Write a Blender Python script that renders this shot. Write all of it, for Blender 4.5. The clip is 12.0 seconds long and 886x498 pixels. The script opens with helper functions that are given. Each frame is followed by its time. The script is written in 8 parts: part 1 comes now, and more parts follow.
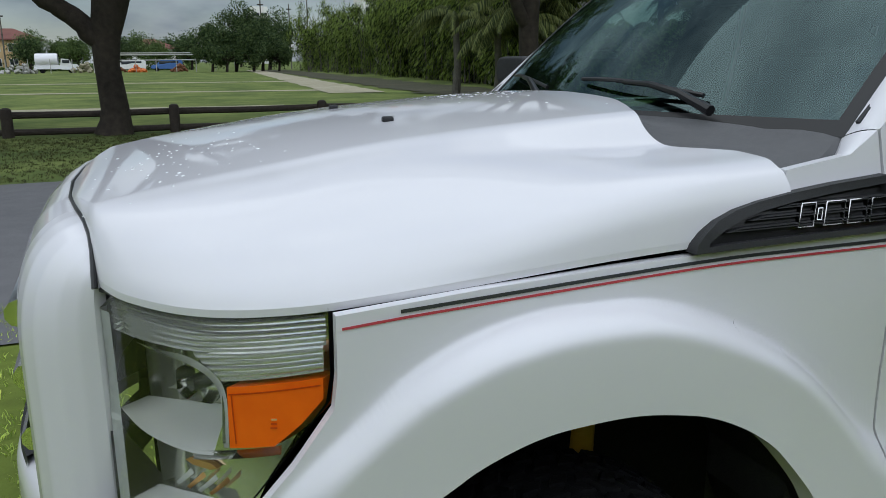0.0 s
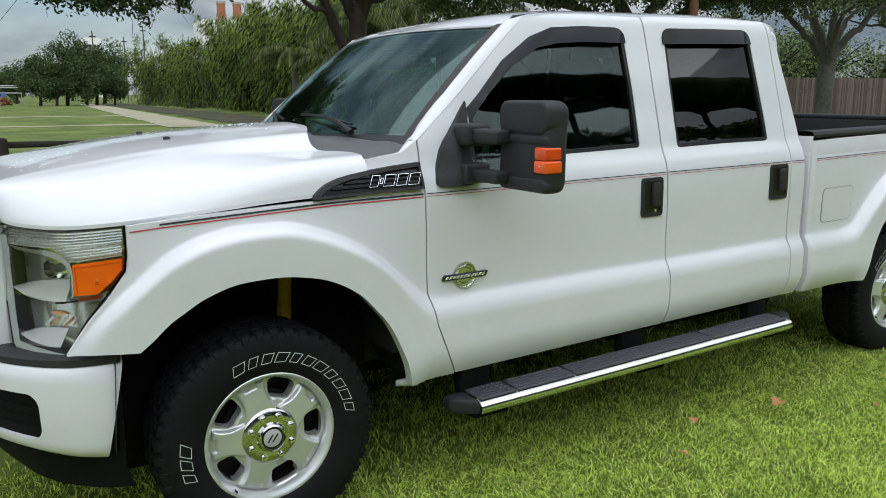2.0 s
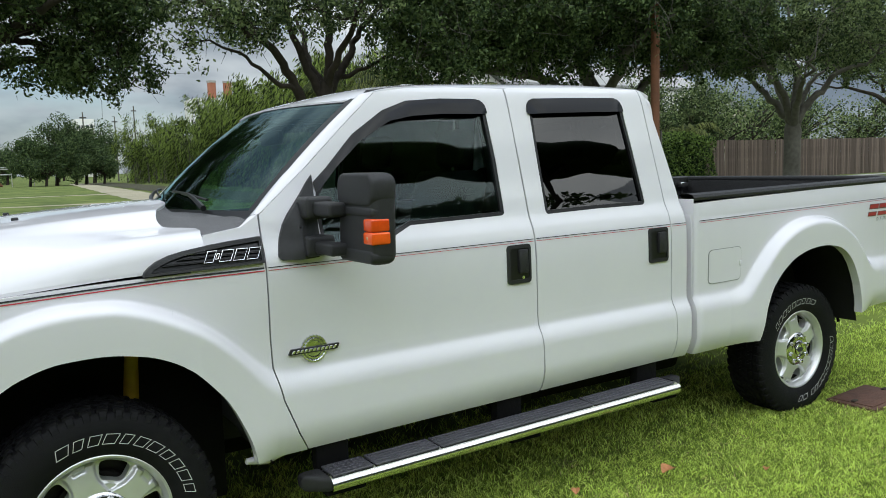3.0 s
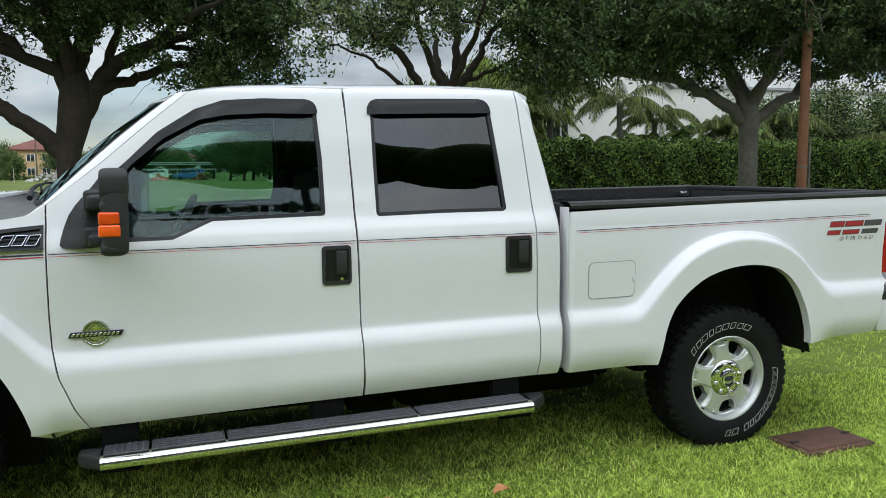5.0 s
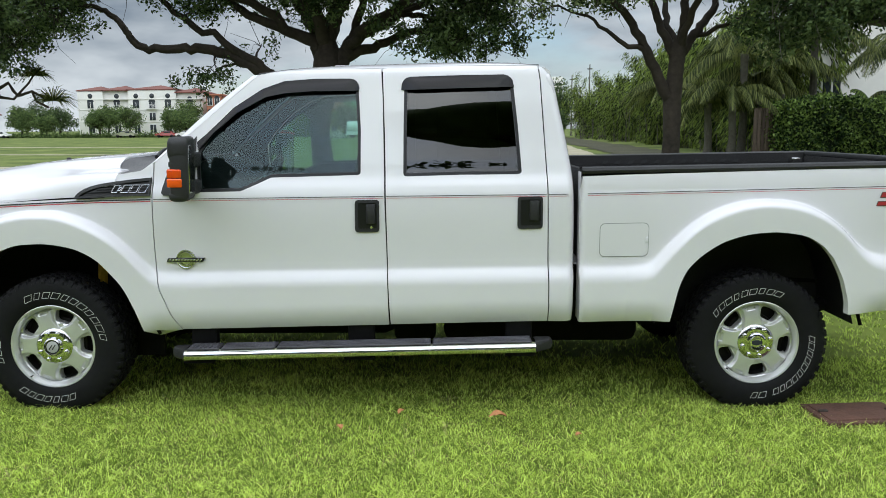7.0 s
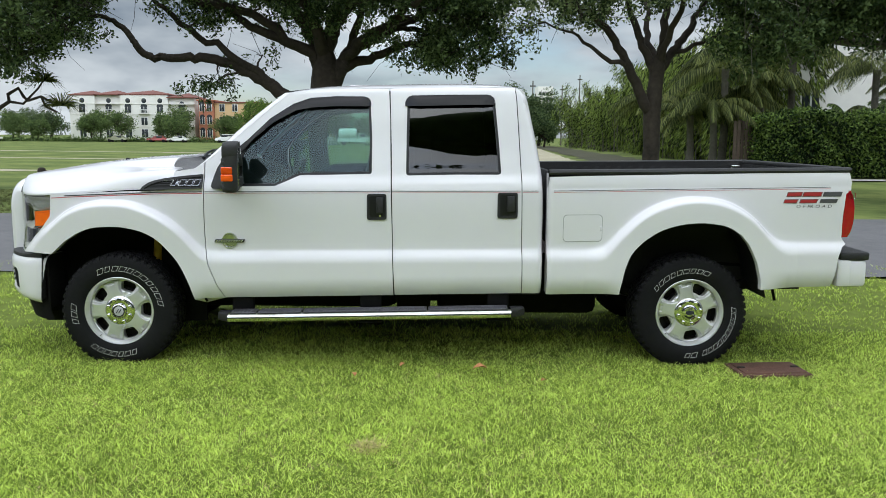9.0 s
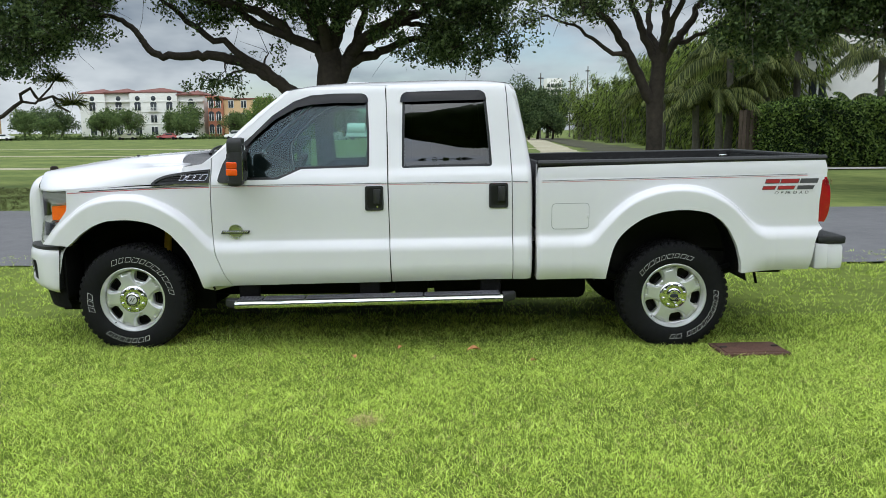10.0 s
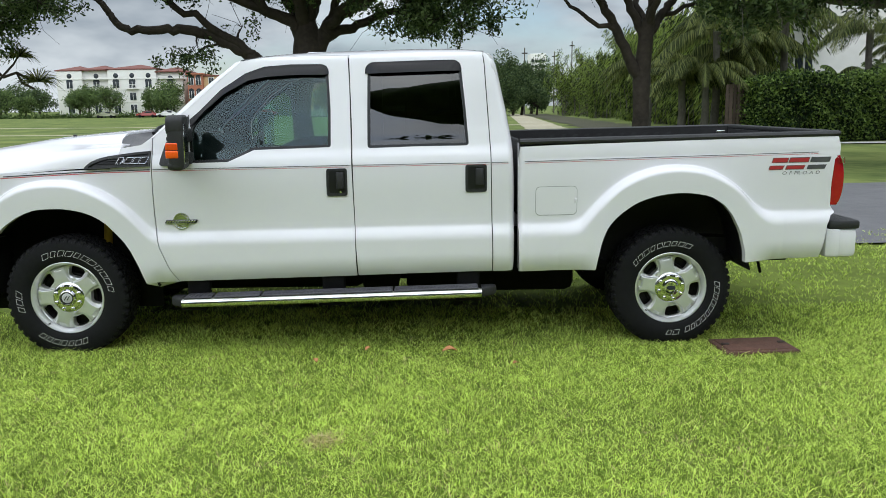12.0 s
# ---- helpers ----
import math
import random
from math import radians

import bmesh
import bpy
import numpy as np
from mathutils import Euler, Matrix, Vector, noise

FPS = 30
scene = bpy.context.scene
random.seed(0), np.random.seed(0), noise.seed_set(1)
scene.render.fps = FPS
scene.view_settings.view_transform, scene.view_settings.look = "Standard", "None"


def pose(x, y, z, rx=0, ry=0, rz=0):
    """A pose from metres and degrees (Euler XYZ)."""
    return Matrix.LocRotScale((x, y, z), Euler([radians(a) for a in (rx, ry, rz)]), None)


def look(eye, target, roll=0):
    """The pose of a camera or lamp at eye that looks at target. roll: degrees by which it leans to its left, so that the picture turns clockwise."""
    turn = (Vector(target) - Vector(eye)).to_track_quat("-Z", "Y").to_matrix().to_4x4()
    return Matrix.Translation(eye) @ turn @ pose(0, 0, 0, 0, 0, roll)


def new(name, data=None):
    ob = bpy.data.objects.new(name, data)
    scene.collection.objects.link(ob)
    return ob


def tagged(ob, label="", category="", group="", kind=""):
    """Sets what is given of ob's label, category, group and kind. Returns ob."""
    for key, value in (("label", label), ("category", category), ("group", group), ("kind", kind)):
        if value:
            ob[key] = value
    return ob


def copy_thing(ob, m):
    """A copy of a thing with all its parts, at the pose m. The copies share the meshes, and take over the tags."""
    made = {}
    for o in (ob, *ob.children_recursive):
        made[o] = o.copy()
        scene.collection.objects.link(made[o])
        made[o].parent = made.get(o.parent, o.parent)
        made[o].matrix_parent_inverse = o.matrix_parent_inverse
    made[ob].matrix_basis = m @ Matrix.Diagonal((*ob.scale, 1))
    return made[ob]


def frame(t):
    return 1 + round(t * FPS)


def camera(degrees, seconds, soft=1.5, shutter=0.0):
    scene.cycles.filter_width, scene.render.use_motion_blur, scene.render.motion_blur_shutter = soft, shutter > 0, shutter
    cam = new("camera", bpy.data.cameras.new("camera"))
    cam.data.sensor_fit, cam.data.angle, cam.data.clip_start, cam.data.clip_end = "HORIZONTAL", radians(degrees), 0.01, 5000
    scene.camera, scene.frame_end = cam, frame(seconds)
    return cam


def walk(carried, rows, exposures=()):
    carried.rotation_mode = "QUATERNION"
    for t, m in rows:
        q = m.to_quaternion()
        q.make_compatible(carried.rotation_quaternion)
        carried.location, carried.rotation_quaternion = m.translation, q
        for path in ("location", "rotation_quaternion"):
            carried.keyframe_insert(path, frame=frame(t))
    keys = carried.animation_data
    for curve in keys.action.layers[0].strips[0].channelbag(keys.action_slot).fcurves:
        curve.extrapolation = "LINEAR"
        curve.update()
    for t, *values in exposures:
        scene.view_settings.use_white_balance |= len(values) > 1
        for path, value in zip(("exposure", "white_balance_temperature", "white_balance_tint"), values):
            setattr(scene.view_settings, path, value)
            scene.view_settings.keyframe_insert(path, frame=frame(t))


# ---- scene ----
cam = camera(58.4, 12.0, soft=0.65)
PATH = [
    (0, (-0.664, -2.008, 1.571), (0.015, -0.185, 1.106), -0.5),
    (0.5, (-0.695, -2.453, 1.547), (0.13, -0.701, 1.048), 0.1),
    (1, (-0.773, -2.846, 1.532), (0.127, -1.14, 1.003), 0.3),
    (1.5, (-0.925, -3.206, 1.573), (0.085, -1.557, 1.06), -0.0),
    (2, (-0.844, -3.5, 1.61), (0.173, -1.822, 1.223), -0.3),
    (2.5, (-0.664, -3.747, 1.62), (0.297, -2.022, 1.304), -1.3),
    (3, (-0.358, -3.787, 1.608), (0.689, -2.097, 1.392), -1.8),
    (3.2, (-0.216, -3.787, 1.628), (0.894, -2.132, 1.449), -1.2),
    (4.8, (0.931, -4.312, 1.592), (1.608, -2.44, 1.403), -0.1),
    (5, (1.109, -4.44, 1.568), (1.749, -2.555, 1.368), -0.4),
    (5.5, (1.523, -4.646, 1.579), (1.975, -2.715, 1.321), -0.6),
    (6, (1.889, -4.708, 1.604), (2.125, -2.743, 1.319), 1.0),
    (6.5, (2.172, -4.963, 1.623), (2.235, -2.986, 1.329), 1.2),
    (7, (2.221, -5.249, 1.613), (2.211, -3.272, 1.313), -0.3),
    (7.5, (2.219, -5.585, 1.627), (2.211, -3.606, 1.339), -1.1),
    (7.7, (2.265, -5.673, 1.615), (2.26, -3.692, 1.334), -0.8),
    (9.3, (2.188, -6.432, 1.618), (2.198, -4.452, 1.338), 0.6),
    (9.5, (2.234, -6.494, 1.617), (2.217, -4.515, 1.329), 0.4),
    (10, (2.304, -6.603, 1.621), (2.294, -4.625, 1.325), -0.4),
    (10.5, (2.334, -6.614, 1.619), (2.338, -4.635, 1.33), -0.8),
    (11, (2.356, -6.526, 1.619), (2.366, -4.549, 1.32), -0.8),
    (11.5, (2.355, -6.268, 1.603), (2.37, -4.296, 1.273), -0.4),
    (12, (2.388, -6.007, 1.612), (2.415, -4.038, 1.258), -0.7),
]
LIGHT = [(0, -0.55, 6050, 6), (0.8, -0.25, 6150, 6), (1.5, -0.12, 6200, 6), (2.5, -0.06, 6250, 5), (5, 0.10, 6250, 5), (7, 0.12, 6250, 6), (12, 0.13, 6250, 6)]
walk(cam, [(t, look(eye, target, roll)) for t, eye, target, roll in PATH], LIGHT)

# ---- light and sky ----
world = bpy.data.worlds.new("overcast_sky")
scene.world = world
world.use_nodes = True
wn, wl = world.node_tree.nodes, world.node_tree.links
SUN_ELEV, SUN_ROT = radians(69), radians(198)
sky = wn.new("ShaderNodeTexSky")
sky.sky_type, sky.sun_disc, sky.sun_elevation, sky.sun_rotation = "NISHITA", False, SUN_ELEV, SUN_ROT
coord = wn.new("ShaderNodeTexCoord")
mapping = wn.new("ShaderNodeMapping")
mapping.inputs["Scale"].default_value = (1.0, 1.0, 2.6)
wl.new(coord.outputs["Generated"], mapping.inputs["Vector"])
cloud = wn.new("ShaderNodeTexNoise")
cloud.inputs["Scale"].default_value, cloud.inputs["Detail"].default_value, cloud.inputs["Roughness"].default_value = 2.3, 7.0, 0.55
wl.new(mapping.outputs[0], cloud.inputs["Vector"])
cover = wn.new("ShaderNodeValToRGB")
cover.color_ramp.elements[0].position, cover.color_ramp.elements[1].position = 0.36, 0.50
wl.new(cloud.outputs["Fac"], cover.inputs[0])
tone = wn.new("ShaderNodeTexNoise")
tone.inputs["Scale"].default_value, tone.inputs["Detail"].default_value = 3.6, 5.0
wl.new(mapping.outputs[0], tone.inputs["Vector"])
cloud_col = wn.new("ShaderNodeValToRGB")
for e, p, c in zip(cloud_col.color_ramp.elements, (0.38, 0.64), ((1.8, 2.15, 2.65, 1), (6.6, 6.8, 7.0, 1))):
    e.position, e.color = p, c
wl.new(tone.outputs["Fac"], cloud_col.inputs[0])
sky_mix = wn.new("ShaderNodeMix")
sky_mix.data_type = "RGBA"
wl.new(cover.outputs[0], sky_mix.inputs[0])
wl.new(sky.outputs[0], sky_mix.inputs[6])
wl.new(cloud_col.outputs[0], sky_mix.inputs[7])
# the clouds glow round the hidden sun
toward_sun = wn.new("ShaderNodeVectorMath")
toward_sun.operation = "DOT_PRODUCT"
wl.new(coord.outputs["Generated"], toward_sun.inputs[0])
toward_sun.inputs[1].default_value = (-0.11, -0.34, 0.93)
glow = wn.new("ShaderNodeMapRange")
glow.interpolation_type = "SMOOTHSTEP"
glow.inputs[1].default_value, glow.inputs[2].default_value, glow.inputs[3].default_value, glow.inputs[4].default_value = 0.52, 1.0, 1.0, 2.9
wl.new(toward_sun.outputs["Value"], glow.inputs[0])
lit = wn.new("ShaderNodeVectorMath")
lit.operation = "SCALE"
wl.new(sky_mix.outputs[2], lit.inputs[0])
wl.new(glow.outputs[0], lit.inputs["Scale"])
wl.new(lit.outputs[0], wn["Background"].inputs[0])
wn["Background"].inputs[1].default_value = 0.115

sun = new("sun", bpy.data.lights.new("sun", "SUN"))
sun.data.energy, sun.data.angle, sun.data.color = 2.6, radians(130), (1.0, 0.98, 0.95)
sun.rotation_euler = (radians(21), 0, radians(-18))


# ---- helpers ----
def link_nodes(m):
    m.use_nodes = True
    return m.node_tree.nodes, m.node_tree.links, m.node_tree.nodes["Principled BSDF"]


def surface(name, col, col2=None, rough=0.5, metal=0.0, coat=0.0, scale=20.0, bump=0.0, bump_scale=None, rough_var=0.0,
            island=0.0, per_object=0.0, spec=0.5, trans=0.0, ior=1.45, big=0.0):
    """A material with variation at two scales, fine relief and uneven gloss."""
    m = bpy.data.materials.new(name)
    n, l, b = link_nodes(m)
    b.inputs["Roughness"].default_value, b.inputs["Metallic"].default_value = rough, metal
    b.inputs["Coat Weight"].default_value, b.inputs["Coat Roughness"].default_value = coat, 0.04
    b.inputs["Specular IOR Level"].default_value, b.inputs["IOR"].default_value = spec, ior
    b.inputs["Transmission Weight"].default_value = trans
    tc = n.new("ShaderNodeTexCoord")
    fine = n.new("ShaderNodeTexNoise")
    fine.inputs["Scale"].default_value, fine.inputs["Detail"].default_value = scale, 6.0
    l.new(tc.outputs["Object"], fine.inputs["Vector"])
    coarse = n.new("ShaderNodeTexNoise")
    coarse.inputs["Scale"].default_value, coarse.inputs["Detail"].default_value = scale * 0.13, 3.0
    l.new(tc.outputs["Object"], coarse.inputs["Vector"])
    add = n.new("ShaderNodeMath")
    add.operation = "MULTIPLY_ADD"
    l.new(coarse.outputs["Fac"], add.inputs[0])
    add.inputs[1].default_value = 0.5 + big
    half = n.new("ShaderNodeMath")
    half.operation = "MULTIPLY_ADD"
    l.new(fine.outputs["Fac"], half.inputs[0])
    half.inputs[1].default_value, half.inputs[2].default_value = 0.5, -0.5 * big
    l.new(half.outputs[0], add.inputs[2])
    last = add.outputs[0]
    if island or per_object:
        geo = n.new("ShaderNodeNewGeometry") if island else n.new("ShaderNodeObjectInfo")
        mix = n.new("ShaderNodeMath")
        mix.operation = "MULTIPLY_ADD"
        l.new(geo.outputs["Random Per Island" if island else "Random"], mix.inputs[0])
        mix.inputs[1].default_value = island or per_object
        sub = n.new("ShaderNodeMath")
        sub.operation = "SUBTRACT"
        l.new(last, sub.inputs[0])
        sub.inputs[1].default_value = (island or per_object) * 0.5
        l.new(sub.outputs[0], mix.inputs[2])
        last = mix.outputs[0]
    ramp = n.new("ShaderNodeValToRGB")
    col2 = col2 or tuple(c * 0.88 for c in col)
    ramp.color_ramp.elements[0].position, ramp.color_ramp.elements[0].color = 0.3, (*col2, 1)
    ramp.color_ramp.elements[1].position, ramp.color_ramp.elements[1].color = 0.7, (*col, 1)
    l.new(last, ramp.inputs[0])
    l.new(ramp.outputs[0], b.inputs["Base Color"])
    if rough_var:
        rv = n.new("ShaderNodeMapRange")
        l.new(fine.outputs["Fac"], rv.inputs[0])
        rv.inputs[3].default_value, rv.inputs[4].default_value = max(0.02, rough - rough_var), min(1, rough + rough_var)
        l.new(rv.outputs[0], b.inputs["Roughness"])
    if bump:
        bn = n.new("ShaderNodeTexNoise")
        bn.inputs["Scale"].default_value, bn.inputs["Detail"].default_value = bump_scale or scale * 3, 4.0
        l.new(tc.outputs["Object"], bn.inputs["Vector"])
        bb = n.new("ShaderNodeBump")
        bb.inputs["Strength"].default_value, bb.inputs["Distance"].default_value = bump, 0.01
        l.new(bn.outputs["Fac"], bb.inputs["Height"])
        l.new(bb.outputs[0], b.inputs["Normal"])
    return m


def leafy(name, col, col2, rough=0.55, through_light=0.35, scale=0.5):
    """Foliage: colour differs leaf by leaf and over the crown, and some light comes through."""
    m = surface(name, col, col2, rough=rough, scale=scale * 4, island=0.9, spec=0.2)
    n, l = m.node_tree.nodes, m.node_tree.links
    b, out = n["Principled BSDF"], n["Material Output"]
    tl = n.new("ShaderNodeBsdfTranslucent")
    src = b.inputs["Base Color"].links[0].from_socket
    l.new(src, tl.inputs["Color"])
    mx = n.new("ShaderNodeMixShader")
    mx.inputs[0].default_value = through_light
    l.new(b.outputs[0], mx.inputs[1])
    l.new(tl.outputs[0], mx.inputs[2])
    l.new(mx.outputs[0], out.inputs["Surface"])
    return m


def pane_glass(name, tint, gloss_rough=0.0, ior=1.5, film=(1, 1, 1)):
    """Thin sheet glass: tinted light through it, mirror gloss by Fresnel."""
    m = bpy.data.materials.new(name)
    n, l, b = link_nodes(m)
    n.remove(b)
    tr, gl, mx, fr = n.new("ShaderNodeBsdfTransparent"), n.new("ShaderNodeBsdfGlossy"), n.new("ShaderNodeMixShader"), n.new("ShaderNodeFresnel")
    tr.inputs[0].default_value, gl.inputs["Roughness"].default_value, fr.inputs[0].default_value = (*tint, 1), gloss_rough, ior
    gl.inputs["Color"].default_value = (*film, 1)
    l.new(fr.outputs[0], mx.inputs[0])
    l.new(tr.outputs[0], mx.inputs[1])
    l.new(gl.outputs[0], mx.inputs[2])
    l.new(mx.outputs[0], n["Material Output"].inputs["Surface"])
    return m


def thing(name, label="", category="", group="", kind=""):
    return tagged(new(name), label, category, group, kind)


def link_mesh(name, verts, faces, material, parent=None, label="", smooth=True, sharp=35, toward=None):
    """One mesh object. toward: the side that its faces look to, for sheets of glass."""
    if toward:
        q = faces[len(faces) // 2]
        a, b, c = (Vector(verts[k]) for k in q[:3])
        if (b - a).cross(c - a).dot(Vector(toward)) < 0:
            faces = [tuple(reversed(f)) for f in faces]
    me = bpy.data.meshes.new(name)
    me.from_pydata([tuple(v) for v in verts], [], faces)
    me.validate()
    me.update()
    if smooth:
        me.shade_smooth()
        me.set_sharp_from_angle(angle=radians(sharp))
    if material:
        me.materials.append(material)
    ob = new(name, me)
    if parent:
        ob.parent = parent
    return tagged(ob, label) if label else ob


def part(name, bm, material, parent=None, label="", smooth=True, sharp=35):
    me = bpy.data.meshes.new(name)
    bmesh.ops.recalc_face_normals(bm, faces=bm.faces)
    bm.to_mesh(me)
    bm.free()
    if smooth:
        me.shade_smooth()
        me.set_sharp_from_angle(angle=radians(sharp))
    me.materials.append(material)
    ob = new(name, me)
    if parent:
        ob.parent = parent
    return tagged(ob, label) if label else ob


def add_box(bm, x0, x1, y0, y1, z0, z1, bevel=0.0, seg=2, m=None):
    """A box with rounded edges added to bm."""
    r = bmesh.ops.create_cube(bm, size=1)
    for v in r["verts"]:
        v.co = Vector(((x0 + x1) / 2 + v.co.x * (x1 - x0), (y0 + y1) / 2 + v.co.y * (y1 - y0), (z0 + z1) / 2 + v.co.z * (z1 - z0)))
    vs = r["verts"]
    if bevel:
        es = list({e for v in vs for e in v.link_edges})
        res = bmesh.ops.bevel(bm, geom=es, offset=bevel, segments=seg, affect="EDGES", profile=0.5)
        vs = list({v for f in res["faces"] for v in f.verts} | {v for v in vs if v.is_valid})
    if m:
        bmesh.ops.transform(bm, matrix=m, verts=vs)
    return vs


def box(name, x0, x1, y0, y1, z0, z1, material, parent=None, bevel=0.01, label="", m=None):
    bm = bmesh.new()
    add_box(bm, x0, x1, y0, y1, z0, z1, bevel, 2, m)
    return part(name, bm, material, parent, label)


def add_tube(bm, path, radii, seg=8, cap=True):
    """A tapered tube along a path of points."""
    rings, a = [], None
    path = [Vector(p) for p in path]
    for i, p in enumerate(path):
        d = (path[min(i + 1, len(path) - 1)] - path[max(i - 1, 0)]).normalized()
        a = a - d * a.dot(d) if a else d.cross(Vector((0.3, 0.2, 0.93)))
        a = (a if a.length > 1e-4 else d.cross(Vector((1, 0, 0)))).normalized()
        b = d.cross(a)
        r = float(radii[i]) if hasattr(radii, "__len__") else radii
        rings.append([bm.verts.new(p + r * (math.cos(2 * math.pi * k / seg) * a + math.sin(2 * math.pi * k / seg) * b)) for k in range(seg)])
    for r0, r1 in zip(rings, rings[1:]):
        for k in range(seg):
            bm.faces.new((r0[k], r0[(k + 1) % seg], r1[(k + 1) % seg], r1[k]))
    if cap:
        bm.faces.new(rings[0][::-1])
        bm.faces.new(rings[-1])


def tube(name, path, radii, material, parent=None, seg=10, label=""):
    bm = bmesh.new()
    add_tube(bm, path, radii, seg)
    return part(name, bm, material, parent, label)


def lathe(profile, seg, axis_y=True):
    """Verts and faces of a profile of (radius, depth) turned about the y axis; depth runs along y."""
    v, f = [], []
    for r, d in profile:
        for k in range(seg):
            a = 2 * math.pi * k / seg
            v.append((r * math.cos(a), d, r * math.sin(a)))
    for i in range(len(profile) - 1):
        for k in range(seg):
            f.append((i * seg + k, i * seg + (k + 1) % seg, (i + 1) * seg + (k + 1) % seg, (i + 1) * seg + k))
    return v, f


def curve(points):
    """A smooth monotone-ish function through (x, y) points."""
    px, py = np.array([p[0] for p in points], float), np.array([p[1] for p in points], float)
    h = np.diff(px)
    s = np.diff(py) / h
    g = np.empty(len(px))
    g[0], g[-1] = s[0], s[-1]
    g[1:-1] = np.where(s[:-1] * s[1:] > 0, 2 * s[:-1] * s[1:] / (s[:-1] + s[1:] + 1e-12), 0)

    def f(x):
        i = min(max(int(np.searchsorted(px, x)) - 1, 0), len(px) - 2)
        t = min(max((x - px[i]) / h[i], 0.0), 1.0)
        a, b = 2 * t**3 - 3 * t**2 + 1, t**3 - 2 * t**2 + t
        return float(a * py[i] + b * h[i] * g[i] + (1 - a) * py[i + 1] + (t**3 - t**2) * h[i] * g[i + 1])
    return f


def line(points):
    px, py = [p[0] for p in points], [p[1] for p in points]
    return lambda x: float(np.interp(x, px, py))


def stair(x, a, b):
    t = min(max((x - a) / (b - a), 0.0), 1.0)
    return t * t * (3 - 2 * t)


def bend(pts, i, k):
    """A place on the smooth curve through pts, between its points i and i + 1."""
    p = [pts[min(max(j, 0), len(pts) - 1)] for j in (i - 1, i, i + 1, i + 2)]
    return tuple(0.5 * (2 * p[1][c] + (p[2][c] - p[0][c]) * k + (2 * p[0][c] - 5 * p[1][c] + 4 * p[2][c] - p[3][c]) * k * k + (3 * p[1][c] - p[0][c] - 3 * p[2][c] + p[3][c]) * k ** 3) for c in (0, 1))


def softened(f, x0, x1, width, n=900):
    """The function f with its small kinks rubbed out."""
    xs = np.linspace(x0, x1, n)
    ys = np.array([f(x) for x in xs])
    m = max(1, int(width / (xs[1] - xs[0]) * 3))
    w = np.exp(-0.5 * (np.arange(-m, m + 1) * (xs[1] - xs[0]) / width) ** 2)
    ys = np.convolve(np.pad(ys, m, mode="edge"), w / w.sum(), mode="valid")
    return lambda x: float(np.interp(x, xs, ys))


def ring_mesh(outer, inner, to3d, step=0.03, nv=24, closed=True, flange_out=0.02, flange_in=0.03, ease=1.0, inward=None, smooth_in=False):
    """A panel between two matched outlines in a plane of parameters, laid on a surface; its edges turn inwards."""
    if closed:
        outer, inner = list(outer) + [outer[0]], list(inner) + [inner[0]]
    us = []
    for i in range(len(outer) - 1):
        n = max(1, int(math.ceil(max(math.dist(outer[i], outer[i + 1]), math.dist(inner[i], inner[i + 1])) / step)))
        us += [(i, k / n) for k in range(n)]
    if not closed:
        us.append((len(outer) - 2, 1.0))
    inward = inward or Vector((0, 1, 0))
    rows = []
    o2, i2 = [], []
    for i, k in us:
        o2.append((outer[i][0] + k * (outer[i + 1][0] - outer[i][0]), outer[i][1] + k * (outer[i + 1][1] - outer[i][1])))
        if smooth_in:
            i2.append(bend(inner, i, k))
        else:
            i2.append((inner[i][0] + k * (inner[i + 1][0] - inner[i][0]), inner[i][1] + k * (inner[i + 1][1] - inner[i][1])))
    ins = [Vector(to3d(*p)) for p in i2]
    outs = [Vector(to3d(*p)) for p in o2]
    if flange_in:
        rows.append([p + inward * flange_in for p in ins])
    for j in range(nv + 1):
        t = (j / nv) ** ease
        rows.append([Vector(to3d(a[0] + t * (b[0] - a[0]), a[1] + t * (b[1] - a[1]))) for a, b in zip(i2, o2)])
    if flange_out:
        rows.append([p + inward * flange_out for p in outs])
    n = len(us)
    verts = [p for r in rows for p in r]
    faces = []
    for j in range(len(rows) - 1):
        for k in range(n if closed else n - 1):
            k2 = (k + 1) % n
            faces.append((j * n + k, j * n + k2, (j + 1) * n + k2, (j + 1) * n + k))
    return verts, faces


def grid_mesh(nu, nv, to3d, flange=0.0, inward=None):
    """A sheet over the unit square."""
    verts = [Vector(to3d(i / nu, j / nv)) for j in range(nv + 1) for i in range(nu + 1)]
    faces = [(j * (nu + 1) + i, j * (nu + 1) + i + 1, (j + 1) * (nu + 1) + i + 1, (j + 1) * (nu + 1) + i) for j in range(nv) for i in range(nu)]
    if flange:
        inward = inward or Vector((0, 1, 0))
        rim = [i for i in range(nu + 1)] + [j * (nu + 1) + nu for j in range(1, nv + 1)] + [nv * (nu + 1) + i for i in range(nu - 1, -1, -1)] + [j * (nu + 1) for j in range(nv - 1, 0, -1)]
        base = len(verts)
        verts += [verts[k] + inward * flange for k in rim]
        m = len(rim)
        faces += [(rim[k], rim[(k + 1) % m], base + (k + 1) % m, base + k) for k in range(m)]
    return verts, faces


def mirrored(verts, faces):
    return [(v[0], -v[1], v[2]) for v in verts], [tuple(reversed(f)) for f in faces]


def both(name, vf, material, parent, label="", sharp=35):
    """The same part on the near side and, mirrored, on the far side."""
    a = link_mesh(name, *vf, material, parent, label, sharp=sharp)
    b = link_mesh(name, *mirrored(*vf), material, parent, label, sharp=sharp)
    return a, b


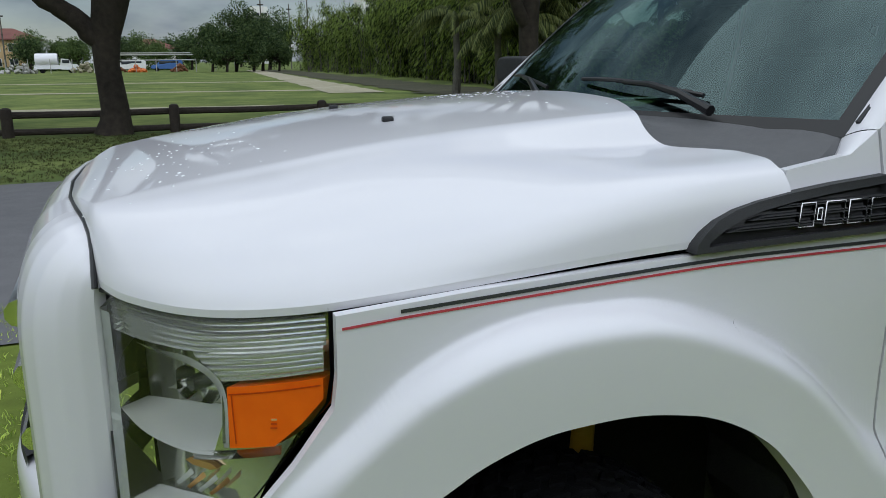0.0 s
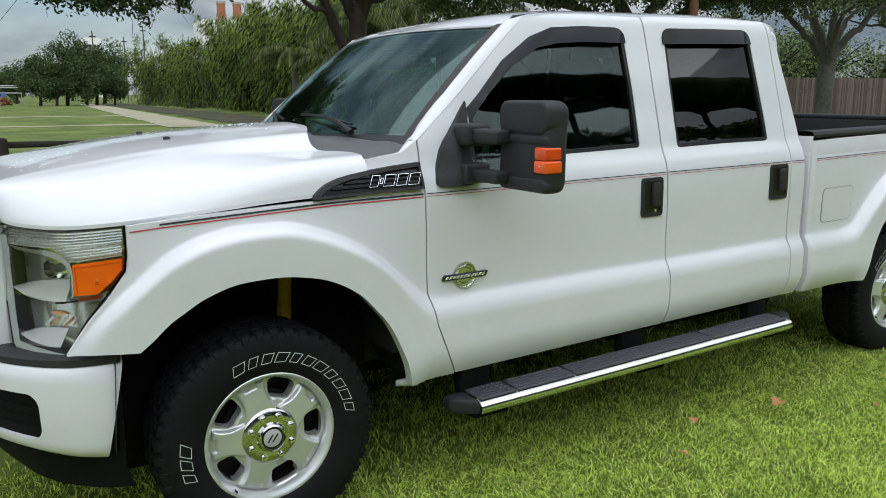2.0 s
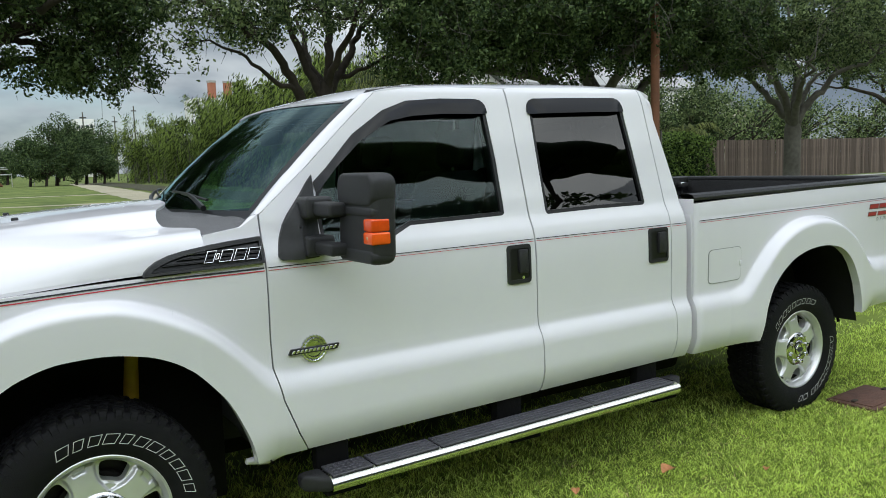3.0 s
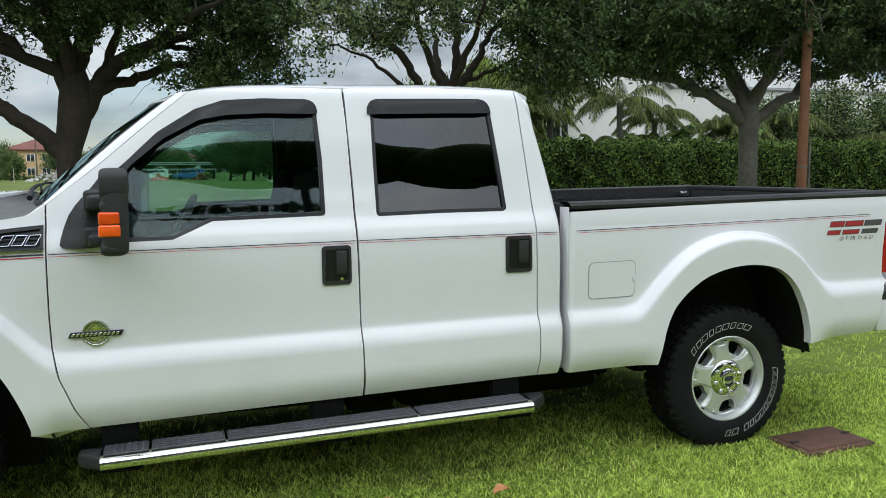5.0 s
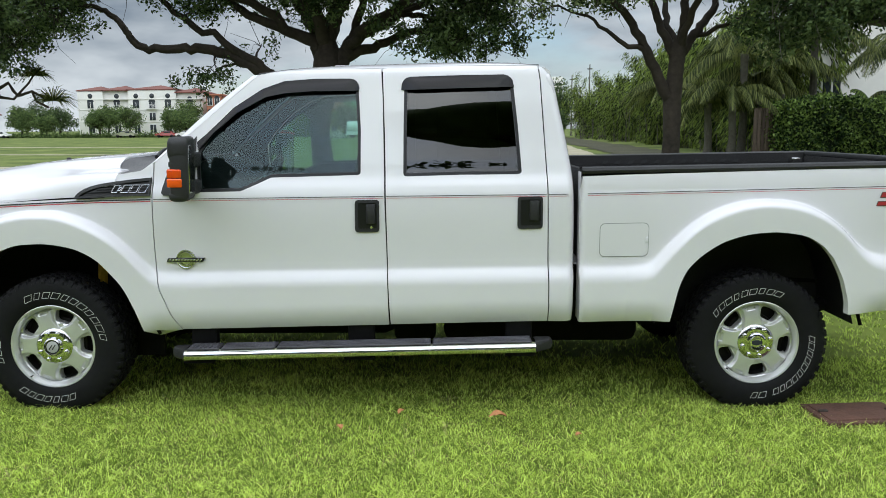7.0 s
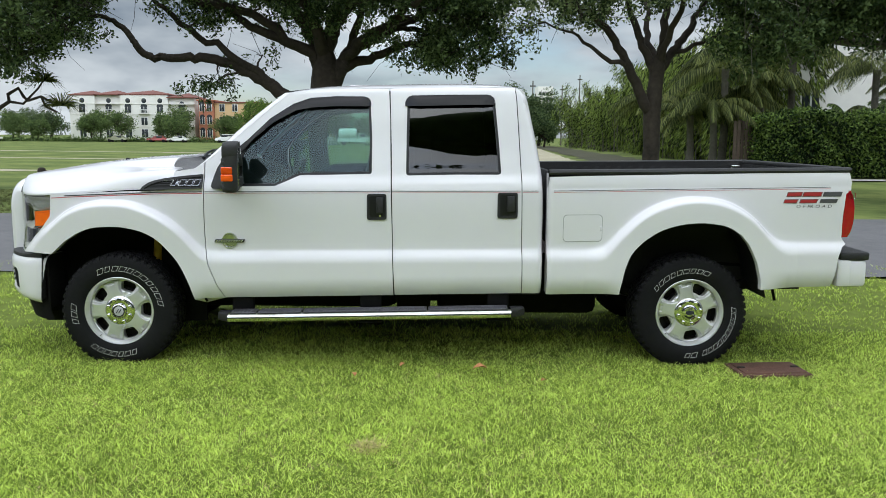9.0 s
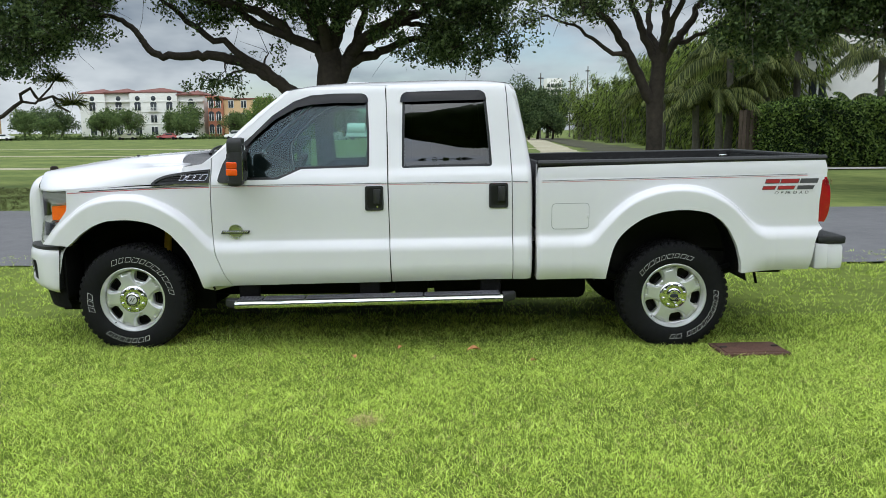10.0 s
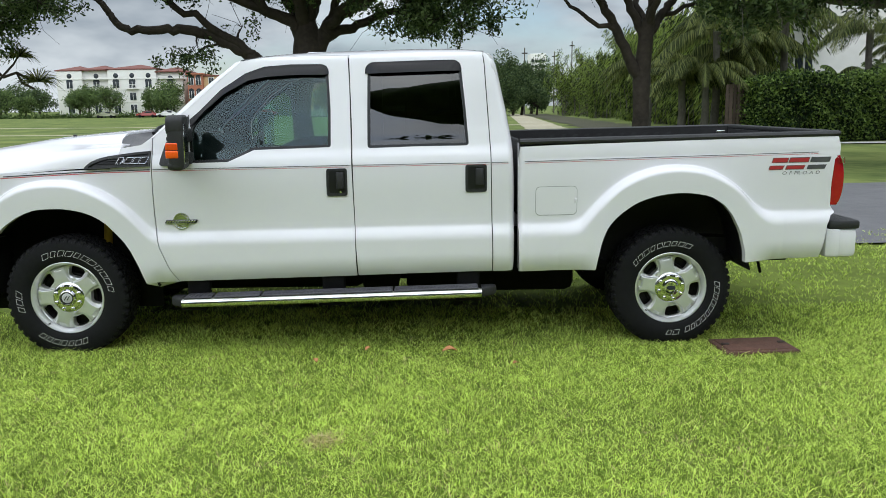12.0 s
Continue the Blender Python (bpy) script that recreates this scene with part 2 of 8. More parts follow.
def round_rect(x0, x1, z0, z1, r, n=5):
    """An outline with round corners, from the lower left corner on, counter-clockwise."""
    pts = []
    for cx, cz, a0 in ((x0 + r, z0 + r, 180), (x1 - r, z0 + r, 270), (x1 - r, z1 - r, 0), (x0 + r, z1 - r, 90)):
        pts += [(cx + r * math.cos(radians(a0 + 90 * k / n)), cz + r * math.sin(radians(a0 + 90 * k / n))) for k in range(n + 1)]
    return pts


# ---- materials ----
PAINT = surface("white_paint", (0.766, 0.752, 0.784), (0.741, 0.727, 0.758), rough=0.42, coat=0.95, scale=6, rough_var=0.05, spec=0.12)
BLACK_PLASTIC = surface("black_plastic", (0.026, 0.026, 0.028), (0.017, 0.017, 0.018), rough=0.55, scale=60, bump=0.25, bump_scale=900)
SATIN_BLACK = surface("satin_black", (0.012, 0.012, 0.013), rough=0.3, scale=30)
CHASSIS = surface("chassis_black", (0.006, 0.006, 0.006), (0.003, 0.003, 0.003), rough=0.85, scale=15, bump=0.4, spec=0.2)
STEP_PAD = surface("tread_pad_rubber", (0.085, 0.083, 0.095), (0.050, 0.049, 0.056), rough=0.32, scale=60, bump=0.3, bump_scale=500)
RUBBER = surface("tyre_rubber", (0.010, 0.010, 0.011), (0.005, 0.005, 0.006), rough=0.7, scale=25, bump=0.2, bump_scale=300, spec=0.25)
BEDLINER = surface("bed_liner", (0.014, 0.014, 0.015), (0.008, 0.008, 0.008), rough=0.55, scale=40, bump=0.5, bump_scale=250)
CHROME = surface("chrome", (0.82, 0.82, 0.80), (0.74, 0.74, 0.72), rough=0.07, metal=1.0, scale=20, rough_var=0.04)
STEEL = surface("polished_step", (0.80, 0.80, 0.78), (0.70, 0.70, 0.68), rough=0.13, metal=1.0, scale=9, rough_var=0.08)
HUB_CHROME = surface("worn_chrome", (0.66, 0.66, 0.67), (0.55, 0.55, 0.57), rough=0.11, metal=1.0, scale=40, rough_var=0.1)
ALLOY = surface("silver_alloy", (0.73, 0.73, 0.735), (0.62, 0.62, 0.625), rough=0.31, metal=0.55, coat=0.35, scale=18, rough_var=0.06)
# dusty steel, darkened further so the rim windows look deep
DUSTY_SHADE = surface("dusty_shade_steel", (0.030, 0.027, 0.024), (0.012, 0.011, 0.010), rough=0.6, metal=0.5, scale=14)
AMBER = surface("amber_lens", (0.98, 0.165, 0.004), (0.78, 0.095, 0.003), rough=0.3, coat=0.6, scale=16, spec=0.3)
AMBER_DEEP = surface("amber_lens_groove", (0.60, 0.060, 0.003), (0.48, 0.040, 0.002), rough=0.3, coat=0.4, scale=40)
MIRROR_RED = surface("orange_red_lens", (0.85, 0.095, 0.006), (0.60, 0.050, 0.005), rough=0.25, coat=0.6, scale=40)
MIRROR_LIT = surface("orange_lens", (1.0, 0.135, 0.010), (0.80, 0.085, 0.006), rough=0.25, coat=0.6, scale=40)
RED_LENS = surface("red_lens", (0.42, 0.004, 0.012), (0.30, 0.002, 0.008), rough=0.05, coat=1.0, scale=30)
WHITE_MARK = surface("raised_white_mark", (0.72, 0.72, 0.70), (0.55, 0.55, 0.53), rough=0.6, scale=80)
DARK_STRIPE = surface("dark_stripe", (0.03, 0.03, 0.035), (0.05, 0.05, 0.06), rough=0.35, coat=0.6, scale=4)
RED_STRIPE = surface("red_stripe", (0.50, 0.035, 0.06), (0.55, 0.07, 0.09), rough=0.35, coat=0.6, scale=4)
DECAL_RED = surface("decal_red", (0.45, 0.03, 0.035), (0.32, 0.03, 0.03), rough=0.4, coat=0.5, scale=30)
DECAL_GREY = surface("decal_grey", (0.10, 0.10, 0.105), (0.06, 0.06, 0.065), rough=0.4, coat=0.5, scale=30)
COWL_PLASTIC = surface("grey_cowl_plastic", (0.12, 0.118, 0.122), (0.09, 0.09, 0.094), rough=0.6, scale=50, bump=0.25, bump_scale=800)
TRIM_CLOTH = surface("dark_cloth", (0.035, 0.033, 0.032), (0.02, 0.02, 0.02), rough=0.9, scale=90, bump=0.3)
TRIM_VINYL = surface("dark_vinyl", (0.028, 0.028, 0.03), (0.018, 0.018, 0.02), rough=0.6, scale=50, bump=0.2)
HEADLINER = surface("grey_headliner", (0.20, 0.20, 0.19), (0.15, 0.15, 0.145), rough=0.95, scale=60)
YELLOW_PART = surface("yellow_enamel", (0.55, 0.33, 0.02), (0.40, 0.24, 0.015), rough=0.5, scale=40)
SMOKE = surface("smoked_acrylic", (0.006, 0.006, 0.007), rough=0.09, scale=10, spec=0.28)
CLEAR_LENS = pane_glass("clear_lens", (0.93, 0.95, 0.94))
WINDSHIELD = pane_glass("windshield_glass", (0.46, 0.60, 0.57), ior=2.0, film=(0.58, 0.80, 0.82))
DOOR_GLASS = pane_glass("lightly_tinted_glass", (0.47, 0.68, 0.60), ior=1.60, film=(0.82, 0.97, 0.96))
PRIVACY = pane_glass("privacy_glass", (0.05, 0.055, 0.055), ior=1.75)

# ---- the pickup truck: nose towards -x, near side towards -y, front axle over x = 0 ----
WHEELBASE, HUB_Z = 3.967, 0.41
truck = thing("pickup_truck", "white crew cab four-wheel-drive pickup truck parked on a lawn", "pickup truck")


def rake(x):
    return 0.012 * (x - 0.6)


# Half width of the body side by height, and how it narrows to the nose.
side_up = curve([(0.40, 0.960), (0.90, 0.962), (1.10, 0.966), (1.22, 0.962), (1.28, 0.949), (1.34, 0.9218), (1.42, 0.902), (1.50, 0.8822), (1.60, 0.8574), (1.70, 0.8327), (1.80, 0.8079), (1.86, 0.793), (1.905, 0.779), (1.94, 0.752)])
nose_in = curve([(-0.80, 0.055), (-0.43, 0.036), (0.15, 0.034), (0.45, 0.014), (0.64, 0.0), (6.0, 0.0)])
# The shoulder line: round the wheel arches and straight along the doors and the bed.
shoulder = curve([(-0.62, 0.83), (-0.60, 0.862), (-0.55, 0.925), (-0.50, 0.975), (-0.408, 1.048), (-0.302, 1.126), (-0.19, 1.170), (-0.06, 1.188), (0.06, 1.186), (0.135, 1.172), (0.25, 1.130), (0.366, 1.068),
                  (0.47, 0.986), (0.557, 0.899), (0.62, 0.848), (0.70, 0.838), (2.0, 0.836), (3.22, 0.834), (3.33, 0.850), (3.43, 0.950), (3.54, 1.052), (3.63, 1.112), (3.729, 1.155),
                  (3.83, 1.180), (3.93, 1.189), (4.04, 1.182), (4.155, 1.156), (4.26, 1.106), (4.356, 1.036), (4.46, 0.932), (4.54, 0.880), (4.62, 0.872), (5.1, 0.872)])
shoulder = softened(shoulder, -0.60, 5.10, 0.022)
swell = line([(-0.7, 0.0), (-0.6, 0.012), (-0.45, 0.044), (-0.26, 0.066), (-0.12, 0.072), (0.35, 0.072), (0.66, 0.039), (3.2, 0.038), (3.5, 0.072), (4.4, 0.072), (4.65, 0.040), (5.1, 0.040)])
floor_line = line([(-0.6, 0.56), (0.5, 0.512), (1.9, 0.524), (2.78, 0.530), (2.96, 0.518), (3.44, 0.525), (4.4, 0.554), (5.0, 0.560)])


def half_width(x, z):
    d = (shoulder(x) - z) / 0.088
    near_wheel = max(0.0, 1 - abs(x) / 0.62, 1 - abs(x - WHEELBASE) / 0.62)
    d = d * (1 + 0.6 * min(1.0, 2.5 * near_wheel))
    s = side_up(z) - nose_in(x)
    if d > -0.5:
        d = (d + math.sqrt(d * d + 0.012 - 0.0108 * near_wheel)) / 2
        s += swell(x) * (1 - (1 - min(d, 1.0)) ** (1.8 + 1.6 * near_wheel))
    tuck = max(0.0, floor_line(x) + 0.13 - z) * max(0.0, 1 - 2.2 * near_wheel)
    return s - 2.6 * tuck * tuck


def skin(x, z, off=0.0):
    """A place on the near body side."""
    return (x, -(half_width(x, z) + off), z + rake(x))


ARCH_F = [(-0.445, 0.80), (-0.424, 0.824), (-0.386, 0.854), (-0.30, 0.925), (-0.221, 0.972), (-0.13, 1.003), (-0.042, 1.011), (0.055, 1.009), (0.155, 0.991), (0.262, 0.949), (0.342, 0.890), (0.420, 0.800),
          (0.482, 0.690), (0.516, 0.607), (0.542, 0.525)]
ARCH_R = [(3.440, 0.540), (3.462, 0.655), (3.488, 0.754), (3.545, 0.846), (3.618, 0.911), (3.71, 0.966), (3.808, 0.997), (3.885, 1.010), (3.962, 1.015), (4.06, 1.008), (4.158, 0.986), (4.235, 0.940), (4.301, 0.868),
          (4.360, 0.760), (4.392, 0.640), (4.400, 0.562)]

# Front fender, between the wheel arch and its seams.
FENDER_OUT = [(-0.628, 0.838), (-0.604, 0.872), (-0.56, 0.930), (-0.50, 0.995), (-0.437, 1.078), (-0.43, 1.13), (-0.428, 1.222), (-0.2, 1.234), (0.05, 1.243), (0.25, 1.247), (0.405, 1.252),
              (0.412, 1.375), (0.55, 1.395), (0.617, 1.437), (0.617, 1.24), (0.617, 0.98), (0.621, 0.86), (0.645, 0.74), (0.70, 0.60), (0.748, 0.512)]
FENDER_IN = [(-0.424, 0.824), (-0.416, 0.830), (-0.404, 0.840), (-0.386, 0.854), (-0.33, 0.905), (-0.28, 0.938), (-0.221, 0.972), (-0.13, 1.003), (-0.042, 1.011), (0.055, 1.009), (0.155, 0.991),
             (0.212, 0.973), (0.262, 0.949), (0.297, 0.927), (0.342, 0.890), (0.420, 0.800), (0.454, 0.747), (0.482, 0.690), (0.516, 0.607), (0.542, 0.512)]
both("fender", ring_mesh(FENDER_OUT, FENDER_IN, skin, 0.016, 80, closed=False, flange_in=0.05, smooth_in=True), PAINT, truck)


# Doors with their window openings. Outline and opening are matched corner by corner.
F_WIN = [(0.880, 1.275), (1.10, 1.276), (1.17, 1.305), (1.265, 1.346), (1.60, 1.350), (1.735, 1.352), (1.752, 1.370), (1.752, 1.60), (1.738, 1.832), (1.715, 1.855), (1.50, 1.858), (1.33, 1.850), (1.21, 1.812), (1.055, 1.715), (0.92, 1.585), (0.862, 1.50)]
F_OUT = [(0.752, 0.515), (1.10, 0.517), (1.30, 0.519), (1.50, 0.520), (1.70, 0.521), (1.898, 0.522), (1.895, 0.70), (1.882, 1.24), (1.872, 1.75), (1.862, 1.925), (1.60, 1.93), (1.36, 1.925), (1.19, 1.905), (1.02, 1.765), (0.83, 1.60), (0.624, 1.437)]
F_OUT += [(0.623, 1.24), (0.623, 0.98), (0.627, 0.86), (0.651, 0.74), (0.706, 0.60)]
F_WIN += [(0.855, 1.42), (0.858, 1.36), (0.862, 1.33), (0.866, 1.30), (0.872, 1.285)]
R_WIN = [(2.005, 1.340), (2.30, 1.344), (2.60, 1.342), (2.630, 1.362), (2.612, 1.60), (2.588, 1.845), (2.560, 1.866), (2.30, 1.868), (2.02, 1.864), (1.990, 1.845), (1.986, 1.60), (1.985, 1.362)]
R_OUT = [(1.908, 0.524), (2.30, 0.527), (2.775, 0.530), (2.772, 0.80), (2.766, 1.30), (2.735, 1.85), (2.725, 1.928), (2.30, 1.937), (1.90, 1.930), (1.872, 1.925), (1.886, 1.50), (1.898, 0.80)]


def rounded(outer, inner, firsts):
    """Both outlines with the inner one's cut corners made round; firsts: where each cut begins."""
    o, w, n = [], [], len(inner)
    for i in range(n):
        o.append(outer[i])
        w.append(inner[i])
        if i in firsts:
            p0, p, q, q1 = (Vector(inner[k % n]) for k in (i - 1, i, i + 1, i + 2))
            d, g = (p - p0).normalized(), (q - q1).normalized()
            den = d.x * g.y - d.y * g.x
            c = p + d * (((q - p).x * g.y - (q - p).y * g.x) / den)
            a, b = Vector(outer[i]), Vector(outer[(i + 1) % n])
            for t in (0.25, 0.5, 0.75):
                w.append(tuple((1 - t) ** 2 * p + 2 * t * (1 - t) * c + t * t * q))
                o.append(tuple(a.lerp(b, t)))
    return o, w


F_OUT, F_WIN = rounded(F_OUT, F_WIN, (5, 8))
R_OUT, R_WIN = rounded(R_OUT, R_WIN, (2, 5, 8, 11))
front_door, front_door_r = both("front_door", ring_mesh(F_OUT, F_WIN, skin, 0.022, 110), PAINT, truck)
rear_door, rear_door_r = both("rear_door", ring_mesh(R_OUT, R_WIN, skin, 0.022, 110), PAINT, truck)


def inner_skin(off):
    return lambda x, z: (x, -(half_width(x, max(z, 0.66)) - off), z + rake(x))


def spread(outline, d):
    cx, cz = sum(p[0] for p in outline) / len(outline), sum(p[1] for p in outline) / len(outline)
    return [(p[0] + d * (1 if p[0] > cx else -1), p[1] + d * (1 if p[1] > cz else -1)) for p in outline]


F_LIN = [(max(p[0], 0.70) if p[1] < 1.3 else p[0], max(p[1], 0.66)) for p in spread(F_OUT, 0.012)]
both("front_door_lining", ring_mesh(F_LIN, F_WIN, inner_skin(0.035), 0.05, 14, flange_out=0.01, flange_in=0.05), TRIM_VINYL, truck)
both("rear_door_lining", ring_mesh([(p[0], max(p[1], 0.66)) for p in spread(R_OUT, 0.012)], R_WIN, inner_skin(0.035), 0.05, 14, flange_out=0.01, flange_in=0.05), TRIM_VINYL, truck)


def flat_fill(outline, off, material, name, parent, n=10):
    """A pane that fills an outline, lying on the body side."""
    cx, cz = sum(p[0] for p in outline) / len(outline), sum(p[1] for p in outline) / len(outline)
    vf = ring_mesh(outline, [(cx + 0.02 * (p[0] - cx), cz + 0.02 * (p[1] - cz)) for p in outline], lambda x, z: skin(x, z, off), 0.05, n, flange_in=0, flange_out=0)
    v, f = vf
    m = len(v) // (n + 1)
    f.append(tuple(range(m - 1, -1, -1)))
    return vf


def band(outline, width, off, thick=0.012):
    """A frame that runs round the inside of an outline."""
    cx, cz = sum(p[0] for p in outline) / len(outline), sum(p[1] for p in outline) / len(outline)
    n = len(outline)
    inner = []
    for i, p in enumerate(outline):
        a, b = outline[i - 1], outline[(i + 1) % n]
        d = Vector((b[0] - a[0], b[1] - a[1])).normalized()
        inner.append((p[0] - d.y * width, p[1] + d.x * width))
    return ring_mesh(outline, inner, lambda x, z: skin(x, z, off), 0.05, 2, flange_in=thick, flange_out=thick)


for win, doors, glass, nm in ((F_WIN, (front_door, front_door_r), DOOR_GLASS, "f"), (R_WIN, (rear_door, rear_door_r), PRIVACY, "r")):
    for side, door in enumerate(doors):
        for name, vf, mt, lb in (("window_pane", flat_fill(win, -0.016, None, "", None), glass, ""), ("window_seal", band(win, 0.017, -0.004), SATIN_BLACK, "black rubber window seal")):
            vf = mirrored(*vf) if side else vf
            link_mesh(name, *vf, mt, door, lb, toward=(0, 1 if side else -1, 0.1))
# Smoked deflectors over the windows.
VIS_F_TOP = [(0.855, 1.545), (0.92, 1.60), (1.055, 1.730), (1.21, 1.828), (1.33, 1.868), (1.50, 1.878), (1.690, 1.876), (1.712, 1.871), (1.728, 1.861), (1.738, 1.846), (1.743, 1.826)]
VIS_F_LOW = [(0.862, 1.500), (0.955, 1.598), (1.08, 1.702), (1.23, 1.782), (1.34, 1.802), (1.50, 1.810), (1.690, 1.808), (1.712, 1.808), (1.728, 1.809), (1.738, 1.810), (1.743, 1.812)]
VIS_R_TOP = [(1.974, 1.815), (1.976, 1.838), (1.984, 1.858), (1.998, 1.872), (2.022, 1.880), (2.30, 1.884), (2.535, 1.884), (2.560, 1.878), (2.577, 1.865), (2.587, 1.846), (2.592, 1.822)]
VIS_R_LOW = [(1.974, 1.808), (1.978, 1.807), (1.988, 1.807), (2.004, 1.807), (2.030, 1.808), (2.30, 1.812), (2.530, 1.814), (2.556, 1.814), (2.574, 1.814), (2.586, 1.814), (2.592, 1.815)]
for doors, top, low in (((front_door, front_door_r), VIS_F_TOP, VIS_F_LOW), ((rear_door, rear_door_r), VIS_R_TOP, VIS_R_LOW)):
    def flare_out(x, z, top=top, low=low):
        zt, zl = line(top)(x), line(low)(x)
        k = min(max((zt - z) / max(zt - zl, 1e-3), 0), 1)
        ends = min(1.0, (x - top[0][0]) / 0.09 + 0.1, (top[-1][0] - x) / 0.06 + 0.05)
        return skin(x, z, 0.005 + 0.018 * max(0.0, ends) * k ** 0.8)
    vf = ring_mesh(top, low, flare_out, 0.03, 6, closed=False, flange_in=0.006, flange_out=0.006)
    for side, door in enumerate(doors):
        link_mesh("window_visor", *(mirrored(*vf) if side else vf), SMOKE, door, "smoked acrylic rain visor")


def door_handle(x0, x1, z0, z1, door, lock, side):
    """A black recessed pull handle with a paddle and a lock."""
    xm, zm = (x0 + x1) / 2, (z0 + z1) / 2
    frame_out = round_rect(x0, x1, z0, z1, 0.016, 3)
    frame_in = round_rect(x0 + 0.016, x1 - 0.012, z0 + 0.018, z1 - 0.016, 0.010, 3)
    vf = ring_mesh(frame_out, frame_in, lambda x, z: skin(x, z, 0.007), 0.05, 2, flange_in=0.022, flange_out=0.008)
    hs = link_mesh("handle", *(mirrored(*vf) if side else vf), BLACK_PLASTIC, door, "black plastic pull handle")
    cup = flat_fill(frame_in, 0.0025, None, "", None, 3)
    link_mesh("handle_cup", *(mirrored(*cup) if side else cup), SATIN_BLACK, hs)
    y = -(half_width(xm, zm))
    sy = -1 if side else 1
    ys = sorted((sy * (y - 0.016), sy * (y + 0.006)))
    box("paddle", xm - 0.004, x1 - 0.020, ys[0], ys[1], z0 + 0.045 + rake(xm), z1 - 0.022 + rake(xm), BLACK_PLASTIC, hs, 0.007)
    if lock:
        v, f = lathe([(0.0001, -0.002), (0.007, -0.002), (0.008, 0.0), (0.008, 0.01)], 12)
        v = [(a + xm + 0.022, sy * (b + y - 0.004), c + z0 + 0.026 + rake(xm)) for a, b, c in v]
        link_mesh("lock", v, f, CHROME, hs)


for side in (0, 1):
    door_handle(1.722, 1.854, 1.044, 1.219, (front_door, front_door_r)[side], True, side)
    door_handle(2.605, 2.742, 1.048, 1.223, (rear_door, rear_door_r)[side], False, side)

# Rear corner of the cab, wrapping round to its back wall.
c_front = line([(0.52, 2.781), (0.80, 2.778), (1.30, 2.772), (1.85, 2.741), (1.95, 2.728)])
c_back = curve([(0.52, 2.922), (1.0, 2.925), (1.30, 2.918), (1.48, 2.892), (1.70, 2.850), (1.86, 2.815), (1.95, 2.77)])


def corner(u, v):
    z = 0.528 + v * (1.922 - 0.528)
    a, b = c_front(z), c_back(z)
    if u <= 0.55:
        return skin(a + (b - 0.045 - a) * u / 0.55, z)
    k = (u - 0.55) / 0.45 * math.pi / 2
    w = half_width(b - 0.045, z)
    return (b - 0.045 + 0.045 * math.sin(k), -(w - 0.10 * (1 - math.cos(k))), z + rake(b))


both("cab_corner", grid_mesh(14, 60, corner, 0.02), PAINT, truck)

# Roof: crowned, rolling down into the door tops.
roof_crown = curve([(1.00, 1.886), (1.12, 1.920), (1.25, 1.947), (1.45, 1.968), (1.8, 1.980), (2.25, 1.984), (2.6, 1.974), (2.72, 1.955), (2.80, 1.905)])
roof_edge = curve([(1.05, 1.835), (1.12, 1.872), (1.20, 1.905), (1.36, 1.926), (1.60, 1.931), (1.90, 1.931), (2.30, 1.938), (2.725, 1.930), (2.80, 1.895)])


def roof_pt(u, v):
    w = 2 * v - 1
    a = abs(w)
    yy = 0.79 * (1 - (1 - a) ** 1.15)
    k = stair(yy, 0.70, 0.79)
    x0 = (1.092 - 0.088 * (1 - (min(yy, 0.735) / 0.735) ** 2)) * (1 - k) + 1.183 * k
    x = x0 + u ** 1.3 * (2.795 - x0)

    def height(q):
        return roof_edge(q) + (roof_crown(q) - roof_edge(q)) * (1 - a ** 3.2)
    front = (1.874 + 0.014 * (1 - (min(yy, 0.735) / 0.735) ** 2)) * (1 - k) + 1.902 * k
    z = height(x) + (front - height(x0)) * math.exp(-(x - x0) / 0.05)
    ye = half_width(x, roof_edge(x))
    y = math.copysign(ye * (1 - (1 - a) ** 1.15), w) if a > 0 else 0.0
    return (x, y, z + rake(x) + 0.001)


link_mesh("roof", *grid_mesh(70, 60, roof_pt, 0.02, Vector((0, 0, -1))), PAINT, truck, "white painted steel roof")
for y in (-0.36, -0.12, 0.12, 0.36):
    bm = bmesh.new()
    add_box(bm, 1.55, 2.62, y - 0.018, y + 0.018, 1.975, 1.992, 0.007, 3)
    part("roof_rib", bm, PAINT, truck)
# Back wall of the cab with its window.
BACK_O = round_rect(-0.80, 0.80, 0.60, 1.90, 0.06, 4)
BACK_I = round_rect(-0.55, 0.55, 1.42, 1.80, 0.05, 4)
link_mesh("cab_back", *ring_mesh(BACK_O, BACK_I, lambda y, z: (c_back(z) - 0.012 + rake(0), y, z + 0.025), 0.08, 6, inward=Vector((-1, 0, 0))), PAINT, truck)
link_mesh("rear_window", *ring_mesh(BACK_I, [(p[0] * 0.01, 1.61 + (p[1] - 1.61) * 0.01) for p in BACK_I], lambda y, z: (c_back(z) - 0.02, y, z + 0.025), 0.1, 3, flange_in=0, flange_out=0), PRIVACY, truck, toward=(1, 0, 0.1))

# Windshield and its black border.
WS = dict(x0=0.607, z0=1.432, y0=0.835, x1=1.100, z1=1.872, y1=0.735)


def ws_pt(u, v, off=0.0):
    w = 2 * u - 1
    y = w * (WS["y0"] + (WS["y1"] - WS["y0"]) * v)
    x = WS["x0"] + (WS["x1"] - WS["x0"]) * v - 0.135 * (1 - v * 0.35) * (1 - w * w)
    z = WS["z0"] + (WS["z1"] - WS["z0"]) * v + 0.014 * v * (1 - w * w) + 0.022 * math.sin(math.pi * v)
    return (x - 0.6 * off, y, z + rake(x) + 0.8 * off)


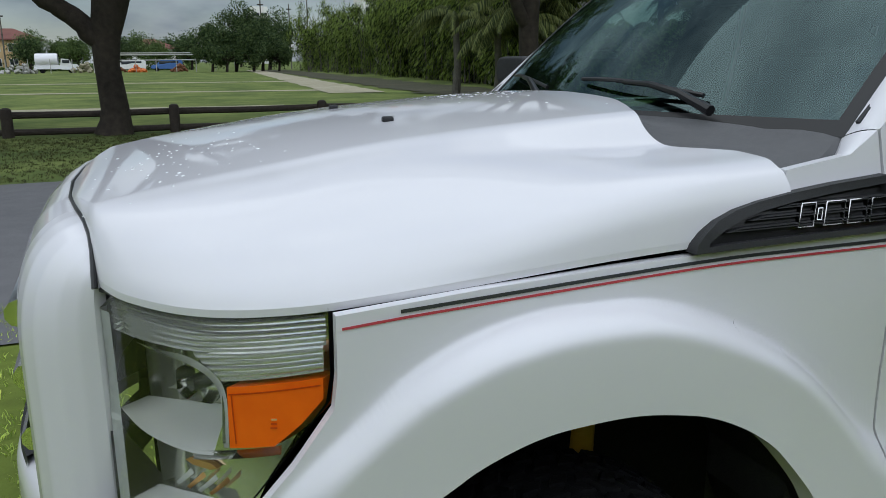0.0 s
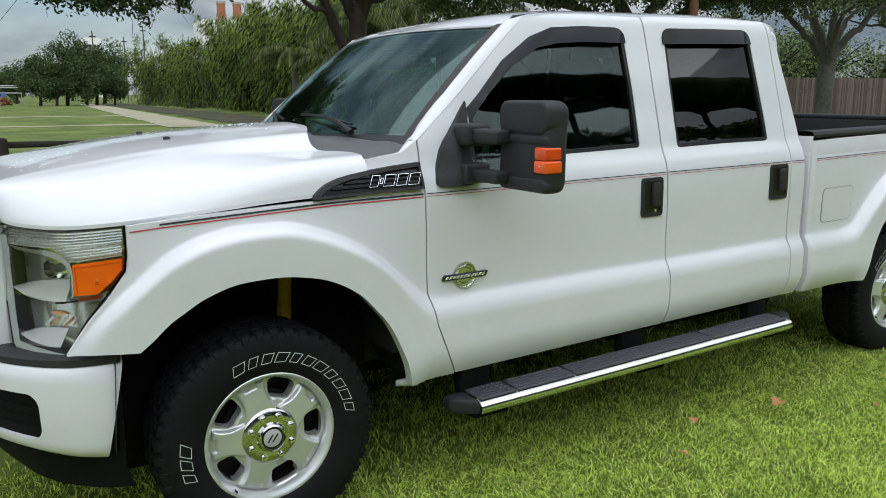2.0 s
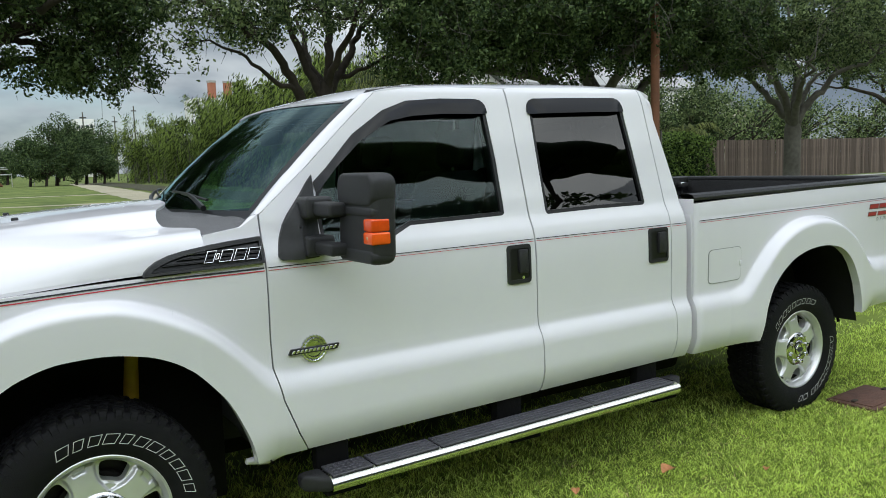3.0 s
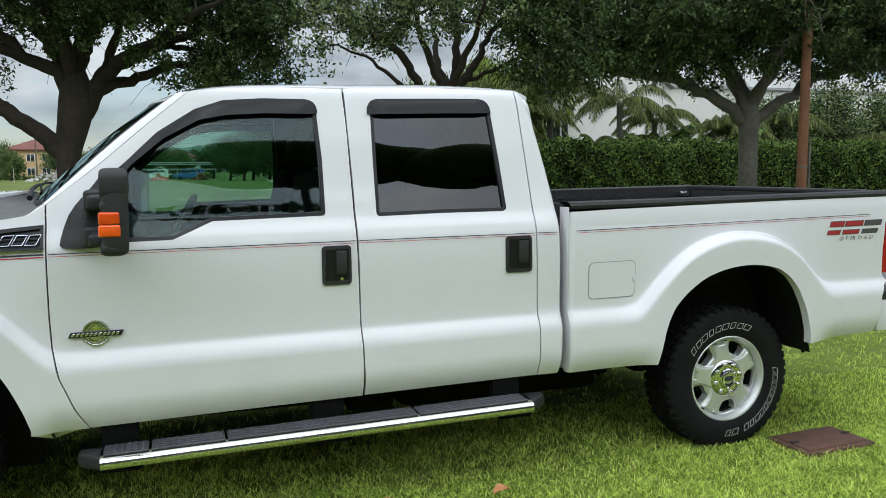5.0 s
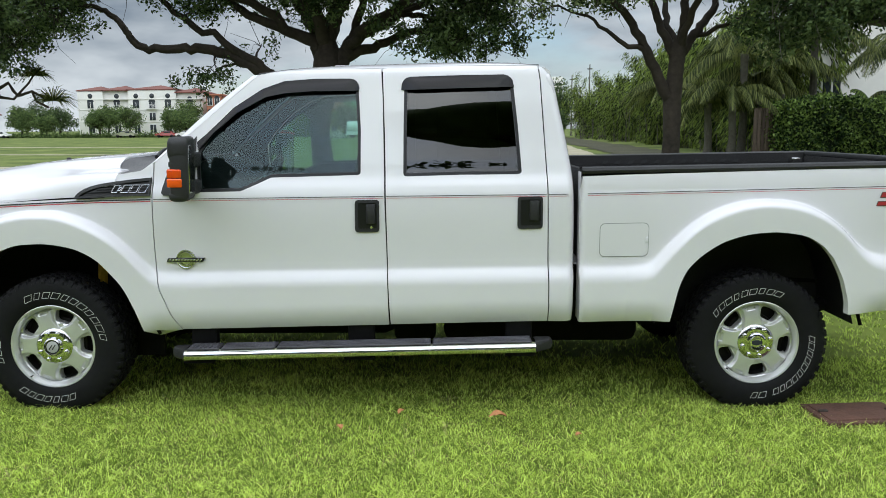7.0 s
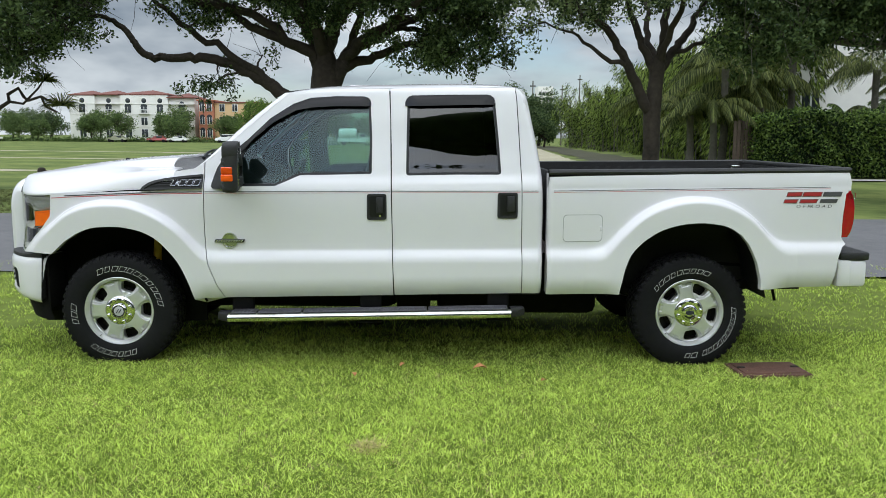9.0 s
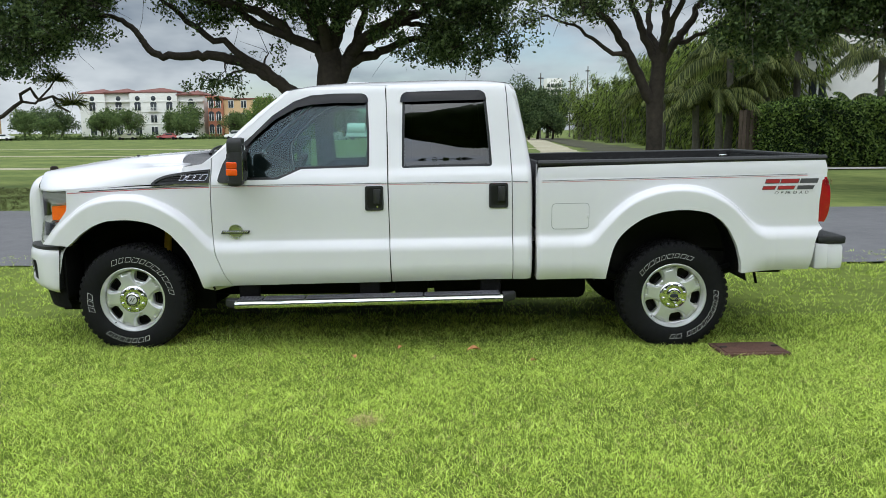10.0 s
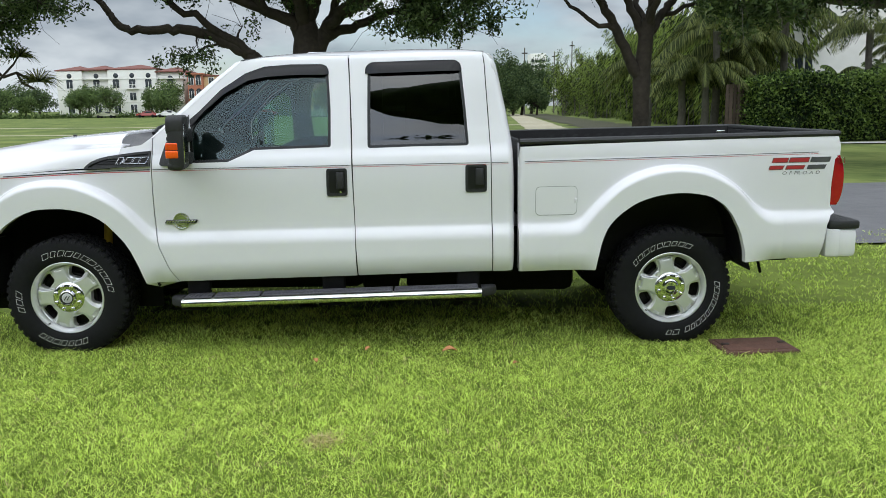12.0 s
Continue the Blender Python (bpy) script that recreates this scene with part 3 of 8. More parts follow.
link_mesh("windshield", *grid_mesh(40, 24, ws_pt), WINDSHIELD, truck, "green-tinted windshield", toward=(-0.6, 0, 0.8))
link_mesh("windshield_border", *ring_mesh([(-0.012, -0.03), (0.5, -0.03), (1.012, -0.03), (1.015, 0.5), (1.012, 1.02), (0.5, 1.02), (-0.012, 1.02), (-0.015, 0.5)],
          [(0.014, 0.03), (0.5, 0.015), (0.986, 0.03), (0.990, 0.5), (0.986, 0.975), (0.5, 0.98), (0.014, 0.975), (0.010, 0.5)], lambda u, v: ws_pt(u, v, 0.002), 0.05, 3, flange_in=0, flange_out=0), SATIN_BLACK, truck)
# Windshield pillars, between glass and door.
for sgn in (-1, 1):
    def pillar(u, v, sgn=sgn):
        a = Vector(ws_pt(0.0, v * 1.05 - 0.02, -0.002))
        zt = 1.437 + v * (1.905 - 1.437)
        xd = line([(1.437, 0.624), (1.60, 0.83), (1.765, 1.02), (1.905, 1.19)])(zt) - 0.003
        b = Vector(skin(xd, zt))
        m = (a + b) / 2 + Vector((-0.018, -0.016, 0.012))
        p = (1 - u) ** 2 * a + 2 * u * (1 - u) * m + u * u * b
        return (p.x, p.y * (1 if sgn < 0 else -1), p.z)
    link_mesh("windshield_pillar", *grid_mesh(8, 30, pillar, 0.02, Vector((0.3, -0.8 * sgn, 0))), PAINT, truck)

# Fender tops, rolling in from the vent to the foot of the pillar.
top_edge = curve([(0.412, 1.375), (0.47, 1.380), (0.55, 1.397), (0.617, 1.437)])
for sgn in (-1, 1):
    def fender_corner(u, v, sgn=sgn):
        x = 0.410 + u * (0.619 - 0.410)
        p = Vector(skin(x, top_edge(x) - 0.002))
        a, b = Vector(ws_pt(0.0, -0.02, -0.002)), Vector(skin(0.621, 1.437))
        m = (a + b) / 2 + Vector((-0.018, -0.016, 0.012))
        e = (1 - v) ** 2 * a + 2 * v * (1 - v) * m + v * v * b
        p += (e - b) * (0.25 * u + 0.75 * u ** 2.4)
        return (p.x, p.y * (1 if sgn < 0 else -1), p.z)
    link_mesh("fender_corner", *grid_mesh(24, 10, fender_corner, 0.02, Vector((0, -0.6 * sgn, -0.8))), PAINT, truck)

# Hood.
hood_crown = curve([(-0.83, 1.319), (-0.79, 1.339), (-0.70, 1.363), (-0.49, 1.406), (-0.28, 1.436), (-0.02, 1.459), (0.20, 1.472), (0.45, 1.483)])
hood_half = curve([(-0.83, 0.03), (-0.815, 0.28), (-0.79, 0.46), (-0.768, 0.58), (-0.754, 0.650), (-0.70, 0.740), (-0.62, 0.818), (-0.52, 0.872), (-0.43, 0.897), (-0.2, 0.908), (0.2, 0.918), (0.42, 0.930)])
hood_low = curve([(-0.83, 1.309), (-0.79, 1.313), (-0.768, 1.279), (-0.754, 1.238), (-0.70, 1.228), (-0.60, 1.223), (-0.43, 1.230), (-0.2, 1.242), (0.05, 1.251), (0.25, 1.255), (0.45, 1.262)])
fall_front = curve([(0, 0), (0.25, 0.07), (0.5, 0.22), (0.72, 0.45), (0.88, 0.70), (0.96, 0.87), (1, 1)])
fall_rear = curve([(0, 0), (0.07, 0.03), (0.16, 0.13), (0.32, 0.295), (0.466, 0.325), (0.58, 0.345), (0.76, 0.365), (0.895, 0.44), (0.95, 0.56), (0.98, 0.72), (1, 1)])
hood_back = curve([(0, 0.455), (0.30, 0.425), (0.45, 0.380), (0.56, 0.338), (0.65, 0.318), (0.70, 0.330), (0.765, 0.388), (0.815, 0.424), (0.895, 0.420), (0.95, 0.409), (1.0, 0.408)])


def hood_z(x, y):
    half, a = hood_half(x), abs(y)
    zc = hood_crown(x) - 0.06 * min(a, 0.56) ** 2 * stair(x, -0.84, -0.4)
    start = min(0.52, half * 0.82)
    t = min(max((a - start) / (half - start), 0.0), 1.0)
    k = stair(x, -0.35, 0.30)
    return zc - (zc - hood_low(x)) * ((1 - k) * fall_front(t) + k * fall_rear(t))


def hood_pt(u, v):
    w = math.sin((2 * v - 1) * math.pi / 2 * 0.82) / math.sin(math.pi / 2 * 0.82)
    x = -0.83 + (hood_back(abs(w)) + 0.83) * (u ** 1.35)
    y = w * (hood_half(x) - 0.002)
    return (x, y, hood_z(x, y) + rake(x))


hood = link_mesh("hood", *grid_mesh(110, 130, hood_pt, 0.012, Vector((0, 0, -1))), PAINT, truck, "white hood wet with rain drops", sharp=50)
for y in (-0.262, 0.285):
    bm = bmesh.new()
    z = hood_z(-0.145, y) + rake(-0.145)
    add_box(bm, -0.158, -0.132, y - 0.010, y + 0.010, z - 0.004, z + 0.011, 0.005, 3)
    part("washer_nozzle", bm, BLACK_PLASTIC, hood, "black washer nozzle")

# Rain drops left on the hood.
rnd = random.Random(14)
dv, df = [], []
for k in range(190):
    if k % 2:
        x, y = rnd.gauss(-0.62, 0.10), rnd.gauss(-0.22, 0.22)
    else:
        x, y = rnd.gauss(0.28, 0.07), rnd.gauss(0.15, 0.22)
    if not -0.78 < x < 0.36 or abs(y) > 0.6:
        continue
    r = rnd.uniform(0.0015, 0.0042)
    z = hood_z(x, y) + rake(x)
    i = len(dv)
    ax = rnd.uniform(0.8, 1.6)
    for ring, hh in ((1.0, 0.0), (0.75, 0.30), (0.35, 0.45)):
        for j in range(8):
            a = j * math.pi / 4
            dv.append((x + r * ring * ax * math.cos(a), y + r * ring * math.sin(a), z + r * hh - 0.0004))
    for q in range(2):
        for j in range(8):
            df.append((i + q * 8 + j, i + q * 8 + (j + 1) % 8, i + q * 8 + 8 + (j + 1) % 8, i + q * 8 + 8 + j))
    df.append(tuple(i + 16 + j for j in range(8)))
drops = link_mesh("water_drop", dv, df, surface("rain_water", (0.82, 0.84, 0.85), rough=0.03, coat=1.0), hood, "small clear rain drops")
tagged(drops, kind="stuff")

# Cowl: black plastic between hood and windshield.
def cowl_pt(u, v):
    w = 2 * u - 1
    a = abs(w)
    xb = hood_back(a) + 0.002
    yb = w * hood_half(min(xb, 0.42))
    zb = hood_z(min(xb, 0.44), yb) + rake(xb) - 0.006
    front = Vector((xb - 0.01, yb, zb))
    back = Vector(ws_pt(0.5 + 0.5 * w, 0.015, -0.004))
    if a > 0.9:
        back = back.lerp(Vector((0.600, math.copysign(0.842, w), 1.420)), (a - 0.9) / 0.1)
    p = front.lerp(back, v)
    p.z -= 0.022 * math.sin(math.pi * v) * (1 - 0.3 * a)
    return p


link_mesh("cowl", *grid_mesh(60, 8, cowl_pt), COWL_PLASTIC, truck, "black plastic cowl panel under the windshield")


def wiper(ws_u0, ws_u1):
    arm = [Vector(ws_pt(ws_u0, 0.0, 0.030)), Vector(ws_pt(ws_u0 * 0.7 + ws_u1 * 0.3, 0.045, 0.045)), Vector(ws_pt(ws_u0 * 0.35 + ws_u1 * 0.65, 0.085, 0.040)), Vector(ws_pt(ws_u1, 0.105, 0.030))]
    w = tube("wiper", arm, [0.013, 0.010, 0.008, 0.006], SATIN_BLACK, truck, 8, "black wiper arm")
    tube("wiper_blade", [ws_pt(ws_u0 + (ws_u1 - ws_u0) * k, 0.075 + 0.035 * k, 0.014 + 0.016 * math.sin(math.pi * (k - 0.2) / 1.5)) for k in np.linspace(0.2, 1.7, 9)], 0.006, SATIN_BLACK, w, 6)


wiper(0.17, 0.38)
wiper(0.60, 0.78)

# Grille surround, white, tall and round, with a chrome grille set in.
NOSE_LOW = [(-0.768, 0.637), (-0.797, 0.638), (-0.832, 0.63), (-0.868, 0.602), (-0.892, 0.56), (-0.904, 0.515), (-0.911, 0.47), (-0.921, 0.3), (-0.927, 0.0)]
NOSE_TOP = [(-0.764, 0.643, 1.227), (-0.764, 0.628, 1.254), (-0.764, 0.600, 1.280), (-0.768, 0.560, 1.303), (-0.776, 0.515, 1.316), (-0.785, 0.470, 1.322), (-0.794, 0.42, 1.323), (-0.816, 0.26, 1.322), (-0.830, 0.0, 1.318)]


def nose_pt(u, v, z0):
    """u from the lamp edge to the middle; v from the height z0 up to the hood's front seam."""
    k = u * (len(NOSE_LOW) - 1)
    i = min(int(k), len(NOSE_LOW) - 2)
    f = k - i
    low = Vector(NOSE_LOW[i]).lerp(Vector(NOSE_LOW[i + 1]), f)
    top = Vector(NOSE_TOP[i]).lerp(Vector(NOSE_TOP[i + 1]), f)
    zb = 1.06
    z = z0 + v * (top.z - z0)
    if z <= zb:
        x, y = low.x, low.y
    else:
        c = math.sqrt(max(0.0, 1 - ((z - zb) / (top.z - zb)) ** 2.9))
        x, y = top.x + (low.x - top.x) * c, top.y + (low.y - top.y) * c
    return (x, -y, z + rake(x))


both("grille_surround", grid_mesh(36, 40, lambda u, v: nose_pt(u * 0.75, 1 - (1 - v) ** 1.6, 0.80), 0.03, Vector((0.6, 0.4, 0))), PAINT, truck, sharp=60)
both("grille_surround", grid_mesh(16, 24, lambda u, v: nose_pt(0.7495 + u * 0.2505, 1 - (1 - v) ** 1.6, 1.20), 0.03, Vector((0.8, 0, 0))), PAINT, truck, sharp=60)
grille = box("grille", -0.88, -0.79, -0.47, 0.47, 0.80, 1.21, SATIN_BLACK, truck, 0.01, "black mesh behind chrome bars")
for z in (0.90, 1.02, 1.14):
    tube("grille_bar", [(-0.892 - 0.02 * math.cos(y * 2.4), y, z) for y in np.linspace(-0.49, 0.49, 13)], 0.026, CHROME, grille, 10, "chrome grille bar")
v, f = lathe([(0.0001, -0.012), (0.05, -0.012), (0.062, -0.006), (0.066, 0.0), (0.066, 0.02)], 32)
link_mesh("grille_emblem", [(-0.928 + b, a * 1.9, c + 1.02) for a, b, c in v], f, CHROME, grille, "plain chrome oval emblem")

for sgn in (-1, 1):
    tube("hood_seal", [(p[0] + 0.001, sgn * p[1], p[2] + rake(p[0]) + 0.001) for p in NOSE_TOP], 0.0050, SATIN_BLACK, truck, 8, "black seal between hood and nose")
    tube("hood_seal", [(x + 0.004, sgn * (lamp_edge - 0.004), 1.2235 + rake(x)) for x, lamp_edge in ((-0.758, 0.640), (-0.742, 0.667), (-0.70, 0.735), (-0.62, 0.815), (-0.52, 0.870), (-0.435, 0.895))], 0.0045, SATIN_BLACK, truck, 6)

# Head lamps.
lamp_y = curve([(-0.765, 0.625), (-0.745, 0.662), (-0.70, 0.735), (-0.62, 0.815), (-0.52, 0.870), (-0.43, 0.897)])


def lamp_pt(x, z, off=0.0):
    """On the lens: x from the inner to the outer edge. off: how far behind the lens; None: the leaning back wall."""
    off = 0.075 + 0.03 * (1.20 - z) if off is None else off
    k = (x + 0.75) / 0.32
    n = Vector((-0.75 + 0.45 * k, -0.55 - 0.45 * k, 0)).normalized()
    push = 0.055 * min(max((1.0 - z) / 0.2, 0.0), 1.2)
    y = lamp_y(x) + push
    return Vector((x, -y, z + 0.49 * push + rake(x))) - n * off


LAMP = [(-0.762, 0.806), (-0.70, 0.796), (-0.64, 0.790), (-0.622, 0.806), (-0.565, 0.910), (-0.505, 0.990), (-0.442, 1.075), (-0.434, 1.12), (-0.433, 1.222), (-0.50, 1.217), (-0.59, 1.214), (-0.67, 1.217), (-0.735, 1.225), (-0.762, 1.19), (-0.765, 1.0)]


def lamp_fill(outline, off, scale_c=0.02, n=8):
    cx, cz = sum(p[0] for p in outline) / len(outline), sum(p[1] for p in outline) / len(outline)
    v, f = ring_mesh(outline, [(cx + scale_c * (p[0] - cx), cz + scale_c * (p[1] - cz)) for p in outline], lambda x, z: lamp_pt(x, z, off), 0.03, n, flange_in=0, flange_out=0)
    m = len(v) // (n + 1)
    f.append(tuple(range(m - 1, -1, -1)))
    return v, f


def lamp_box(outline, off, depth):
    """A raised block with the lens's curve in front."""
    v, f = lamp_fill(outline, off, 0.02, 5)
    m = len(v) // 6
    base = len(v)
    v = v + [p + Vector((0.8, 0.6, 0)).normalized() * depth for p in v[-m:]]
    f = f + [(base - m + k, base - m + (k + 1) % m, base + (k + 1) % m, base + k) for k in range(m)]
    return v, f


def strip(x0, x1, z0, z1, off0, off1, n=14, bend=0.0):
    """A bright ledge in the lamp, running along it; z0 and z1 may be pairs for the two ends."""
    a, b = (z0, z0) if not hasattr(z0, "__len__") else z0
    c, d = (z1, z1) if not hasattr(z1, "__len__") else z1
    return grid_mesh(n, 3, lambda u, v: lamp_pt(x0 + u * (x1 - x0), (a + (b - a) * u) * (1 - v) + (c + (d - c) * u) * v + bend * math.sin(math.pi * u), off0 + (off1 - off0) * v))


LAMP_DARK = surface("lamp_housing", (0.30, 0.31, 0.29), (0.22, 0.23, 0.21), rough=0.2, metal=0.8, scale=30)
LAMP_REFL = surface("lamp_reflector", (0.96, 0.96, 0.96), (0.90, 0.90, 0.90), rough=0.10, metal=0.80, scale=30)
# white that stands for the sky's reflection on upward-facing lamp chrome
LAMP_GLEAM = surface("lamp_white_gleam", (0.93, 0.94, 0.93), (0.87, 0.88, 0.87), rough=0.15, metal=0.15, coat=0.7, scale=30)
LAMP_SHELL = surface("lamp_shell", (0.95, 0.96, 0.86), (0.88, 0.90, 0.78), rough=0.14, metal=0.84, coat=0.4, scale=12)
FROSTED = surface("frosted_lens_edge", (0.62, 0.64, 0.63), (0.45, 0.47, 0.46), rough=0.35, scale=60)
BULB_AMBER = surface("amber_bulb", (0.98, 0.62, 0.30), (0.9, 0.45, 0.16), rough=0.12, metal=0.5, scale=60)


def ribs(x0, x1, top, bottom, n, off, depth):
    """A stepped reflector: each step faces up and out, with a narrow lip under it."""
    rows = []
    for i in range(n):
        rows += [(i / n, off + depth), ((i + 0.86) / n, off), ((i + 0.90) / n, off + 0.7 * depth)]

    def pt(u, v):
        t, o = rows[round(v * (len(rows) - 1))]
        x = x0(t) + u * (x1 - x0(t))
        return lamp_pt(x, top(x) + t * (bottom(x) - top(x)), o)
    return grid_mesh(20, len(rows) - 1, pt)


def ribbon(outer, inner, off_o, off_i, n=36):
    def pt(u, v):
        k = u * (len(outer) - 1)
        i = min(int(k), len(outer) - 2)
        p, q = bend(outer, i, k - i), bend(inner, i, k - i)
        return lamp_pt(p[0] + v * (q[0] - p[0]), p[1] + v * (q[1] - p[1]), off_o + v * (off_i - off_o))
    return grid_mesh(n, 3, pt)


for side in (0, 1):
    def mk(name, vf, mt, parent, label=""):
        return link_mesh(name, *(mirrored(*vf) if side else vf), mt, parent, label, toward=(-0.7, 0.7 if side else -0.7, 0))
    lamp = mk("headlamp", lamp_fill(LAMP, 0.0), CLEAR_LENS, truck, "clear headlamp lens over chrome reflectors")
    lamp.visible_shadow = False
    edge_v, edge_f = ring_mesh(LAMP, [(p[0] + 0.0, p[1]) for p in LAMP], lambda x, z: lamp_pt(x, z, 0.0), 0.03, 1, flange_in=0.0, flange_out=0.012, inward=Vector((0.75, 0.65, 0)))
    mk("lamp_rim", (edge_v, edge_f), SATIN_BLACK, lamp)
    mk("lamp_housing", lamp_fill([(p[0] * 0.985 - 0.0085, p[1]) for p in LAMP], None), LAMP_SHELL, lamp)
    # stepped reflectors along the top
    mk("lamp_rib", ribs(lambda t: -0.748, -0.438, line([(-0.75, 1.220), (-0.60, 1.211), (-0.43, 1.219)]), line([(-0.75, 1.160), (-0.62, 1.154), (-0.43, 1.166)]), 6, 0.006, 0.0066), LAMP_REFL, lamp)
    mk("lamp_rib", ribs(lambda t: -0.632 + 0.042 * t, -0.443, line([(-0.64, 1.153), (-0.44, 1.165)]), line([(-0.60, 1.108), (-0.44, 1.124)]), 5, 0.005, 0.0060), LAMP_REFL, lamp)
    mk("lamp_brow", ribbon([(-0.742, 1.158), (-0.687, 1.150), (-0.637, 1.146), (-0.600, 1.120), (-0.586, 1.083), (-0.588, 1.000)],
                           [(-0.746, 1.138), (-0.690, 1.130), (-0.648, 1.120), (-0.618, 1.098), (-0.606, 1.062), (-0.608, 0.985)], 0.006, 0.030), LAMP_GLEAM, lamp, "bright silver brow")
    mk("lamp_post", lamp_box([(-0.604, 0.998), (-0.587, 1.000), (-0.585, 1.085), (-0.598, 1.098)], 0.020, 0.05), LAMP_DARK, lamp)
    mk("side_marker", lamp_box([(-0.583, 1.003), (-0.519, 1.008), (-0.478, 1.044), (-0.445, 1.083), (-0.444, 1.117), (-0.512, 1.111), (-0.581, 1.104)], -0.0015, 0.05), AMBER, lamp, "orange side marker lens")
    mk("marker_rim", ribbon([(-0.579, 1.094), (-0.512, 1.101), (-0.448, 1.107)], [(-0.579, 1.0915), (-0.512, 1.0985), (-0.448, 1.1045)], -0.0030, -0.0030, 12), AMBER_DEEP, lamp)
    mk("marker_rim", ribbon([(-0.576, 1.092), (-0.575, 1.050), (-0.574, 1.012)], [(-0.574, 1.092), (-0.573, 1.050), (-0.572, 1.012)], -0.0030, -0.0030, 8), AMBER_DEEP, lamp)
    for k in range(3):
        mk("marker_bulb", strip(-0.523 + 0.001 * k, -0.513, 1.038 + 0.007 * k, 1.041 + 0.007 * k, -0.0034, -0.0030, 3), (AMBER_DEEP, BULB_AMBER)[k // 2], lamp)
    # floors of the two bowls, coloured white as sky reflections, and the bars between them
    mk("lamp_ledge", ribbon([(-0.748, 1.020), (-0.72, 1.000), (-0.68, 0.988), (-0.64, 0.983), (-0.612, 0.984)], [(-0.747, 1.022), (-0.715, 1.034), (-0.68, 1.041), (-0.64, 1.046), (-0.612, 1.046)], 0.006, 0.060), LAMP_GLEAM, lamp, "white bowl floor")
    mk("lamp_ledge", strip(-0.744, -0.606, (1.004, 0.991), (0.990, 0.974), 0.005, 0.022, bend=-0.004), CHROME, lamp)
    mk("lamp_ledge", strip(-0.640, -0.512, (0.986, 1.004), (0.974, 0.992), 0.010, 0.003), CHROME, lamp)
    mk("lamp_ledge", ribbon([(-0.744, 0.854), (-0.722, 0.838), (-0.69, 0.827), (-0.66, 0.822), (-0.642, 0.823)], [(-0.742, 0.857), (-0.72, 0.866), (-0.69, 0.872), (-0.66, 0.874), (-0.642, 0.874)], 0.008, 0.060), LAMP_GLEAM, lamp)
    # white and amber strips coloured as glints of the bulb in the bowl
    for k in range(4):
        mk("lamp_flute", strip(-0.712 + 0.018 * k, -0.684 + 0.020 * k, (0.872, 0.905), (0.880, 0.917), 0.066, 0.060, 4), (LAMP_GLEAM, BULB_AMBER)[k % 2], lamp)
    mk("lamp_bulb", lamp_box([(-0.700, 0.922), (-0.690, 0.917), (-0.658, 0.916), (-0.648, 0.921), (-0.658, 0.928), (-0.690, 0.929)], 0.070, 0.010), BULB_AMBER, lamp, "small amber bulb")
    mk("lamp_edge", strip(-0.757, -0.632, (0.832, 0.800), (0.790, 0.770), 0.004, 0.002), FROSTED, lamp)
    mk("lamp_edge", strip(-0.764, -0.746, (1.19, 1.19), (0.81, 0.81), 0.002, 0.006), FROSTED, lamp)

    def bowl(u, v):
        a, r = 2 * math.pi * u, 0.25 + 0.75 * v
        x, z = -0.652 + 0.034 * r * max(-1, min(1, 1.15 * math.cos(a))), 1.080 + 0.030 * r * max(-1, min(1, 1.15 * math.sin(a)))
        return lamp_pt(x, z, 0.098 - 0.050 * v * v)
    mk("lamp_bowl", grid_mesh(36, 10, bowl), CHROME, lamp)
    bm = bmesh.new()
    add_tube(bm, [lamp_pt(-0.652, 1.080, 0.085), lamp_pt(-0.662, 1.080, 0.045)], [0.016, 0.012], 12)
    if side:
        bmesh.ops.scale(bm, vec=(1, -1, 1), verts=bm.verts)
    part("bulb_shade", bm, LAMP_DARK, lamp)

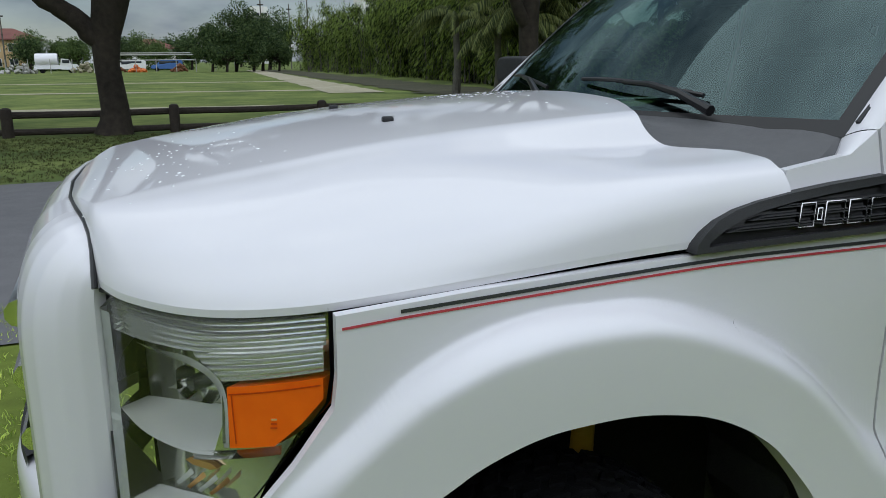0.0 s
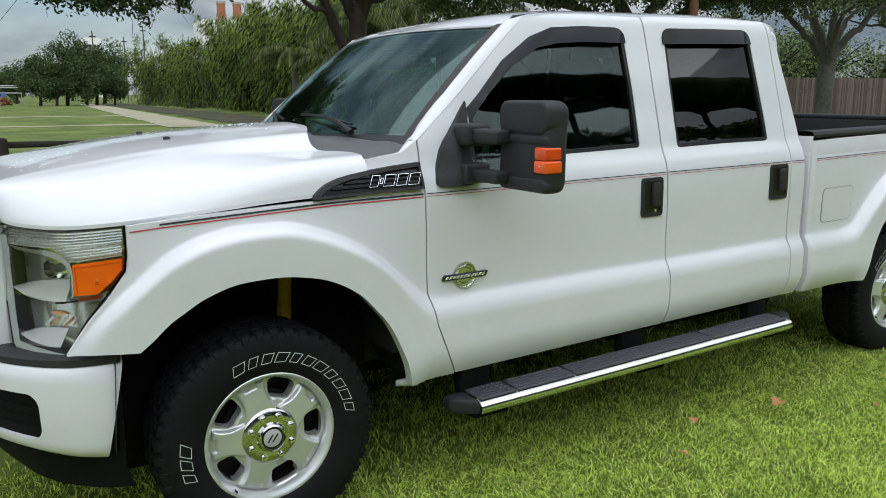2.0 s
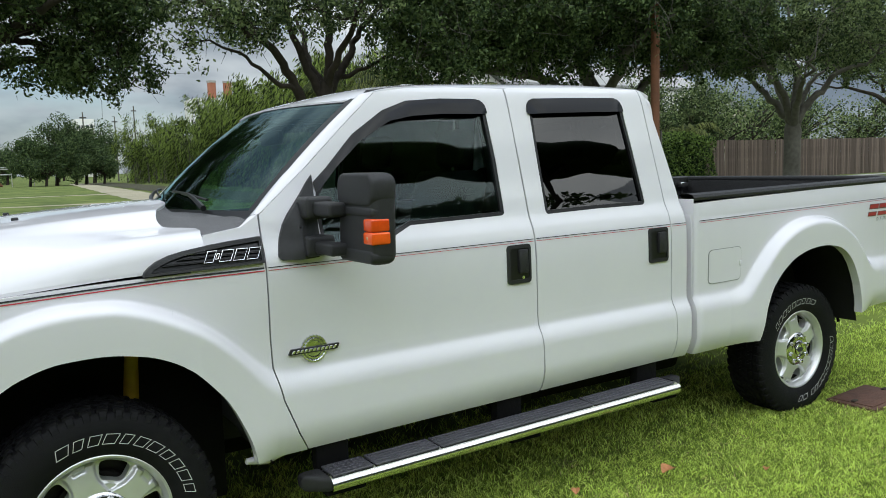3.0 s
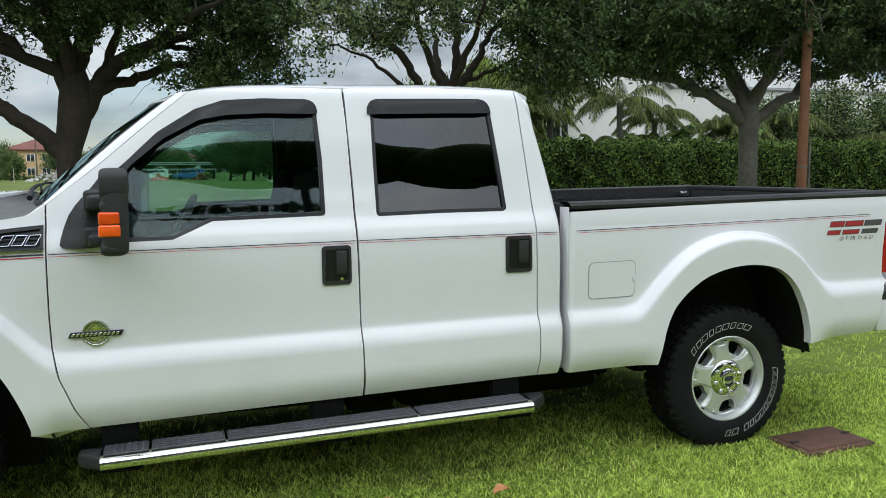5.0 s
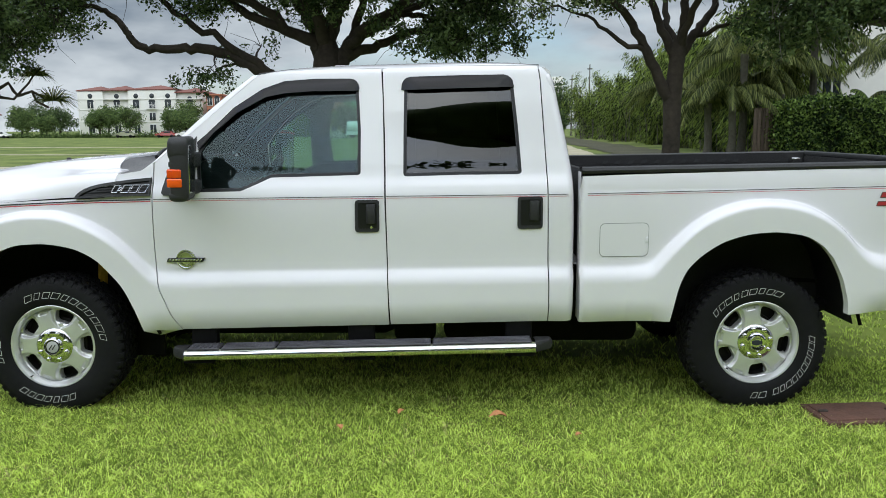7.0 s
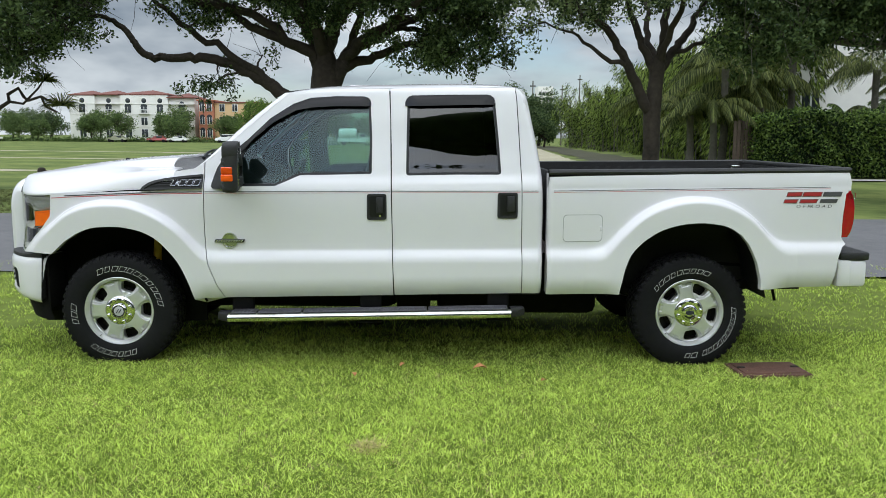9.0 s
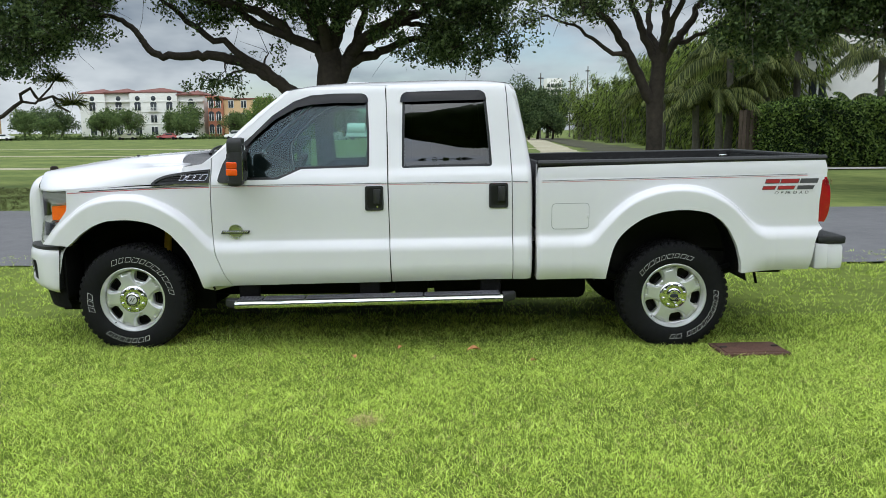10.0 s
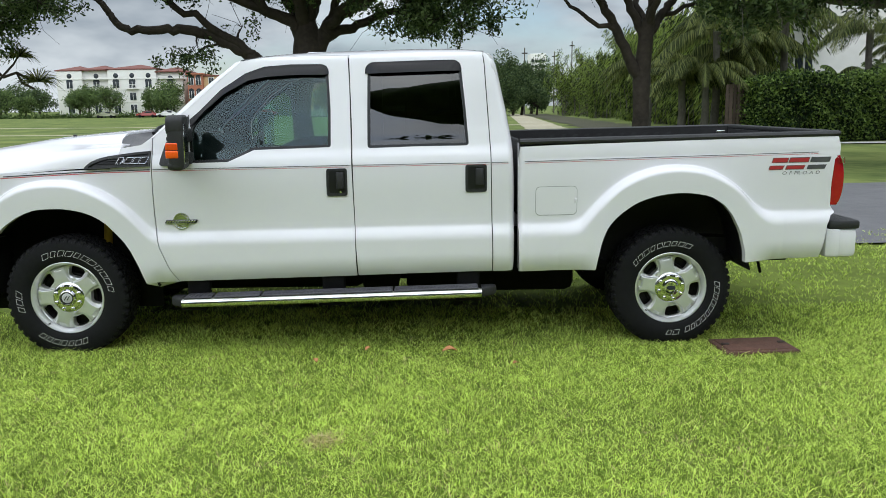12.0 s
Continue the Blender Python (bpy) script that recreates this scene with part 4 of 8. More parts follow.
# Side vent with plain chrome marks.
VENT = [(0.188, 1.252), (0.40, 1.257), (0.612, 1.262), (0.612, 1.358), (0.50, 1.349), (0.40, 1.338), (0.33, 1.328), (0.28, 1.317), (0.24, 1.302), (0.212, 1.284), (0.193, 1.266)]
VENT_IN = [(0.215, 1.262), (0.40, 1.267), (0.603, 1.272), (0.603, 1.343), (0.50, 1.334), (0.40, 1.323), (0.335, 1.313), (0.29, 1.302), (0.255, 1.289), (0.230, 1.276), (0.218, 1.268)]
for side in (0, 1):
    fl = lambda vf: mirrored(*vf) if side else vf  # noqa: E731
    vent = link_mesh("side_vent", *fl(ring_mesh(VENT, VENT_IN, lambda x, z: skin(x, z, 0.020), 0.03, 4, flange_out=0.03, flange_in=0.016)), BLACK_PLASTIC, truck, "black fender vent with chrome marks")
    link_mesh("vent_floor", *fl(ring_mesh(VENT_IN, [(0.45 + 0.02 * (p[0] - 0.45), 1.30 + 0.02 * (p[1] - 1.30)) for p in VENT_IN], lambda x, z: skin(x, z, 0.006), 0.03, 4, flange_in=0, flange_out=0)), SATIN_BLACK, vent)
    for z, a in ((1.282, 0.255), (1.298, 0.305), (1.314, 0.365)):
        link_mesh("vent_slat", *fl(ring_mesh([(a, z), (0.600, z + 0.004), (0.600, z + 0.010), (a + 0.03, z + 0.006)], [(a + 0.01, z + 0.002), (0.595, z + 0.006), (0.595, z + 0.008), (a + 0.03, z + 0.004)], lambda x, zz: skin(x, zz, 0.018), 0.05, 1, flange_out=0.012, flange_in=0)), BLACK_PLASTIC, vent)
    for i, (a, b) in enumerate(((0.405, 0.437), (0.441, 0.452), (0.458, 0.500), (0.508, 0.548), (0.556, 0.598))):
        h = 0.010 if i == 1 else 0.020
        zc = 1.301
        q = [(a - 0.010 * h / 0.02, zc - h), (b - 0.010 * h / 0.02, zc - h), (b + 0.010 * h / 0.02, zc + h), (a + 0.010 * h / 0.02, zc + h)]
        c = 0.0016
        qi = [(q[0][0] + c, q[0][1] + c), (q[1][0] - c, q[1][1] + c), (q[2][0] - c, q[2][1] - c), (q[3][0] + c, q[3][1] - c)]
        link_mesh("chrome_mark", *fl(ring_mesh(q, qi, lambda x, zz: skin(x, zz, 0.021), 0.05, 1, flange_out=0.010, flange_in=0.006)), HUB_CHROME, vent)

# Pinstripes: a dark one over a red one, along the whole side.
stripe_z = line([(-0.42, 1.204), (-0.33, 1.209), (0.0, 1.220), (0.3, 1.229), (0.62, 1.233), (1.89, 1.229), (2.9, 1.224), (5.0, 1.240)])
for side in (0, 1):
    for x0, x1 in ((-0.42, 0.612), (0.628, 1.878), (1.892, 2.762), (2.775, 2.88), (2.985, 4.86)):
        for dz, h, mt, nm, lead in ((0.008, 0.0058 if x0 < 0 else 0.0032, DARK_STRIPE, "dark_pinstripe", 0.09 if x0 < 0 else 0), (-0.002, 0.0042 if x0 < 0 else 0.0020, RED_STRIPE, "red_pinstripe", 0)):
            vf = grid_mesh(max(4, int((x1 - x0) / 0.05)), 1, lambda u, v: skin(x0 + lead + u * (x1 - x0 - lead), stripe_z(x0 + lead + u * (x1 - x0 - lead)) + dz + h * (v - 0.5), 0.0022))
            link_mesh(nm, *(mirrored(*vf) if side else vf), mt, truck)

# Round chrome badge with a dark bar, on the front doors.
for side, door in enumerate((front_door, front_door_r)):
    bx, bz, by = 0.790, 0.912 - rake(0.79), -(half_width(0.79, 0.91))
    sy = -1 if side else 1
    v, f = lathe([(0.0001, -0.005), (0.030, -0.006), (0.033, -0.010), (0.040, -0.010), (0.043, -0.006), (0.047, -0.009), (0.052, -0.009), (0.0535, -0.005), (0.0535, 0.004)], 48)
    v = [((r_ := 1 + 0.035 * math.cos(24 * math.atan2(c, a))) * a + bx, sy * (b + by), r_ * c + bz + rake(bx)) for a, b, c in v]
    badge = link_mesh("door_badge", v, [tuple(reversed(q)) for q in f] if side else f, HUB_CHROME, door, "round chrome badge with a dark bar")
    ys = sorted((sy * (by - 0.014), sy * (by + 0.002)))
    bm = bmesh.new()
    add_box(bm, bx - 0.100, bx + 0.100, ys[0], ys[1], -0.011, 0.011, 0.003, 2)
    for q in bm.verts:
        q.co.x += q.co.z * 0.5
        q.co.z += bz + rake(bx) - 0.002
    part("badge_bar", bm, SATIN_BLACK, badge, "dark slanted bar")
    for i in range(11):
        bm = bmesh.new()
        xa = bx - 0.092 + i * 0.0168
        add_box(bm, xa, xa + 0.0125, ys[0] - 0.0015, ys[1], -0.0065, 0.0065, 0.0015, 1)
        for q in bm.verts:
            q.co.x += q.co.z * 0.5
            q.co.z += bz + rake(bx) - 0.002
        part("badge_mark", bm, HUB_CHROME, badge)

# Towing mirrors.
for side, door in enumerate((front_door, front_door_r)):
    sy = -1 if side else 1
    def mbox(name, x0, x1, y0, y1, z0, z1, mt, parent, bevel, label="", seg=4, shear=0.0, wedge=0.0):
        bm = bmesh.new()
        add_box(bm, x0, x1, y0, y1, z0, z1, bevel, seg)
        for q in bm.verts:
            q.co.x += shear * (q.co.z - z0) + wedge * max(0.0, (q.co.x - 0.856) / 0.044) * (-q.co.y - 1.09) / 0.282
        if side:
            bmesh.ops.scale(bm, vec=(1, -1, 1), verts=bm.verts)
        return part(name, bm, mt, parent, label, sharp=50)
    SAIL = [(0.672, 1.275), (0.685, 1.262), (0.74, 1.260), (0.83, 1.262), (0.848, 1.34), (0.848, 1.46), (0.852, 1.575), (0.825, 1.545), (0.795, 1.505), (0.765, 1.470), (0.735, 1.435), (0.708, 1.395), (0.688, 1.345), (0.676, 1.30)]
    vf = flat_fill(SAIL, 0.026, None, "", None, 6)
    n = len(vf[0])
    vf = ring_mesh(SAIL, [(0.76 + 0.03 * (p[0] - 0.76), 1.38 + 0.03 * (p[1] - 1.38)) for p in SAIL], lambda x, z: skin(x, z, 0.010 + 0.045 * math.exp(-((x - 0.77) / 0.055) ** 2 - ((z - 1.36) / 0.13) ** 2)), 0.02, 12, flange_out=0.03, flange_in=0)
    mirror = link_mesh("towing_mirror", *(mirrored(*vf) if side else vf), BLACK_PLASTIC, door, "black telescoping towing mirror with an orange lamp", sharp=60)
    mbox("mirror_arm", 0.795, 0.868, -1.16, -0.90, 1.424, 1.478, BLACK_PLASTIC, mirror, 0.014)
    mbox("mirror_arm", 0.795, 0.868, -1.16, -0.92, 1.282, 1.328, BLACK_PLASTIC, mirror, 0.012)
    mbox("mirror_knuckle", 0.770, 0.878, -1.012, -0.900, 1.412, 1.496, BLACK_PLASTIC, mirror, 0.016)
    mbox("mirror_knuckle", 0.766, 0.882, -1.012, -0.915, 1.272, 1.348, BLACK_PLASTIC, mirror, 0.014)
    def mslab(name, x0, x1, y0, y1, z0, z1, r, mt, label=""):
        """A slab with rounded corners that stands across the truck and leans out."""
        bm = bmesh.new()
        face = bm.faces.new([bm.verts.new((x0, y, z)) for y, z in round_rect(y0, y1, z0, z1, r, 6)])
        top = bmesh.ops.extrude_face_region(bm, geom=[face])["geom"]
        bmesh.ops.translate(bm, vec=(x1 - x0, 0, 0), verts=[q for q in top if isinstance(q, bmesh.types.BMVert)])
        rim = [q for q in bm.edges if abs(q.verts[0].co.x - q.verts[1].co.x) < 1e-6]
        bmesh.ops.bevel(bm, geom=rim, offset=0.016, segments=4, profile=0.5, affect="EDGES")
        for q in bm.verts:
            q.co.x += 0.02 * (q.co.z - 1.262) + 0.050 * max(0.0, (q.co.x - 0.856) / 0.044) * (-q.co.y - 1.09) / 0.282
        bmesh.ops.recalc_face_normals(bm, faces=bm.faces)
        if side:
            bmesh.ops.scale(bm, vec=(1, -1, 1), verts=bm.verts)
            bmesh.ops.reverse_faces(bm, faces=bm.faces)
        return part(name, bm, mt, mirror, label, sharp=50)
    mslab("mirror_head", 0.858, 0.902, -1.372, -1.090, 1.262, 1.578, 0.040, BLACK_PLASTIC)
    mslab("mirror_cap", 0.853, 0.903, -1.374, -1.088, 1.462, 1.582, 0.042, BLACK_PLASTIC, "smooth black mirror cap")
    mslab("mirror_band", 0.8545, 0.90, -1.371, -1.092, 1.425, 1.468, 0.018, BLACK_PLASTIC)
    mslab("mirror_band", 0.8545, 0.90, -1.371, -1.092, 1.262, 1.318, 0.024, BLACK_PLASTIC)
    mbox("mirror_glass", 0.896, 0.9035, -1.335, -1.125, 1.300, 1.540, CHROME, mirror, 0.002, seg=1, shear=0.02, wedge=0.050)
    mbox("mirror_lamp", 0.852, 0.925, -1.376, -1.310, 1.379, 1.424, MIRROR_RED, mirror, 0.008, "deep orange mirror lamp", seg=3)
    mbox("mirror_lamp", 0.851, 0.926, -1.378, -1.308, 1.334, 1.378, MIRROR_LIT, mirror, 0.008, "bright orange mirror lamp", seg=3)
    mbox("mirror_bulb", 0.8495, 0.853, -1.347, -1.338, 1.354, 1.362, BULB_AMBER, mirror, 0.001, seg=1)

# Front bumper, white, wrapped, with a black pad on top and fog openings.
BPLAN = [(-0.464, 0.935), (-0.55, 0.930), (-0.62, 0.912), (-0.69, 0.868), (-0.74, 0.822), (-0.79, 0.765), (-0.835, 0.695), (-0.872, 0.610), (-0.909, 0.50), (-0.953, 0.36), (-0.984, 0.20), (-0.993, 0.0)]
blen = [0.0]
for a, b in zip(BPLAN, BPLAN[1:]):
    blen.append(blen[-1] + math.dist(a, b))
b_x, b_y = curve(list(zip(blen, [p[0] for p in BPLAN]))), curve(list(zip(blen, [p[1] for p in BPLAN])))
b_low = curve([(0, 0.452), (0.2, 0.478), (0.45, 0.500), (0.9, 0.505), (1.2, 0.51)])
b_prof = curve([(0, -0.030), (0.05, -0.012), (0.14, -0.002), (0.5, 0.006), (0.80, 0.004), (0.92, -0.006), (0.975, -0.022), (1.0, -0.045)])


def bump_pt(s, h, off=0.0):
    e = 0.012
    tx, ty = (b_x(s + e) - b_x(s - e)), (b_y(s + e) - b_y(s - e))
    n = Vector((ty, -tx, 0)).normalized()
    n = n if n.x < 0 or n.y > 0 else -n
    lo = b_low(s)
    o = b_prof(h) + off
    return Vector((b_x(s) + n.x * o, -(b_y(s) + n.y * o), lo + h * (0.796 - lo)))


def pad_pt(s, v):
    """The step pad: a lip over the bumper's front edge, then the flat top."""
    if v < 0.3:
        return bump_pt(s, 0.95 + 0.05 * v / 0.3, 0.004 + 0.026 * v / 0.3) + Vector((0, 0, 0.010 * v / 0.3))
    return bump_pt(s, 1.0, 0.030 - 0.13 * (v - 0.3)) + Vector((0, 0, 0.010 + 0.008 * math.sin(math.pi * (v - 0.3))))


FOG = [(s, h / 0.3) for s, h in round_rect(0.270, 0.560, 0.050, 0.200, 0.045, 6)]
for side in (0, 1):
    fl = lambda vf: mirrored(*vf) if side else vf  # noqa: E731
    fo = []
    for p in FOG:
        ang = math.atan2((p[1] - 0.4575) / 0.2475, (p[0] - 0.415) / 0.145)
        m = max(abs(math.cos(ang)), abs(math.sin(ang)))
        fo.append((0.435 + 0.205 * math.cos(ang) / m, 0.5 + 0.5 * math.sin(ang) / m))
    bumper = link_mesh("front_bumper", *fl(ring_mesh(fo, FOG, bump_pt, 0.02, 12, flange_in=0.020, flange_out=0, inward=Vector((0.6, 0.5, 0)))), PAINT, truck, "white front bumper end with a black fog opening")
    link_mesh("bumper_end", *fl(grid_mesh(14, 24, lambda u, v: bump_pt(0.006 + 0.068 * (1 - v) + u * (0.226 - 0.068 * (1 - v)), v))), PAINT, bumper)
    link_mesh("bumper_face", *fl(grid_mesh(20, 24, lambda u, v: bump_pt(0.638 + u * (blen[-1] - 0.638), v))), PAINT, bumper)
    link_mesh("bumper_pad", *fl(grid_mesh(24, 4, lambda u, v: pad_pt(0.015 + u * 0.52, v))), BLACK_PLASTIC, bumper, "black textured step pad")
    link_mesh("bumper_pad", *fl(grid_mesh(12, 4, lambda u, v: pad_pt(0.83 + u * (blen[-1] - 0.835), v))), BLACK_PLASTIC, bumper)
    link_mesh("bumper_shelf", *fl(grid_mesh(24, 2, lambda u, v: bump_pt(u * blen[-1] * 0.99 + 0.006, 1.0, -0.16 * v))), PAINT, bumper)
    link_mesh("fog_insert", *fl(grid_mesh(10, 10, lambda u, v: bump_pt(0.250 + u * 0.33, 0.12 + v * 0.60, -0.017))), CHASSIS, bumper, "black fog lamp insert")
    for h in (0.32, 0.44, 0.56):
        link_mesh("fog_slat", *fl(grid_mesh(8, 1, lambda u, v: bump_pt(0.285 + u * 0.262, h - 0.04 + 0.025 * v, -0.012 + 0.004 * v))), CHASSIS, bumper)
link_mesh("air_dam", *grid_mesh(40, 4, lambda u, v: (lambda p: (p[0] + 0.05 + 0.05 * v, p[1] * (1 if u < 0.5 else -1), 0.50 - 0.16 * v))(bump_pt(0.10 + (blen[-1] - 0.105) * (1 - abs(2 * u - 1)), 0.0))), CHASSIS, truck, "black plastic air dam")
box("tow_hook", -0.60, -0.50, -0.73, -0.68, 0.36, 0.50, CHASSIS, truck, 0.012)
box("tow_hook", -0.60, -0.50, 0.68, 0.73, 0.36, 0.50, CHASSIS, truck, 0.012)

# Bed sides.
BED_OUT = [(2.950, 0.52), (2.946, 0.80), (2.944, 1.05), (2.944, 1.25), (2.960, 1.325), (3.2, 1.331), (3.6, 1.335), (3.78, 1.337), (3.95, 1.339), (4.4, 1.343), (4.75, 1.347), (4.990, 1.349), (5.004, 1.28), (5.000, 1.225), (4.968, 1.20), (4.955, 1.05), (4.958, 0.90), (4.985, 0.86), (4.955, 0.84), (4.93, 0.78), (4.905, 0.565), (4.6, 0.558), (4.405, 0.554)]
BED_IN = [(3.440, 0.525), (3.452, 0.60), (3.475, 0.71), (3.510, 0.80), (3.560, 0.862), (3.618, 0.911), (3.71, 0.966), (3.835, 1.003), (3.962, 1.015), (4.06, 1.008), (4.158, 0.986), (4.235, 0.940), (4.262, 0.915), (4.280, 0.893), (4.301, 0.868), (4.330, 0.815), (4.350, 0.775), (4.360, 0.750), (4.368, 0.73), (4.378, 0.69), (4.392, 0.640), (4.398, 0.60), (4.400, 0.556)]


def bed_skin(x, z):
    p = skin(x, min(z, 1.25))
    k = max(0.0, z - 1.25)
    f = max(0.0, 1 - (x - 2.944) / 0.03)
    return (p[0], p[1] + 1.6 * k * k + 0.022 * f * f, z + rake(x))


bed_side, bed_side_r = both("bed_side", ring_mesh(BED_OUT, BED_IN, bed_skin, 0.017, 90, closed=False, flange_in=0.05, flange_out=0.04, smooth_in=True), PAINT, truck)
both("bed_front_edge", grid_mesh(2, 20, lambda u, v: (2.948, -(0.955 - 0.10 * u), 0.53 + v * 0.82 + rake(2.95))), PAINT, truck)
FUEL = round_rect(3.056, 3.318, 0.888, 1.068, 0.028, 4)
for side, bside in enumerate((bed_side, bed_side_r)):
    if side == 0:
        fuel = link_mesh("fuel_door", *flat_fill(FUEL, 0.0035, None, "", None, 6), PAINT, bside, "white fuel filler door")
        link_mesh("fuel_door_gap", *band(spread(FUEL, 0.003), 0.004, 0.0022, 0.003), surface("shaded_gap_paint", (0.30, 0.31, 0.31), rough=0.5), fuel)
        box("fuel_latch", 3.304, 3.318, -0.974, -0.962, 0.995, 1.025, PAINT, fuel, 0.003)
    # plain slanted shapes in red and grey, and a line of words below
    fl = lambda vf: mirrored(*vf) if side else vf  # noqa: E731
    for a, b, mt in ((4.560, 4.655, DECAL_RED), (4.668, 4.790, DECAL_RED), (4.806, 4.925, DECAL_GREY)):
        for lo, hi, cut in ((1.143, 1.164, 0.012), (1.187, 1.213, 0.0)):
            def slant(px, pz):
                return (px + 0.42 * (pz - 1.178), pz)
            q = [slant(a, lo), slant(b - cut, lo), slant(b - cut * 0.6, hi), slant(a, hi)]
            link_mesh("decal_edge", *fl(flat_fill([(p[0] + (0.004 if i in (1, 2) else -0.004), p[1] + (0.003 if i > 1 else -0.003)) for i, p in enumerate(q)], 0.0024, None, "", None, 2)), DECAL_GREY, bside)
            link_mesh("decal_shape", *fl(flat_fill(q, 0.0034, None, "", None, 2)), mt, bside)
    for body, cx in (("OFF", 4.676), ("ROAD", 4.797)):
        txt = bpy.data.curves.new("decal_word", "FONT")
        txt.body, txt.size, txt.space_character, txt.align_x = body, 0.030, 1.75, "CENTER"
        tmp = bpy.data.objects.new("decal_word", txt)
        me = bpy.data.meshes.new_from_object(tmp)
        for q in me.vertices:
            x, z = q.co.x * 1.25, q.co.y
            q.co = Vector((cx + x + z * 0.25 if side == 0 else 9.47 - cx - x + z * 0.25, 0, 1.108 + z))
            q.co = Vector(skin(q.co.x, q.co.z, 0.003))
            if side:
                q.co.y = -q.co.y
        me.materials.append(DECAL_GREY)
        bpy.data.objects.remove(tmp)
        new("decal_word", me).parent = bside
# Bed rails, liner and tailgate.
for sgn in (-1, 1):
    def rail(u, v, sgn=sgn):
        x = 2.955 + u * 2.045
        a = [(0.945, 1.336), (0.952, 1.352), (0.944, 1.366), (0.915, 1.372), (0.865, 1.370), (0.838, 1.360), (0.834, 1.30)]
        k = v * 6
        i = min(int(k), 5)
        y = a[i][0] + (k - i) * (a[i + 1][0] - a[i][0])
        z = a[i][1] + (k - i) * (a[i + 1][1] - a[i][1])
        return (x, sgn * y, z + 0.004 * u + rake(x) + 0.004)
    link_mesh("bed_rail_cap", *grid_mesh(20, 12, rail), BLACK_PLASTIC, truck, "black plastic bed rail cap")
    link_mesh("bed_wall", *grid_mesh(40, 10, lambda u, v: (2.97 + u * 2.0, sgn * (0.832 - 0.012 * math.cos(u * 40 * math.pi) * (0.2 < v < 0.9)), (1.07 if 3.38 < 2.97 + u * 2 < 4.48 else 0.90) + v * (0.30 if 3.38 < 2.97 + u * 2 < 4.48 else 0.47) + rake(2.97 + u * 2))), BEDLINER, truck)
    for x in (3.55, 3.75):
        box("tie_down", x, x + 0.07, sgn * 0.822 - 0.02, sgn * 0.822 + 0.02, 1.30, 1.325, CHASSIS, truck, 0.006)
    box("tie_down", 4.82, 4.90, sgn * 0.80 - 0.03, sgn * 0.80 + 0.03, 1.345, 1.385, STEEL, truck, 0.008, "steel tie-down")
box("bed_floor", 2.96, 4.99, -0.54, 0.54, 0.88, 0.94, BEDLINER, truck, 0.01)
for sgn in (-1, 1):
    for a, b in ((2.965, 3.42), (4.44, 4.985)):
        box("bed_floor_side", a, b, min(sgn * 0.545, sgn * 0.83), max(sgn * 0.545, sgn * 0.83), 0.88, 0.938, BEDLINER, truck, 0.005)
box("bed_bulkhead", 2.952, 2.985, -0.86, 0.86, 0.92, 1.395, BEDLINER, truck, 0.012)
tailgate = box("tailgate", 4.945, 4.995, -0.815, 0.815, 0.84, 1.405, PAINT, truck, 0.018)
box("tailgate_cap", 4.930, 5.012, -0.82, 0.82, 1.398, 1.432, BLACK_PLASTIC, tailgate, 0.014)
box("tailgate_liner", 4.925, 4.944, -0.80, 0.80, 0.94, 1.398, BEDLINER, tailgate, 0.006)
for sgn in (-1, 1):
    def lens(u, v, sgn=sgn):
        z = 0.905 + v * 0.318
        bulge = math.sin(math.pi * min(max(v, 0.02), 0.98)) ** 0.35
        x0, x1 = 4.962, 4.998 + 0.050 * bulge
        if u < 0.5:
            k = u / 0.5
            return (x0 + (x1 - 0.02 - x0) * k, sgn * (0.957 + 0.014 * bulge * math.sin(k * math.pi * 0.6)), z + rake(5))
        k = (u - 0.5) / 0.5 * math.pi / 2
        return (x1 - 0.02 + 0.02 * math.sin(k), sgn * (0.957 + 0.013 * bulge - 0.13 * (1 - math.cos(k))), z + rake(5))
    tl = link_mesh("tail_lamp", *grid_mesh(16, 24, lens, 0.02, Vector((-1, -sgn * 0.2, 0))), RED_LENS, truck, "red tail lamp", sharp=60)
    box("tail_lamp_lens", 4.985, 5.030, min(sgn * 0.962, sgn * 0.972), max(sgn * 0.962, sgn * 0.972), 1.222, 1.262, CLEAR_LENS, tl, 0.004)
rear_bumper = box("rear_bumper", 5.0, 5.165, -0.95, 0.95, 0.605, 0.800, PAINT, truck, 0.035, "white rear bumper with a black step pad")
box("rear_step_pad", 4.965, 5.172, -0.955, 0.955, 0.795, 0.853, BLACK_PLASTIC, rear_bumper, 0.016)
for sgn in (-1, 1):
    box("bumper_wing", 4.95, 5.05, min(sgn * 0.80, sgn * 0.955), max(sgn * 0.80, sgn * 0.955), 0.61, 0.80, PAINT, rear_bumper, 0.02)
box("hitch", 4.75, 5.02, -0.12, 0.12, 0.50, 0.60, CHASSIS, truck, 0.012)
tube("hanging_strap", [(4.60, -0.72, 0.62), (4.61, -0.73, 0.54), (4.625, -0.74, 0.47)], 0.010, CHASSIS, truck, 6)
box("mud_bracket", 4.62, 4.82, -0.70, -0.55, 0.545, 0.60, CHASSIS, truck, 0.01)

